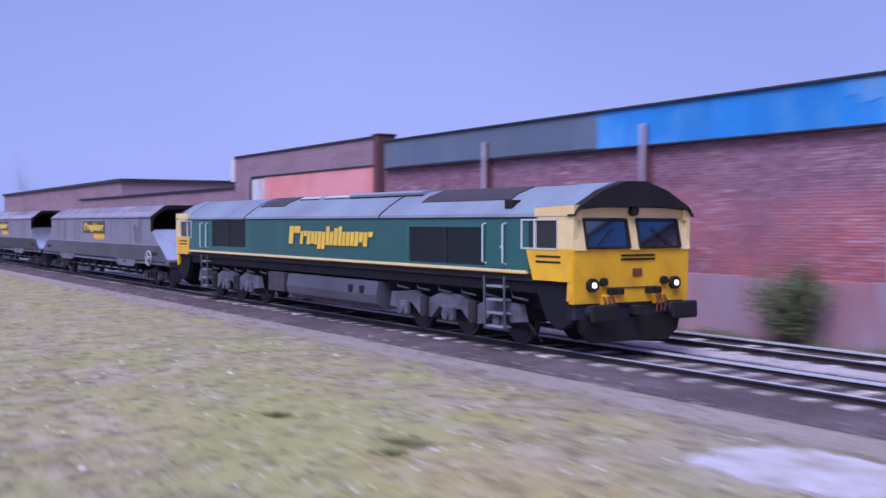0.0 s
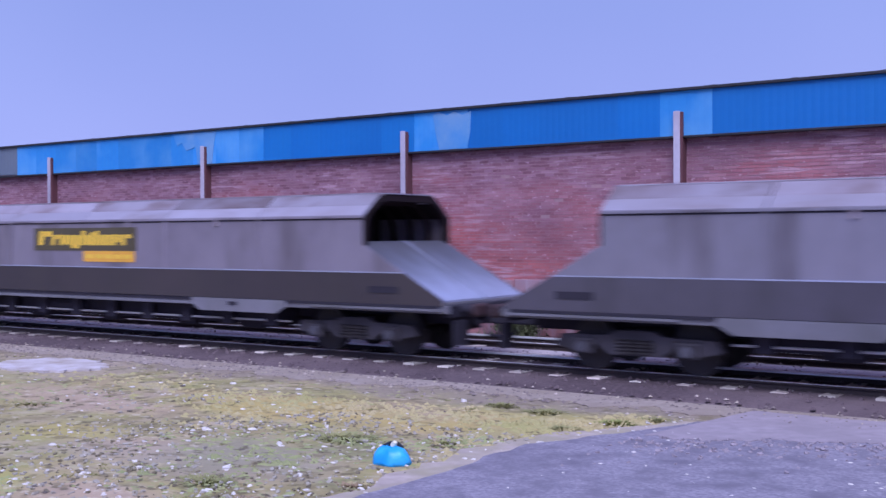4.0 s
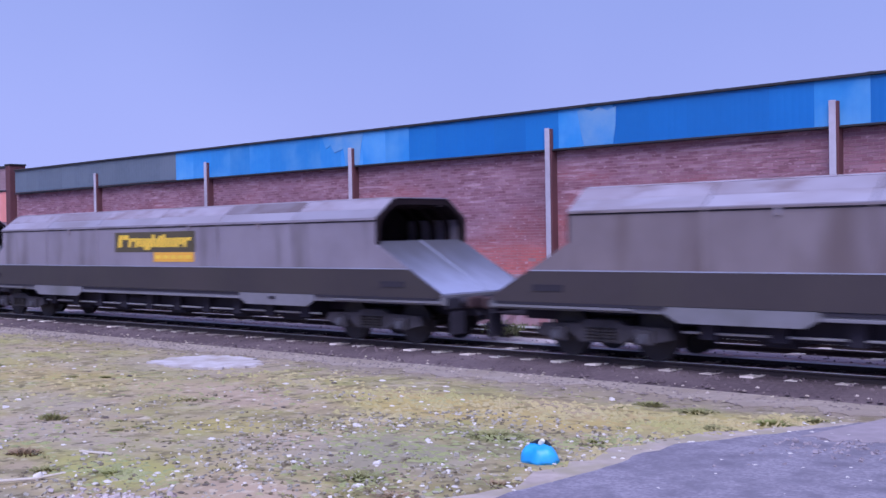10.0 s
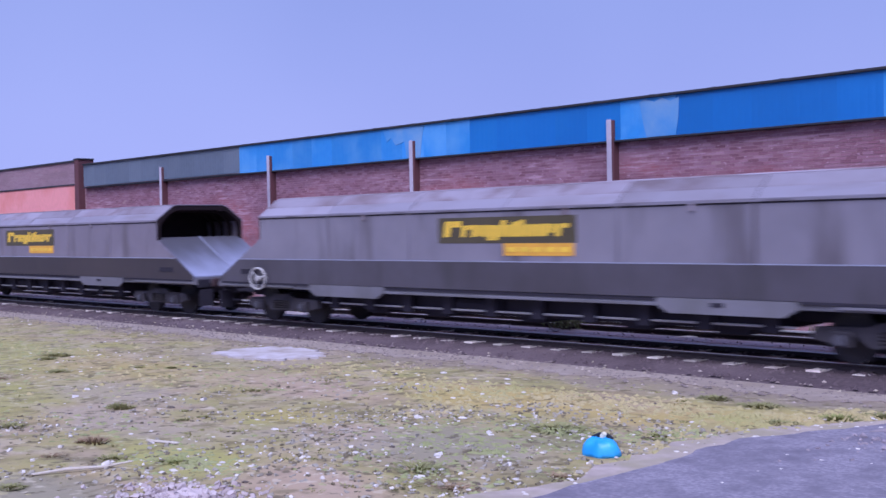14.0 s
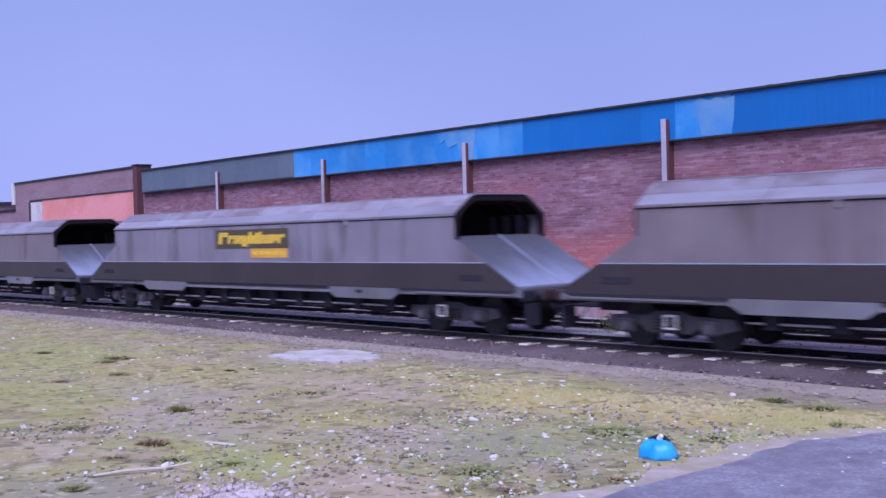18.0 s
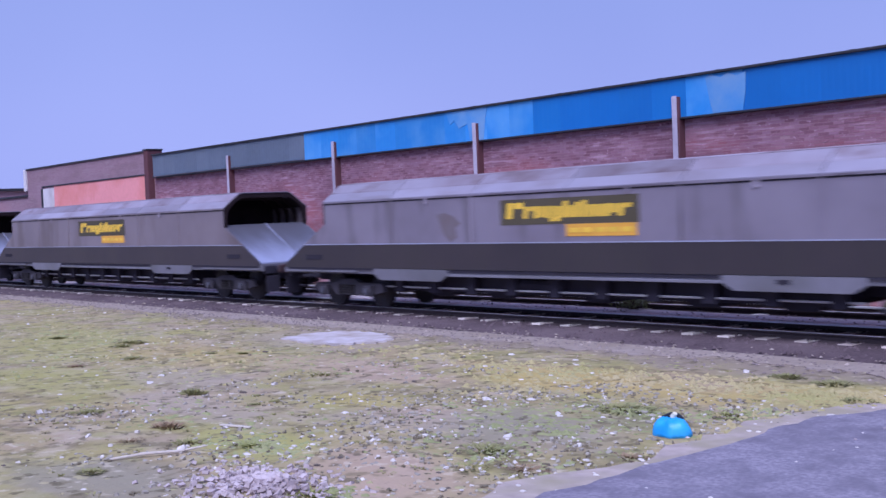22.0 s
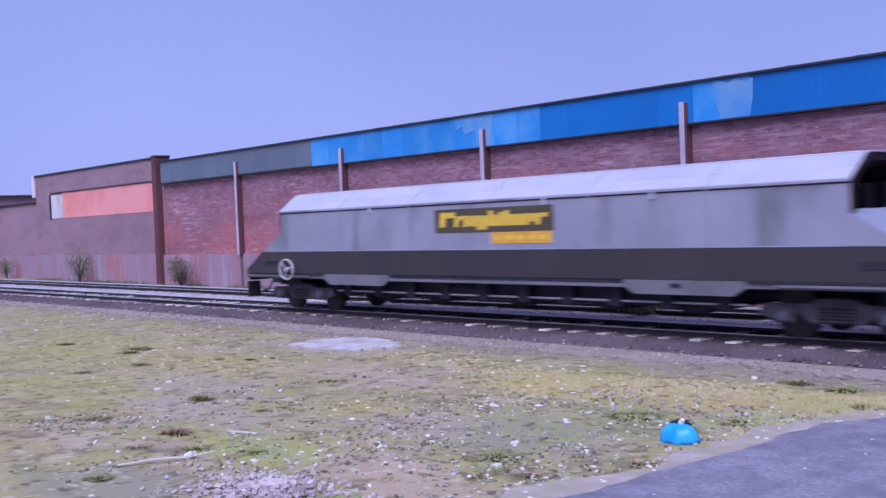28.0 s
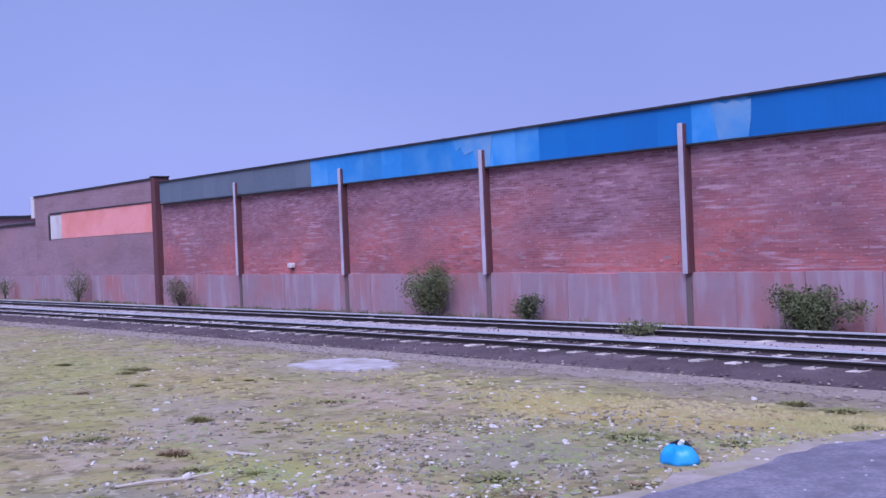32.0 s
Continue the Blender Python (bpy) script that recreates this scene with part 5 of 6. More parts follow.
        ob.data.transform(Matrix.Diagonal((1.22, 1, 1, 1)))
    hw["label"] = "white brake handwheel"


def bogie_plate(w, x):
    """White square frame on the outside of a bogie."""
    bm = bmesh.new()
    for q in ((-0.13, 0.13, 0.1, 0.13), (-0.13, 0.13, -0.13, -0.1), (-0.13, -0.1, -0.1, 0.1), (0.1, 0.13, -0.1, 0.1)):
        box(bm, x + q[0], x + q[1], -1.3, -1.24, 0.52 + q[2], 0.52 + q[3])
    part("bogie_plate", bm, "handwheel", w, "white square mark on the bogie")


def loco_bogie(loco, x):
    bg = new("bogie")
    bg.parent = loco
    bg.location = (x, 0, 0)
    for s in (-1, 1):
        bm = bmesh.new()
        prism(bm, [(-2.6, 0.5), (-2.5, 0.82), (-1.5, 0.9), (-1.0, 0.72), (-0.4, 0.9), (0.4, 0.9), (1.0, 0.72), (1.5, 0.9), (2.5, 0.82), (2.6, 0.5), (2.2, 0.46), (2.05, 0.62), (1.6, 0.62), (1.2, 0.36),
                   (0.75, 0.36), (0.45, 0.6), (-0.45, 0.6), (-0.75, 0.36), (-1.2, 0.36), (-1.6, 0.62), (-2.05, 0.62), (-2.2, 0.46)], "y", *sorted((s * 1.06, s * 1.2)))
        part("side_frame", bm, "bogie_pale", bg)
        for ax in (-1.9, 0.0, 1.9):
            bm = boxed(ax - 0.2, ax + 0.2, s * 1.22 - 0.07, s * 1.22 + 0.07, 0.34, 0.66, bevel=0.04)
            disc(bm, ax, s * 1.28, s * 1.34, 0.48, 0.12, 14)
            part("axlebox", bm, "bogie_pale", bg)
        for ax in (-0.95, 0.95):
            part("damper", tube(bmesh.new(), [(ax, s * 1.24, 0.4), (ax, s * 1.24, 0.8)], 0.11, 12), "bogie_dark", bg)
        part("sand_pipe", tube(bmesh.new(), [(2.5, s * 1.1, 0.6), (2.62, s * 0.9, 0.25), (2.6, s * 0.75, 0.12)], 0.03, 6), "bogie_dark", bg)
    for s in (-1, 1):
        # added dark plates that stand for the shade around the wheels
        part("brake_rigging", boxed(-2.3, 2.3, *sorted((s * 0.82, s * 0.86)), 0.3, 0.6), "underframe", bg)
    part("transom", boxed(-2.4, 2.4, -1.0, 1.0, 0.5, 0.75), "underframe", bg)
    for ax in (-1.9, 0.0, 1.9):
        wheelset(bg, ax, 0.48, 0.67)


def build_loco():
    w = tagged(new("diesel_locomotive"), "green and yellow diesel freight locomotive with a grey roof", "locomotive")
    L, Y = 21.9, 1.38
    mid = -L / 2
    roof = [(-1.38, 2.48), (-1.36, 2.56), (-1.1, 2.76), (-0.8, 2.95), (-0.4, 3.1), (0.4, 3.1), (0.8, 2.95), (1.1, 2.76), (1.36, 2.56), (1.38, 2.48)]
    part("roof", prismed(roof, "x", -L + 0.55, -0.55), "loco_roof", w, "dusty grey curved roof")
    part("engine_room", boxed(-L + 0.6, -0.6, -1.3, 1.3, 1.3, 2.5), "underframe", w, "dark inner body shell")
    part("underframe", boxed(-L + 0.1, -0.1, -1.25, 1.25, 1.08, 1.36), "loco_frame", w, "black underframe")
    for s in (-1, 1):
        def ss(a, b):
            return sorted((s * a, s * b))
        # side panels between the cabs
        for a, b in ((-20.7, -18.5), (-15.6, -13.2), (-13.2, -5.75), (-2.7, -1.2)):
            part("side_panel", boxed(a, b, *ss(1.3, 1.38), 1.5, 2.48, bevel=0.006), "green", w)
        for a, b, z0, z1 in ((-18.5, -15.6, 1.66, 2.46), (-5.75, -2.7, 1.55, 2.3)):
            part("side_panel", boxed(a, b, *ss(1.3, 1.38), 1.5, z0), "green", w)
            part("side_panel", boxed(a, b, *ss(1.3, 1.38), z1, 2.48), "green", w)
            gr = part("grille", boxed(a, b, *ss(1.3, 1.335), z0, z1), "grille", w, "dark ventilation grille")
            for i in range(14):
                z = z0 + (z1 - z0) * (i + 0.5) / 14
                part("louvre", boxed(a + 0.03, b - 0.03, *ss(1.335, 1.36), z - 0.012, z + 0.012), "grille", gr)
            part("grille_mullion", boxed((a + b) / 2 - 0.03, (a + b) / 2 + 0.03, *ss(1.335, 1.37), z0, z1), "grille", gr)
        for i in range(11):
            z = 1.58 + 0.08 * i
            part("body_rib", boxed(-15.3, -13.3, *ss(1.38, 1.393), z, z + 0.025), "green", w)
            part("body_rib", boxed(-13.1, -5.9, *ss(1.38, 1.389), z, z + 0.025), "green", w)
        part("white_stripe", boxed(-20.75, -1.25, *ss(1.3, 1.392), 1.452, 1.5), "cream", w, "pale waist stripe")
        part("yellow_stripe", boxed(-20.75, -1.25, *ss(1.3, 1.39), 1.435, 1.452), "yellow", w)
        part("eaves_gutter", boxed(-L + 0.9, -0.9, *ss(1.37, 1.4), 2.47, 2.5), "soot", w, "black eaves gutter")
        wordmark(w, -12.35, 4.85, 1.83, 0.47, *ss(1.394, 1.4), shade=ss(1.389, 1.394))
        for x in (-2.65, -1.95, -19.4, -18.85):
            bm = bmesh.new()
            tube(bm, [(x, s * 1.38, 1.6), (x, s * 1.46, 1.62), (x, s * 1.46, 2.36), (x, s * 1.38, 2.38)], 0.022, 8)
            part("handrail", bm, "rail_pale", w, "pale handrail")
        for a, b in ((-2.6, -2.0), (-19.35, -18.9)):
            d = part("cab_door", boxed(a, b, *ss(1.37, 1.389), 1.52, 2.44, bevel=0.008), "green", w)
            part("door_handle", boxed(b - 0.12, b - 0.05, *ss(1.389, 1.41), 1.9, 1.95), "rail_pale", d)
            for k in range(4):
                part("step", boxed(a + 0.02, b - 0.02, *ss(1.2, 1.42), 0.36 + 0.26 * k, 0.4 + 0.26 * k), "step_grey", w, "worn pale step")
            for x in (a - 0.05, b + 0.05):
                part("step_rail", tube(bmesh.new(), [(x, s * 1.4, 0.34), (x, s * 1.42, 1.36)], 0.025, 6), "tank", w)
        # tank and lockers
        bm = bmesh.new()
        prism(bm, [(-1.32, 0.5), (-1.36, 0.7), (-1.3, 1.02), (-0.3, 1.04), (-0.3, 0.36), (-1.1, 0.36)] if s < 0 else [(1.32, 0.5), (1.36, 0.7), (1.3, 1.02), (0.3, 1.04), (0.3, 0.36), (1.1, 0.36)], "x", -12.6, -7.35)
        part("fuel_tank", bm, "tank", w, "dirty grey fuel tank")
        part("battery_box", boxed(-13.95, -12.85, *ss(0.6, 1.34), 0.5, 1.02, bevel=0.02), "bogie", w)
        part("air_reservoir", tube(bmesh.new(), [(-11.6, s * 1.15, 1.18), (-9.9, s * 1.15, 1.18)], 0.1, 10), "bogie", w)
        part("air_reservoir", tube(bmesh.new(), [(-9.3, s * 1.15, 1.18), (-7.9, s * 1.15, 1.18)], 0.1, 10), "bogie", w)
        for x in (-8.8, -8.2):
            part("tank_gauge", boxed(x, x + 0.2, *ss(1.34, 1.37), 0.72, 0.9), "soot", w)
        part("horn", boxed(-2.2, -1.95, *ss(1.0, 1.25), 2.66, 2.83, bevel=0.02), "soot", w)
    # roof fittings: dark grilles let into the slopes, raised hatches along the top
    for a, b in ((-5.85, -2.35), (-15.4, -13.6)):
        for s in (-1, 1):
            part("roof_grille", prismed([(s * 0.98, 2.83), (s * 0.985, 2.855), (s * 0.81, 2.97), (s * 0.4, 3.12), (s * 0.4, 3.09), (s * 0.8, 2.94)], "x", a, b), "roof_dark", w, "dark maroon roof grille")
        part("grille_top", boxed(a, b, -0.4, 0.4, 3.08, 3.112), "roof_dark", w)
    for a, b, y0, y1, z, kind in ((-13.3, -12.1, -0.62, 0.62, 3.1, "rail_pale"), (-11.7, -10.3, -0.62, 0.62, 3.1, "rail_pale"), (-10.1, -6.4, -0.66, 0.66, 3.135, "loco_roof")):
        part("roof_hatch", prismed([(y0, 3.0), (y0 - 0.02, z - 0.05), (y0 + 0.1, z), (y1 - 0.1, z), (y1 + 0.02, z - 0.05), (y1, 3.0)], "x", a, b), kind, w)
        part("hatch_seam", boxed(a - 0.02, b + 0.02, y0 - 0.028, y1 + 0.028, 3.0, 3.03), "soot", w)
    for a, b in ((-20.6, -14.1), (-7.2, -1.3)):
        # added dark box, closes the view through to the wall
        part("equipment_bay", boxed(a, b, -0.92, 0.92, 0.74, 1.1), "loco_frame", w, "added dark box filling the gap above the bogie")
        for i in range(6):
            x = a + (b - a) * (i + 0.6) / 6.4
            part("air_pipe", tube(bmesh.new(), [(x, -1.2, 1.1), (x + 0.1, -1.22, 0.96), (x + 0.6, -1.22, 0.93)], 0.025, 6), "bogie", w)
    part("roof_seam", prismed([(y * 1.006, z * 1.004) for y, z in roof], "x", -7.2, -7.15), "soot", w)
    part("roof_seam", prismed([(y * 1.006, z * 1.004) for y, z in roof], "x", -15.7, -15.65), "soot", w)
    # two cabs
    for e, base in ((1, 0.0), (-1, -L)):
        def X(a):
            return base + e * a

        def xs(a, b):
            return sorted((X(a), X(b)))
        for s in (-1, 1):
            def ss(a, b):
                return sorted((s * a, s * b))
            part("cab_side", prismed([(X(0.1), 1.34), (X(-1.05), 1.34), (X(-1.28), 1.92), (X(0.16), 1.92)], "y", *ss(1.3, 1.39)), "yellow", w, "yellow cab side")
            part("cab_pillar", prismed([(X(0.16), 1.92), (X(-0.28), 1.92), (X(-0.28), 2.44), (X(0.18), 2.44)], "y", *ss(1.3, 1.39)), "cab_cream", w)
            part("cab_cant", prismed([(X(0.18), 2.44), (X(-1.0), 2.44), (X(-1.0), 2.66), (X(0.2), 2.7)], "y", *ss(1.22, 1.392)), "cab_cream", w, "pale yellow cab cant panel")
            fr = part("cab_window", boxed(*xs(-1.4, -0.3), *ss(1.32, 1.36), 1.92, 2.44), "side_glass", w, "dark cab side window")
            bm = bmesh.new()
            for q in ((-1.42, -0.28, 1.9, 1.93), (-1.42, -0.28, 2.43, 2.46), (-1.43, -1.39, 1.9, 2.46), (-0.31, -0.28, 1.9, 2.46), (-1.02, -0.97, 1.93, 2.43)):
                box(bm, *xs(q[0], q[1]), *ss(1.35, 1.4), q[2], q[3])
            part("window_frame", bm, "frame_white", fr, "pale window frame")
            for z in (1.78, 1.68):
                part("cab_louvre", boxed(*xs(-0.95, -0.2), *ss(1.385, 1.398), z - 0.018, z + 0.018), "soot", w)
            part("cab_corner_post", prismed([(X(-0.05), 1.0), (X(0.12), 1.0), (X(0.17), 1.92), (X(0.05), 1.92)], "y", *ss(1.22, 1.375)), "yellow", w)
            part("cab_valance", prismed([(X(-1.15), 1.33), (X(0.02), 1.33), (X(0.02), 0.62), (X(-0.35), 0.45), (X(-0.75), 0.62)], "y", *ss(1.12, 1.3)), "loco_frame", w, "black valance under the cab")
            # lamp clusters
            hl = part("headlight", disc_x(X(0.19), e, s * 0.98, 1.28, 0.12, 0.06), "soot", w, "black headlight bezel")
            part("headlight_lens", disc_x(X(0.25), e, s * 0.98, 1.28, 0.05, 0.02), "lens" if e > 0 else "frame_white", hl, "lit headlight" if e > 0 else "unlit headlight")
            part("marker_light", disc_x(X(0.19), e, s * 0.72, 1.33, 0.075, 0.05), "soot", w)
            # buffers
            bm = bmesh.new()
            tube(bm, [(X(0.05), s * 0.95, 0.8), (X(0.45), s * 0.95, 0.8)], 0.13, 14)
            bf = part("buffer", bm, "underframe", w)
            part("buffer_head", boxed(*xs(0.45, 0.55), s * 0.95 - 0.3, s * 0.95 + 0.3, 0.64, 0.96, bevel=0.04), "soot", bf)
            ws = part("windscreen", prismed([(X(0.18), 1.94), (X(0.06), 2.47), (X(0.08), 2.47), (X(0.2), 1.94)], "y", *ss(0.13, 1.1)), "glass", w, "cab windscreen reflecting the sky")
            bm = bmesh.new()
            for y0, y1, z0, z1 in ((0.1, 1.13, 1.935, 1.965), (0.1, 1.13, 2.43, 2.46), (0.1, 0.14, 1.95, 2.45), (1.09, 1.13, 1.95, 2.45)):
                prism(bm, [(X(0.6 - 0.2264 * z0), z0), (X(0.6 - 0.2264 * z1), z1), (X(0.675 - 0.2264 * z1), z1), (X(0.675 - 0.2264 * z0), z0)], "y", *ss(y0, y1))
            part("windscreen_seal", bm, "soot", ws)
            bm = bmesh.new()
            tube(bm, [(X(0.25), s * 0.9, 1.93), (X(0.16), s * 0.45, 2.3)], 0.012, 5)
            part("wiper", bm, "soot", w)
            for y in (0.35, 0.55):
                part("jumper_socket", boxed(*xs(0.15, 0.27), s * y - 0.06, s * y + 0.06, 1.1, 1.22, bevel=0.015), "soot", w)
            part("pipe_cluster", boxed(*xs(0.1, 0.2), s * 0.62 - 0.12, s * 0.62 + 0.12, 0.9, 1.1, bevel=0.02), "yellow", w, "yellow pipe box")
            for k in range(3):
                y = s * (0.52 + 0.1 * k)
                part("air_cock", tube(bmesh.new(), [(X(0.2), y, 1.06), (X(0.26), y, 0.98), (X(0.22), y, 0.76)], 0.022, 6), "red_dirt", w, "red air hose cock")
        part("cab_front", prismed([(X(0.0), 0.95), (X(0.14), 0.95), (X(0.18), 1.92), (X(0.0), 1.92)], "y", -1.36, 1.36), "yellow", w, "yellow warning cab front")
        part("cab_brow", prismed([(X(-0.1), 2.48), (X(0.1), 2.48), (X(0.12), 2.66), (X(-0.1), 2.66)], "y", -1.36, 1.36), "cab_cream", w)
        part("centre_pillar", prismed([(X(-0.1), 1.9), (X(0.21), 1.9), (X(0.08), 2.5), (X(-0.1), 2.5)], "y", -0.12, 0.12), "cab_cream", w)
        for s in (-1, 1):
            part("corner_pillar", prismed([(X(-0.1), 1.9), (X(0.21), 1.9), (X(0.08), 2.5), (X(-0.1), 2.5)], "y", *sorted((s * 1.11, s * 1.37))), "cab_cream", w)
        for z in (1.8, 1.73):
            part("nose_louvre", boxed(*xs(0.16, 0.19), -0.3, 0.5, z - 0.018, z + 0.018), "soot", w)
        part("nose_emblem", boxed(*xs(0.165, 0.185), -0.02, 0.2, 1.42, 1.56, bevel=0.004), "red_dirt", w)
        part("nose_recess", boxed(*xs(0.13, 0.165), -0.6, 0.6, 1.2, 1.23), "red_dirt", w)
        front_roof = [(-1.42, 2.5), (-1.3, 2.68), (-0.75, 2.98), (-0.25, 3.14), (0.25, 3.14), (0.75, 2.98), (1.3, 2.68), (1.42, 2.5), (1.3, 2.62), (0.6, 2.68), (-0.6, 2.68), (-1.3, 2.62)]
        part("roof_front", prismed(front_roof, "x", *xs(0.02, 0.26)), "soot", w, "black peaked roof front")
        part("cab_roof", prismed([(y * 1.012, z * 1.006) for y, z in roof], "x", *xs(-0.95, 0.03)), "loco_roof", w)
        part("top_lamp", disc_x(X(0.12), e, 0.0, 2.6, 0.09, 0.1), "soot", w)
        part("buffer_beam", boxed(*xs(-0.15, 0.1), -1.3, 1.3, 0.66, 0.96, bevel=0.02), "underframe", w, "black buffer beam")
        part("skirt", prismed([(-1.2, 0.68), (1.2, 0.68), (1.12, 0.42), (0.9, 0.24), (-0.9, 0.24), (-1.12, 0.42)], "x", *xs(0.0, 0.13)), "soot", w, "black snowplough skirt")
        part("drawhook", boxed(*xs(0.1, 0.4), -0.07, 0.07, 0.72, 0.9, bevel=0.02), "soot", w)
        part("coupling_plate", boxed(*xs(0.1, 0.14), -0.3, 0.3, 0.9, 1.12), "soot", w)
    for ob in w.children_recursive:
        ob.data.transform(Matrix.Diagonal((0.976, 1, 1, 1)))
    for x in (-4.2, -17.2):
        loco_bogie(w, x)
    return w


def disc_x(x, e, y, z, r, depth):
    return tube(bmesh.new(), [(x - e * 0.03, y, z), (x + e * depth, y, z)], r, 18)


# ---- loose things on the waste ground ----
def blades(name, material, places, hmin, hmax, wide, label, rng):
    """Low five-sided clumps, some with flat-lying blades."""
    verts, faces = [], []
    for x, y in places:
        z = h_ground(x, y) - 0.006
        h, r, k, a0 = rng.uniform(hmin, hmax), rng.uniform(0.7, 1.6) * wide, len(verts), rng.uniform(0, 6.3)
        for i in range(5):
            a, q = a0 + 1.2566 * i, r * rng.uniform(0.7, 1.3)
            verts.append((x + q * math.cos(a) * 1.3, y + q * math.sin(a), z))
        verts.append((x + r * rng.uniform(-0.4, 0.4), y + r * rng.uniform(-0.4, 0.4), z + h))
        faces += [(k + i, k + (i + 1) % 5, k + 5) for i in range(5)]
        if rng.random() < 0.35:
            k, a, s = len(verts), rng.uniform(0, 6.3), 0.006
            c, d = math.cos(a), math.sin(a)
            verts += [(x - s * d, y + s * c, z + h * 0.6), (x + s * d, y - s * c, z + h * 0.6), (x + c * h * 2.2, y + d * h * 2.2, z + h * 1.5)]
            faces.append((k, k + 1, k + 2))
    tagged(new(name, mesh_from(name, verts, faces, material)), label, "grass", kind="stuff")


def scatter_turf():
    rng = np.random.default_rng(12)
    places = []
    while len(places) < 24000:
        x, y = rng.uniform(-44, -6.4), rng.uniform(1.5, 13.8)
        if y > 0.25 * -x - 3 and noise.noise((x * 0.42 + 5, y * 0.42, 0)) + 0.4 * noise.noise((x * 1.9, y * 1.9, 5)) > rng.uniform(-0.35, 0.1):
            places.append((x, y))
    blades("dry_turf", "grass", places[:3200], 0.006, 0.02, 0.045, "short pale dry turf", rng)
    places = []
    for cx, cy, rx, ry, n in ((-11.6, 11.7, 1.6, 0.7, 1500), (-9.4, 12.3, 1.3, 0.5, 1100), (-7.8, 12.2, 0.9, 0.6, 700), (-7.2, 11.0, 0.5, 0.7, 350), (-15.5, 12.2, 1.6, 0.6, 500), (-10.8, 10.4, 1.0, 0.5, 300),
                              (-22, 10.4, 4, 1.2, 500), (-17, 9.0, 2, 0.9, 300), (-7.0, 9.6, 0.25, 1.0, 150), (-6.9, 12.4, 0.5, 0.5, 900), (-6.45, 13.2, 0.35, 0.4, 700)):
        places += [(cx + rx * rng.normal() * 0.7, cy + ry * rng.normal() * 0.7) for _ in range(n)]
    blades("straw_grass", "straw", [(x, min(y, 13.7)) for x, y in places if x < road_edge(y) - 0.3 and rng.random() < 0.2], 0.012, 0.045, 0.045, "straw-coloured dry grass", rng)
    places = []
    for cx, cy, rx, ry, n in ((-9.0, 8.9, 1.3, 0.8, 650), (-8.5, 10.2, 0.7, 0.25, 450), (-7.4, 10.8, 0.4, 0.3, 200), (-8.3, 7.5, 0.7, 0.4, 300), (-8.25, 5.55, 0.2, 0.12, 120), (-10.5, 6.1, 0.8, 0.35, 300), (-13.5, 6.6, 1.8, 0.8, 220), (-19, 7.5, 3, 1.2, 220),
                              (-16, 10.5, 2.5, 1.0, 250), (-25, 9.6, 3, 0.8, 350)):
        places += [(cx + rx * rng.normal() * 0.7, cy + ry * rng.normal() * 0.7) for _ in range(n)]
    blades("green_weeds", "tuft", [(x, min(y, 13.6)) for x, y in places if x < road_edge(y) - 0.3 and rng.random() < 0.55], 0.008, 0.026, 0.045, "scattered low green weeds", rng)


def scatter_clumps():
    """Small dark clumps of weed, thickest between the bag and the rubble."""
    rng = np.random.default_rng(91)
    verts, faces = [], []
    count = 0
    while count < 420:
        x, y = rng.uniform(-27, -6.1), rng.uniform(4.0, 13.7)
        if x > road_edge(y) - 0.25:
            continue
        if noise.noise((x * 0.5, y * 0.5, 11)) + (0.35 if x > -12.5 and 6.5 < y < 11 else 0) + (0.2 if y > 12.6 else 0) < rng.uniform(-0.15, 0.5):
            continue
        count += 1
        r, h, z = rng.uniform(0.03, 0.1), rng.uniform(0.012, 0.034), h_ground(x, y) - 0.008
        for _ in range(16):
            a, d, q, k = rng.uniform(0, 6.3), r * rng.random(), rng.uniform(0.008, 0.02), len(verts)
            px, py, b = x + 1.5 * d * math.cos(a), y + 0.8 * d * math.sin(a), rng.uniform(0, 6.3)
            verts += [(px - q * math.cos(b), py - q * math.sin(b), z), (px + q * math.cos(b), py + q * math.sin(b), z), (px + 0.6 * d * math.cos(a), py + 0.6 * d * math.sin(a), z + h * rng.uniform(0.5, 1.2))]
            faces.append((k, k + 1, k + 2))
    tagged(new("weed_clumps", mesh_from("weed_clumps", verts, faces, "dark_tuft")), "small dark weed clumps scattered over the turf", "weeds", kind="stuff")


def pebble(bm, x, y, z, s, rng):
    top = []
    n = 7
    for lvl, rr in ((0.0, 0.85), (0.45, 1.0), (0.85, 0.55)):
        top.append([bm.verts.new((x + s * rr * math.cos(2 * math.pi * k / n + lvl) * rng.uniform(0.8, 1.2), y + s * rr * math.sin(2 * math.pi * k / n + lvl) * rng.uniform(0.8, 1.2) * 0.75,
                                  z + s * lvl * 0.5)) for k in range(n)])
    for a, b in zip(top, top[1:]):
        for k in range(n):
            bm.faces.new((a[k], a[(k + 1) % n], b[(k + 1) % n], b[k]))
    bm.faces.new(top[-1])


def chunk(bm, x, y, z, s, rng):
    """An angular piece of broken stone or concrete."""
    turn = Euler(rng.uniform(-0.5, 0.5, 3) + np.array((0, 0, rng.uniform(0, 6.3)))).to_matrix()
    sx, sy, sz = s * rng.uniform(0.7, 1.3), s * rng.uniform(0.5, 1.0), s * rng.uniform(0.35, 0.75)
    v = [bm.verts.new(Vector((x, y, z + 0.4 * sz)) + turn @ Vector((a * sx * rng.uniform(0.6, 1.1), b * sy * rng.uniform(0.6, 1.1), c * sz * rng.uniform(0.6, 1.1)))) for a in (-1, 1) for b in (-1, 1) for c in (-1, 1)]
    for q in ((0, 1, 3, 2), (4, 6, 7, 5), (0, 4, 5, 1), (2, 3, 7, 6), (0, 2, 6, 4), (1, 5, 7, 3)):
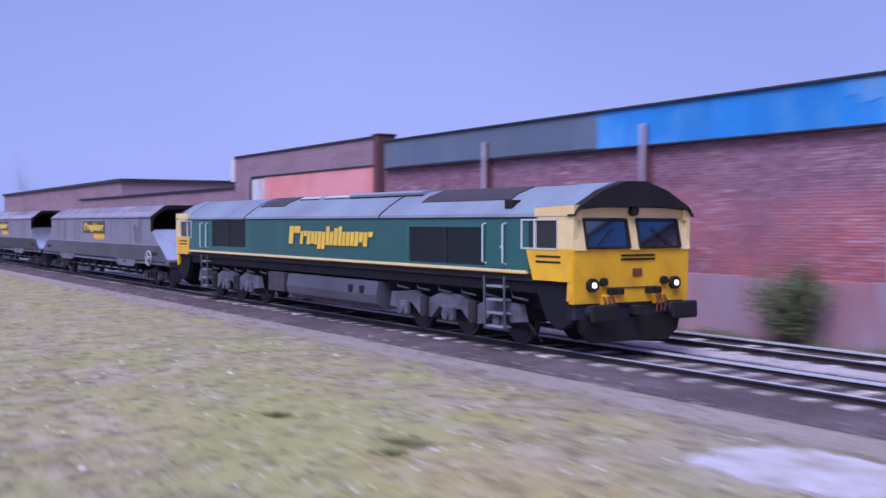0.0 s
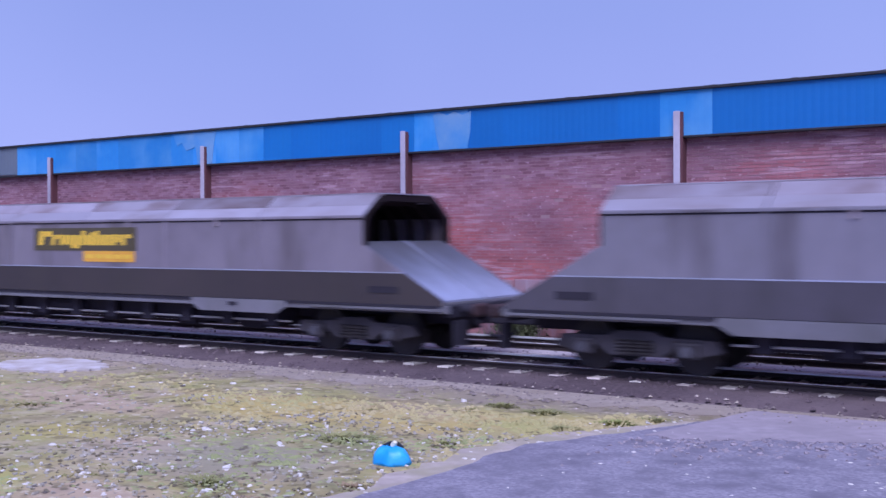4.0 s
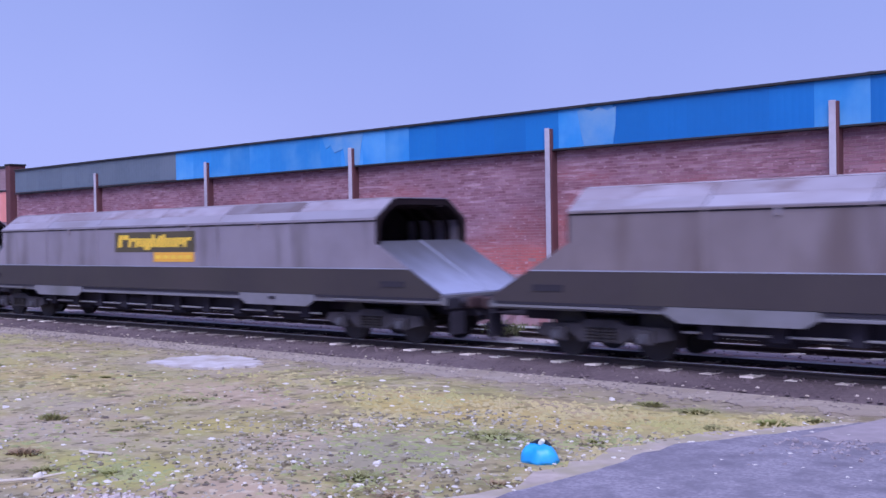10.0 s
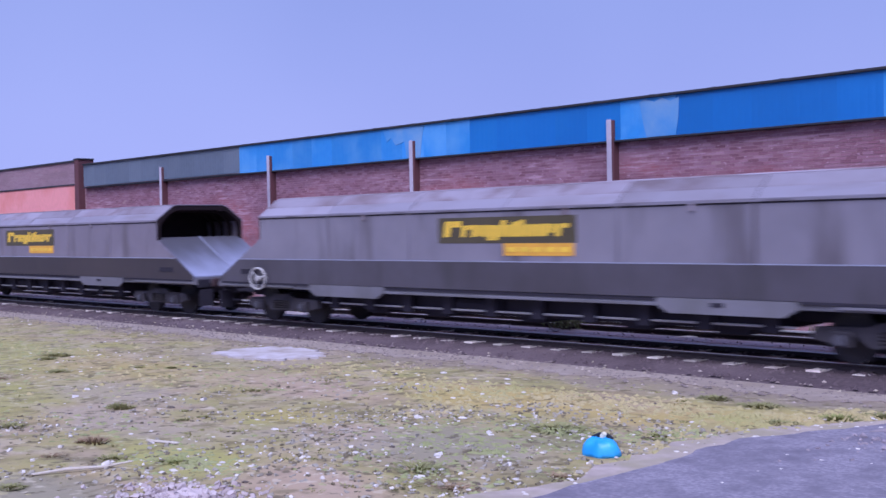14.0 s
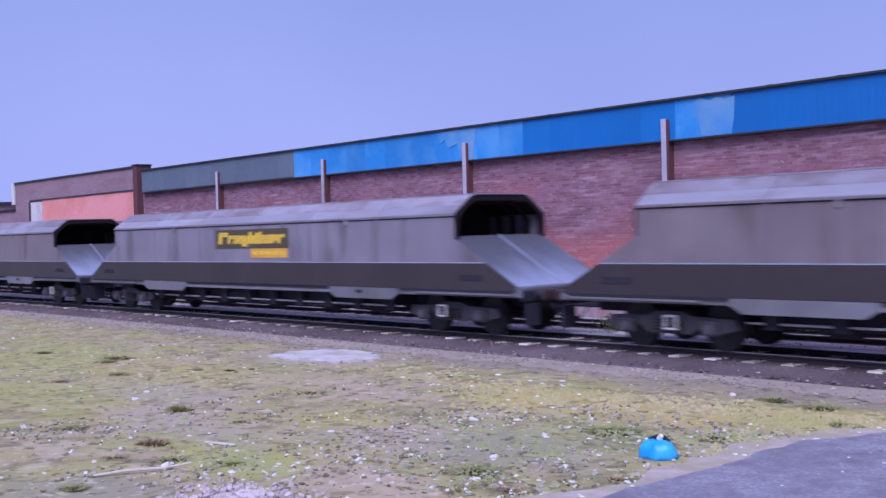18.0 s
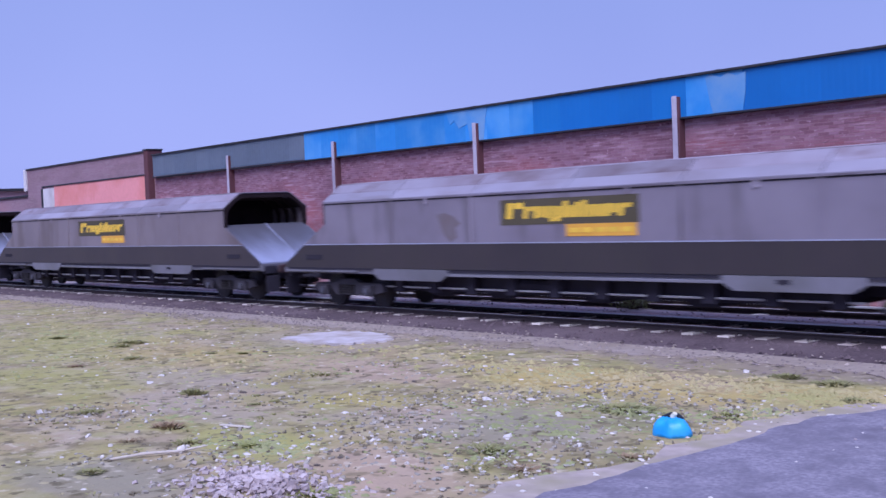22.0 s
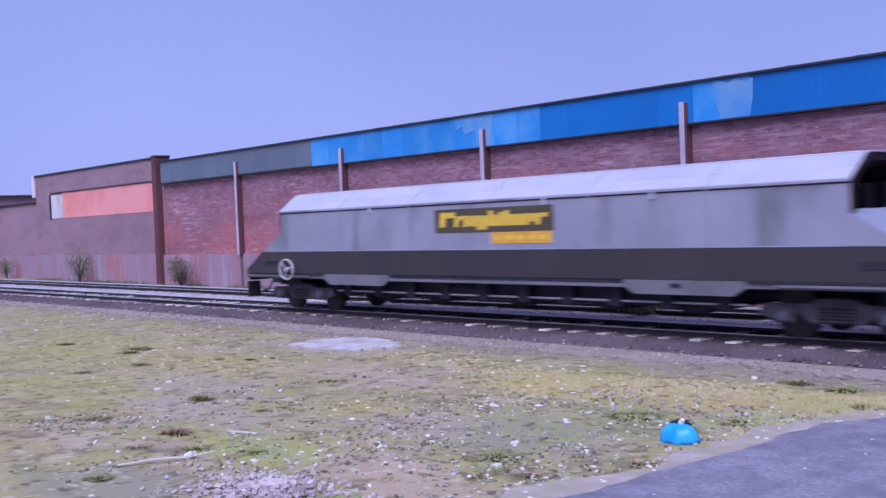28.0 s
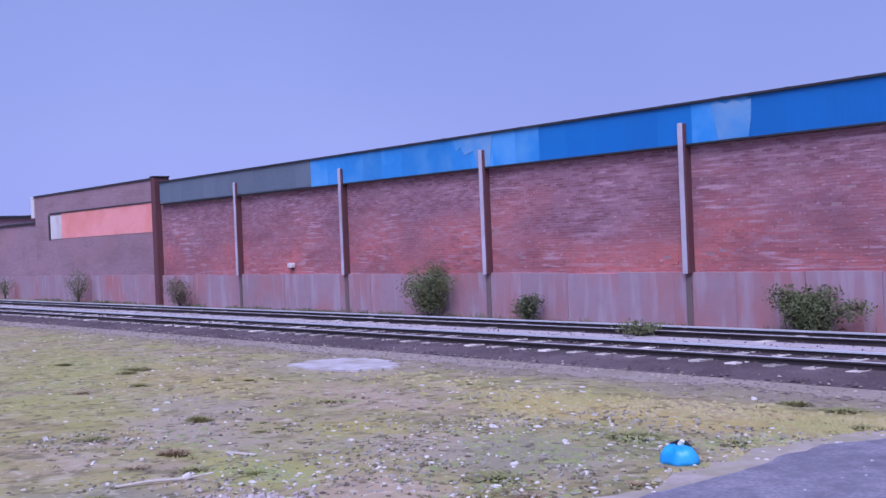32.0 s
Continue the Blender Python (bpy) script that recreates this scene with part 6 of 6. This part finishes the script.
        bm.faces.new([v[i] for i in q])


def build_litter():
    rng = np.random.default_rng(21)
    for name, material, count, label in (("pale_stones", "stone", 300, "pale stones strewn over the waste ground"), ("dark_clods", "dark_stone", 170, "small dark clods of earth on the turf")):
        bm = bmesh.new()
        for _ in range(count):
            while True:
                x, y = rng.uniform(-34, -7), rng.uniform(3.5, 13.6)
                near = noise.noise((x * 0.3 + 9, y * 0.3, 2)) + (0.4 if -12 < x < -7 and y < 10 else -0.1)
                if near > rng.uniform(-0.4, 0.35):
                    break
            pebble(bm, x, y, h_ground(x, y) - 0.008, rng.uniform(0.018, 0.05) * (1.0 if rng.random() < 0.9 else 1.5), rng)
        tagged(part(name, bm, material), label, "stones", kind="stuff")
    bm = bmesh.new()
    for _ in range(260):
        pebble(bm, rng.uniform(-6.2, 3), rng.uniform(4.5, 14), GROUND_Z + 0.018, rng.uniform(0.012, 0.03), rng)
    for _ in range(70):
        y = rng.uniform(5, 13.5)
        pebble(bm, road_edge(y) - 0.15 + 0.3 * rng.normal(), y, GROUND_Z + 0.008, rng.uniform(0.012, 0.035), rng)
    tagged(part("road_chippings", bm, "stone"), "loose pale chippings on the asphalt", "stones", kind="stuff")
    # grit that has strayed from the washed strip on to the asphalt
    bm = bmesh.new()
    for _ in range(900):
        x = rng.uniform(-5.9, 3.5)
        y = min(14.1, 12.1 + 0.5 * (x + 5.9)) - abs(rng.normal()) * 0.7
        chunk(bm, x, y, GROUND_Z + 0.02, rng.uniform(0.01, 0.034), rng)
    tagged(part("strayed_grit", bm, "apron"), "lilac-grey grit strayed over the asphalt", "stones", kind="stuff")
    # crushed stone trodden into the ground, light and dark
    for name, material, count, big, label in (("grey_grit", "grit_stone", 1500, 0.032, "crushed grey stone trodden into the ground"), ("pale_grit", "stone", 420, 0.026, "pale crushed stone trodden into the ground"),
                                              ("dark_grit", "earth_crumb", 1100, 0.028, "dark crumbs of earth and stone")):
        bm = bmesh.new()
        for _ in range(count):
            while True:
                x, y = rng.uniform(-15, -6.8), rng.uniform(4.0, 11.6)
                if noise.noise((x * 0.6, y * 0.6, 21)) + (0.3 if x > -10.5 else -0.1) > rng.uniform(-0.3, 0.5):
                    break
            chunk(bm, x, y, h_ground(x, y) - 0.004, rng.uniform(0.01, big), rng)
        tagged(part(name, bm, material), label, "stones", kind="stuff")
    # the larger stones that stand out, one thing each
    for x, y, s in ((-28.62, 10.12, 0.085), (-14.77, 5.31, 0.075), (-12.54, 5.06, 0.06), (-16.07, 7.51, 0.07), (-14.22, 8.63, 0.075), (-12.35, 5.58, 0.05), (-11.9, 5.06, 0.06), (-10.54, 9.54, 0.06), (-9.05, 9.35, 0.04),
                    (-9.23, 9.94, 0.045), (-8.99, 8.71, 0.04), (-8.78, 8.71, 0.04), (-8.65, 8.12, 0.055), (-8.02, 7.25, 0.05), (-7.64, 8.72, 0.045), (-7.03, 9.51, 0.055), (-7.78, 8.33, 0.03), (-10.08, 8.58, 0.04),
                    (-8.53, 9.47, 0.03), (-8.51, 9.96, 0.035), (-11.91, 11.74, 0.045), (-7.59, 11.31, 0.04), (-9.18, 5.52, 0.07), (-7.05, 9.6, 0.05), (-7.83, 8.36, 0.045), (-9.11, 9.41, 0.045), (-10.58, 9.59, 0.055), (-8.72, 8.2, 0.06), (-7.35, 7.13, 0.04), (-8.04, 7.33, 0.05), (-9.24, 13.43, 0.06)):
        bm = bmesh.new()
        chunk(bm, 0, 0, 0, 0.78 * s, rng)
        ob = tagged(part("stone", bm, "stone"), "pale stone lying on the rough turf", "stone", "pale stones on the turf")
        ob.location = (x, y, h_ground(x, y) - 0.01)
    # tufts of grass and weed, one thing each
    for x, y, r, h, kind in ((-14.57, 7.48, 0.22, 0.15, 0), (-12.34, 5.98, 0.22, 0.12, 1), (-14.23, 5.76, 0.28, 0.09, 0), (-11.32, 5.73, 0.2, 0.08, 0), (-12.0, 5.32, 0.24, 0.06, 1), (-22.08, 9.93, 0.42, 0.12, 0), (-21.6, 9.5, 0.25, 0.1, 0),
                             (-19.23, 8.7, 0.27, 0.08, 0), (-24.49, 9.31, 0.24, 0.11, 0), (-19.18, 7.59, 0.2, 0.07, 1), (-17.86, 10.19, 0.11, 0.07, 0), (-18.46, 9.89, 0.11, 0.06, 0), (-14.52, 9.67, 0.4, 0.07, 0), (-13.68, 7.99, 0.11, 0.05, 0),
                             (-12.96, 7.87, 0.1, 0.06, 0), (-12.97, 7.55, 0.09, 0.05, 0), (-10.52, 6.08, 0.25, 0.06, 2), (-10.8, 4.36, 0.15, 0.05, 0), (-8.77, 10.14, 0.42, 0.09, 0), (-8.34, 7.56, 0.3, 0.08, 0), (-7.5, 7.25, 0.22, 0.06, 1),
                             (-7.98, 6.93, 0.25, 0.06, 0), (-7.12, 8.32, 0.24, 0.06, 1), (-8.52, 13.33, 0.22, 0.12, 0), (-7.73, 13.23, 0.3, 0.09, 0), (-7.63, 10.66, 0.32, 0.07, 2), (-8.27, 5.35, 0.24, 0.1, 2), (-7.0, 7.5, 0.16, 0.04, 0), (-6.85, 12.2, 0.2, 0.1, 0), (-6.5, 12.95, 0.26, 0.12, 2), (-6.15, 13.45, 0.22, 0.1, 0)):
        verts, faces = [], []
        r, h = r * 0.8, h * 0.6
        for _ in range(int(110 + 600 * r)):
            a, d = rng.uniform(0, 6.3), r * rng.random() ** 0.7
            hh, q, b = h * rng.uniform(0.55, 1.1) * (1.1 - 0.55 * d / r), rng.uniform(0.008, 0.018), rng.uniform(0, 6.3)
            px, py, k = d * math.cos(a) * 1.25, d * math.sin(a) * 0.8, len(verts)
            lean = 0.5 * d + rng.uniform(0, 0.05)
            mx, my = px + 0.4 * lean * math.cos(a), py + 0.4 * lean * math.sin(a)
            verts += [(px - q * math.cos(b), py - q * math.sin(b), 0), (px + q * math.cos(b), py + q * math.sin(b), 0), (mx + 0.7 * q * math.cos(b), my + 0.7 * q * math.sin(b), hh * 0.65),
                      (mx - 0.7 * q * math.cos(b), my - 0.7 * q * math.sin(b), hh * 0.65), (px + lean * math.cos(a), py + lean * math.sin(a), hh)]
            faces += [(k, k + 1, k + 2, k + 3), (k + 3, k + 2, k + 4)]
        label = ("low dark olive grass tuft on the turf", "withered red-brown weed tuft on the turf", "fresh mossy green tuft on the grit")[kind]
        ob = tagged(new("grass_tuft", mesh_from("grass_tuft", verts, faces, ("dark_tuft", "brown_tuft", "moss_tuft")[kind])), label, "grass tuft", "tufts on the waste ground")
        ob.location = (x, y, h_ground(x, y) - 0.01)
    # pale slab flush with the ground
    pts = []
    for k in range(72):
        a = 2 * math.pi * k / 72
        rr = 0.95 + 0.2 * noise.noise((math.cos(a) * 2, math.sin(a) * 2, 5)) + 0.25 * noise.noise((math.cos(a) * 5, math.sin(a) * 5, 2))
        pts.append((-18.4 + 1.35 * math.cos(a) * rr, 12.75 + 0.95 * math.sin(a) * rr))
    tagged(part("concrete_slab", prismed(pts, "z", GROUND_Z - 0.06, GROUND_Z + 0.03), "slab"), "pale concrete slab flush with the rough ground", "slab")
    # blue bag with a dark knot
    bag = tagged(new("blue_bag"), "bright blue plastic bag slumped on the turf beside the asphalt", "bag")
    bag.location = (-7.43, 9.4, h_ground(-7.43, 9.4) - 0.01)
    bm = bmesh.new()
    rows = []
    for i in range(9):
        f = i / 8
        z, r = 0.185 * math.sin(f * 1.5), 0.225 * math.cos(f * 1.45) ** 0.6
        rows.append([bm.verts.new((r * math.cos(a) * (1 + 0.09 * math.sin(3 * a + 4 * f)), r * 0.8 * math.sin(a) * (1 + 0.07 * math.sin(5 * a)), z + 0.012 * math.sin(7 * a + 6 * f))) for a in (2 * math.pi * k / 24 for k in range(24))])
    for a, b in zip(rows, rows[1:]):
        for k in range(24):
            bm.faces.new((a[k], a[(k + 1) % 24], b[(k + 1) % 24], b[k]))
    bm.faces.new(rows[0][::-1])
    bm.faces.new(rows[-1])
    sack = part("sack", bm, "bag", bag)
    for p in sack.data.polygons:
        p.use_smooth = True
    bm = bmesh.new()
    tube(bm, [(-0.2, 0.02, 0.1), (-0.15, 0.06, 0.16), (-0.06, 0.07, 0.2), (0.04, 0.07, 0.205), (0.11, 0.06, 0.175)], [0.02, 0.03, 0.032, 0.028, 0.018], 8)
    part("knot", bm, "black_plastic", bag, "dark tied top")
    part("torn_flap", tube(bmesh.new(), [(0.0, 0.04, 0.19), (0.03, 0.03, 0.235)], [0.04, 0.025], 7), "decal_white", bag, "white torn flap")
    lath = tagged(new("lath"), "short bleached wooden lath on the turf", "stick")
    lath.location = (-11.6, 6.48, h_ground(-11.6, 6.48))
    part("shaft", boxed(-0.24, 0.24, -0.025, 0.025, 0.0, 0.02, bevel=0.005), "wood", lath)
    lath.rotation_euler.z = radians(18)
    # bleached stick
    stick = tagged(new("stick"), "bleached broken stick lying on the grit", "stick")
    stick.location = (-10.92, 5.18, h_ground(-10.92, 5.18))
    part("shaft", tube(bmesh.new(), [(-0.16, -0.49, 0.03), (-0.06, -0.15, 0.045), (0.05, 0.2, 0.03), (0.16, 0.48, 0.06)], [0.014, 0.018, 0.016, 0.009], 7), "wood", stick)
    part("knot", tube(bmesh.new(), [(0.02, 0.22, 0.02), (0.06, 0.27, 0.07)], [0.05, 0.03], 7), "stone", stick)
    # heap of broken rubble
    heap = tagged(new("rubble_heap"), "low heap of pale broken rubble", "rubble", kind="stuff")
    heap.location = (-8.85, 5.2, GROUND_Z - 0.01)
    bm = bmesh.new()
    for _ in range(760):
        a, d = rng.uniform(0, 6.3), abs(rng.normal()) * 0.48
        chunk(bm, d * math.cos(a) * 1.3, d * math.sin(a) * 0.75, max(0, 0.09 - 0.1 * d) * rng.random(), rng.uniform(0.012, 0.042), rng)
    part("broken_stones", bm, "rubble", heap)


# ---- movement ----
PITCH = 20.957
# seconds and the place of the first wagon's decal along the track
DECAL = [(0.0, -60.35), (0.5, -51.6), (1.0, -44.36), (2.0, -29.99), (3.0, -15.84), (4.0, -1.89), (6.0, 25.45), (8.0, 52.18), (10.0, 78.45), (12.0, 104.43), (14.0, 130.27), (16.0, 156.14),
         (18.0, 182.15), (20.0, 208.4), (22.0, 234.97), (24.0, 261.87), (26.0, 289.08), (28.0, 316.5), (30.0, 343.99), (32.0, 371.31)]


def train_at(t):
    for (a, x), (b, y) in zip(DECAL, DECAL[1:]):
        if t <= b:
            return x + (y - x) * (t - a) / (b - a)
    return DECAL[-1][1]


def roll_wheels(thing, offset):
    """Turns the wheelsets of a vehicle while it is near, step by step."""
    times = [k / FPS for k in range(0, 32 * FPS + 1) if -52 < train_at(k / FPS) + offset < 8]
    if not times:
        return
    for ob in thing.children_recursive:
        if "spin" in ob:
            r, x = ob.location.z, ob.location.x
            rows = [(t, pose(x, 0, r, 0, math.degrees((train_at(t) - train_at(times[0])) / r), 0)) for t in times]
            if times[0] > 0:
                rows.insert(0, (0.0, rows[0][1]))
            if times[-1] < 32:
                rows.append((32.0, rows[-1][1]))
            walk(ob, rows)


def motions():
    for thing, offset in TRAIN:
        walk(thing, [(t, on_track(x + offset)) for t, x in DECAL])
        roll_wheels(thing, offset)


build_ground()
build_wall()
build_bushes()
wall_foot_weeds()
loco = build_loco()
TRAIN = [(loco, 34.21)]
wagon = build_wagon()
TRAIN.append((wagon, 1.72))
for i in range(1, 17):
    TRAIN.append((copy_thing(wagon, pose(0, 0, 0)), 1.72 - PITCH * i))
repaint(TRAIN[17][0], {"hopper_grey": "hopper_pale", "slope_grey": "slope_pale", "hopper_top_grey": "slope_pale", "dusty_shaded_chute_steel": "chute"})
for i in (0, 7):
    repaint(TRAIN[i + 1][0], {"hopper_grey": "hopper_worn", "hopper_lower_grey": "band_worn", "dusty_shaded_chute_steel": "chute"})
for i in (3, 4, 9, 11, 13):
    repaint(TRAIN[i + 1][0], {"hopper_grey": "hopper_brown"})
for i, x in ((0, 8.1), (7, -8.05), (16, -7.72)):
    handwheel(TRAIN[i + 1][0], x)
for i, x in ((2, 7.45), (3, 7.45), (9, -7.45), (10, 7.45), (11, 7.45), (14, -7.45)):
    bogie_plate(TRAIN[i + 1][0], x)
for k in range(5):
    pts = [(-0.1 + 0.3 * k + 0.24 * math.cos(a + k), -1.415, 1.5 - 0.03 * k + 0.17 * math.sin(a * (1 + k % 2) + 2 * k)) for a in (0.5 * j for j in range(13))]
    part("paint_scribble", tube(bmesh.new(), pts, 0.018, 5), "scribble", TRAIN[3][0], "faded pink painted scribble")
for i, x, w0, z0, z1, kind in ((2, 5.2, 0.3, 1.6, 2.52, "rust_stain"), (0, 6.2, 0.35, 1.6, 2.3, "rust_stain"), (12, -3.4, 0.4, 1.6, 2.2, "rust_stain")):
    pts = [(x - w0, z1), (x - w0 * 0.3, z1 + 0.04), (x + w0 * 0.4, z1 - 0.05), (x + w0 * 0.9, z1 - 0.2), (x + w0 * 0.5, (z0 + z1) / 2), (x + w0 * 0.6, z0 + 0.1), (x + w0 * 0.1, z0), (x - w0 * 0.4, z0 + 0.15), (x - w0 * 0.6, (z0 + z1) / 2)]
    part("rust_run", prismed(pts, "y", -1.4045, -1.4), kind, TRAIN[i + 1][0], "stain run down the wagon side")
build_track()
build_bricks()
scatter_turf()
scatter_clumps()
build_litter()
motions()
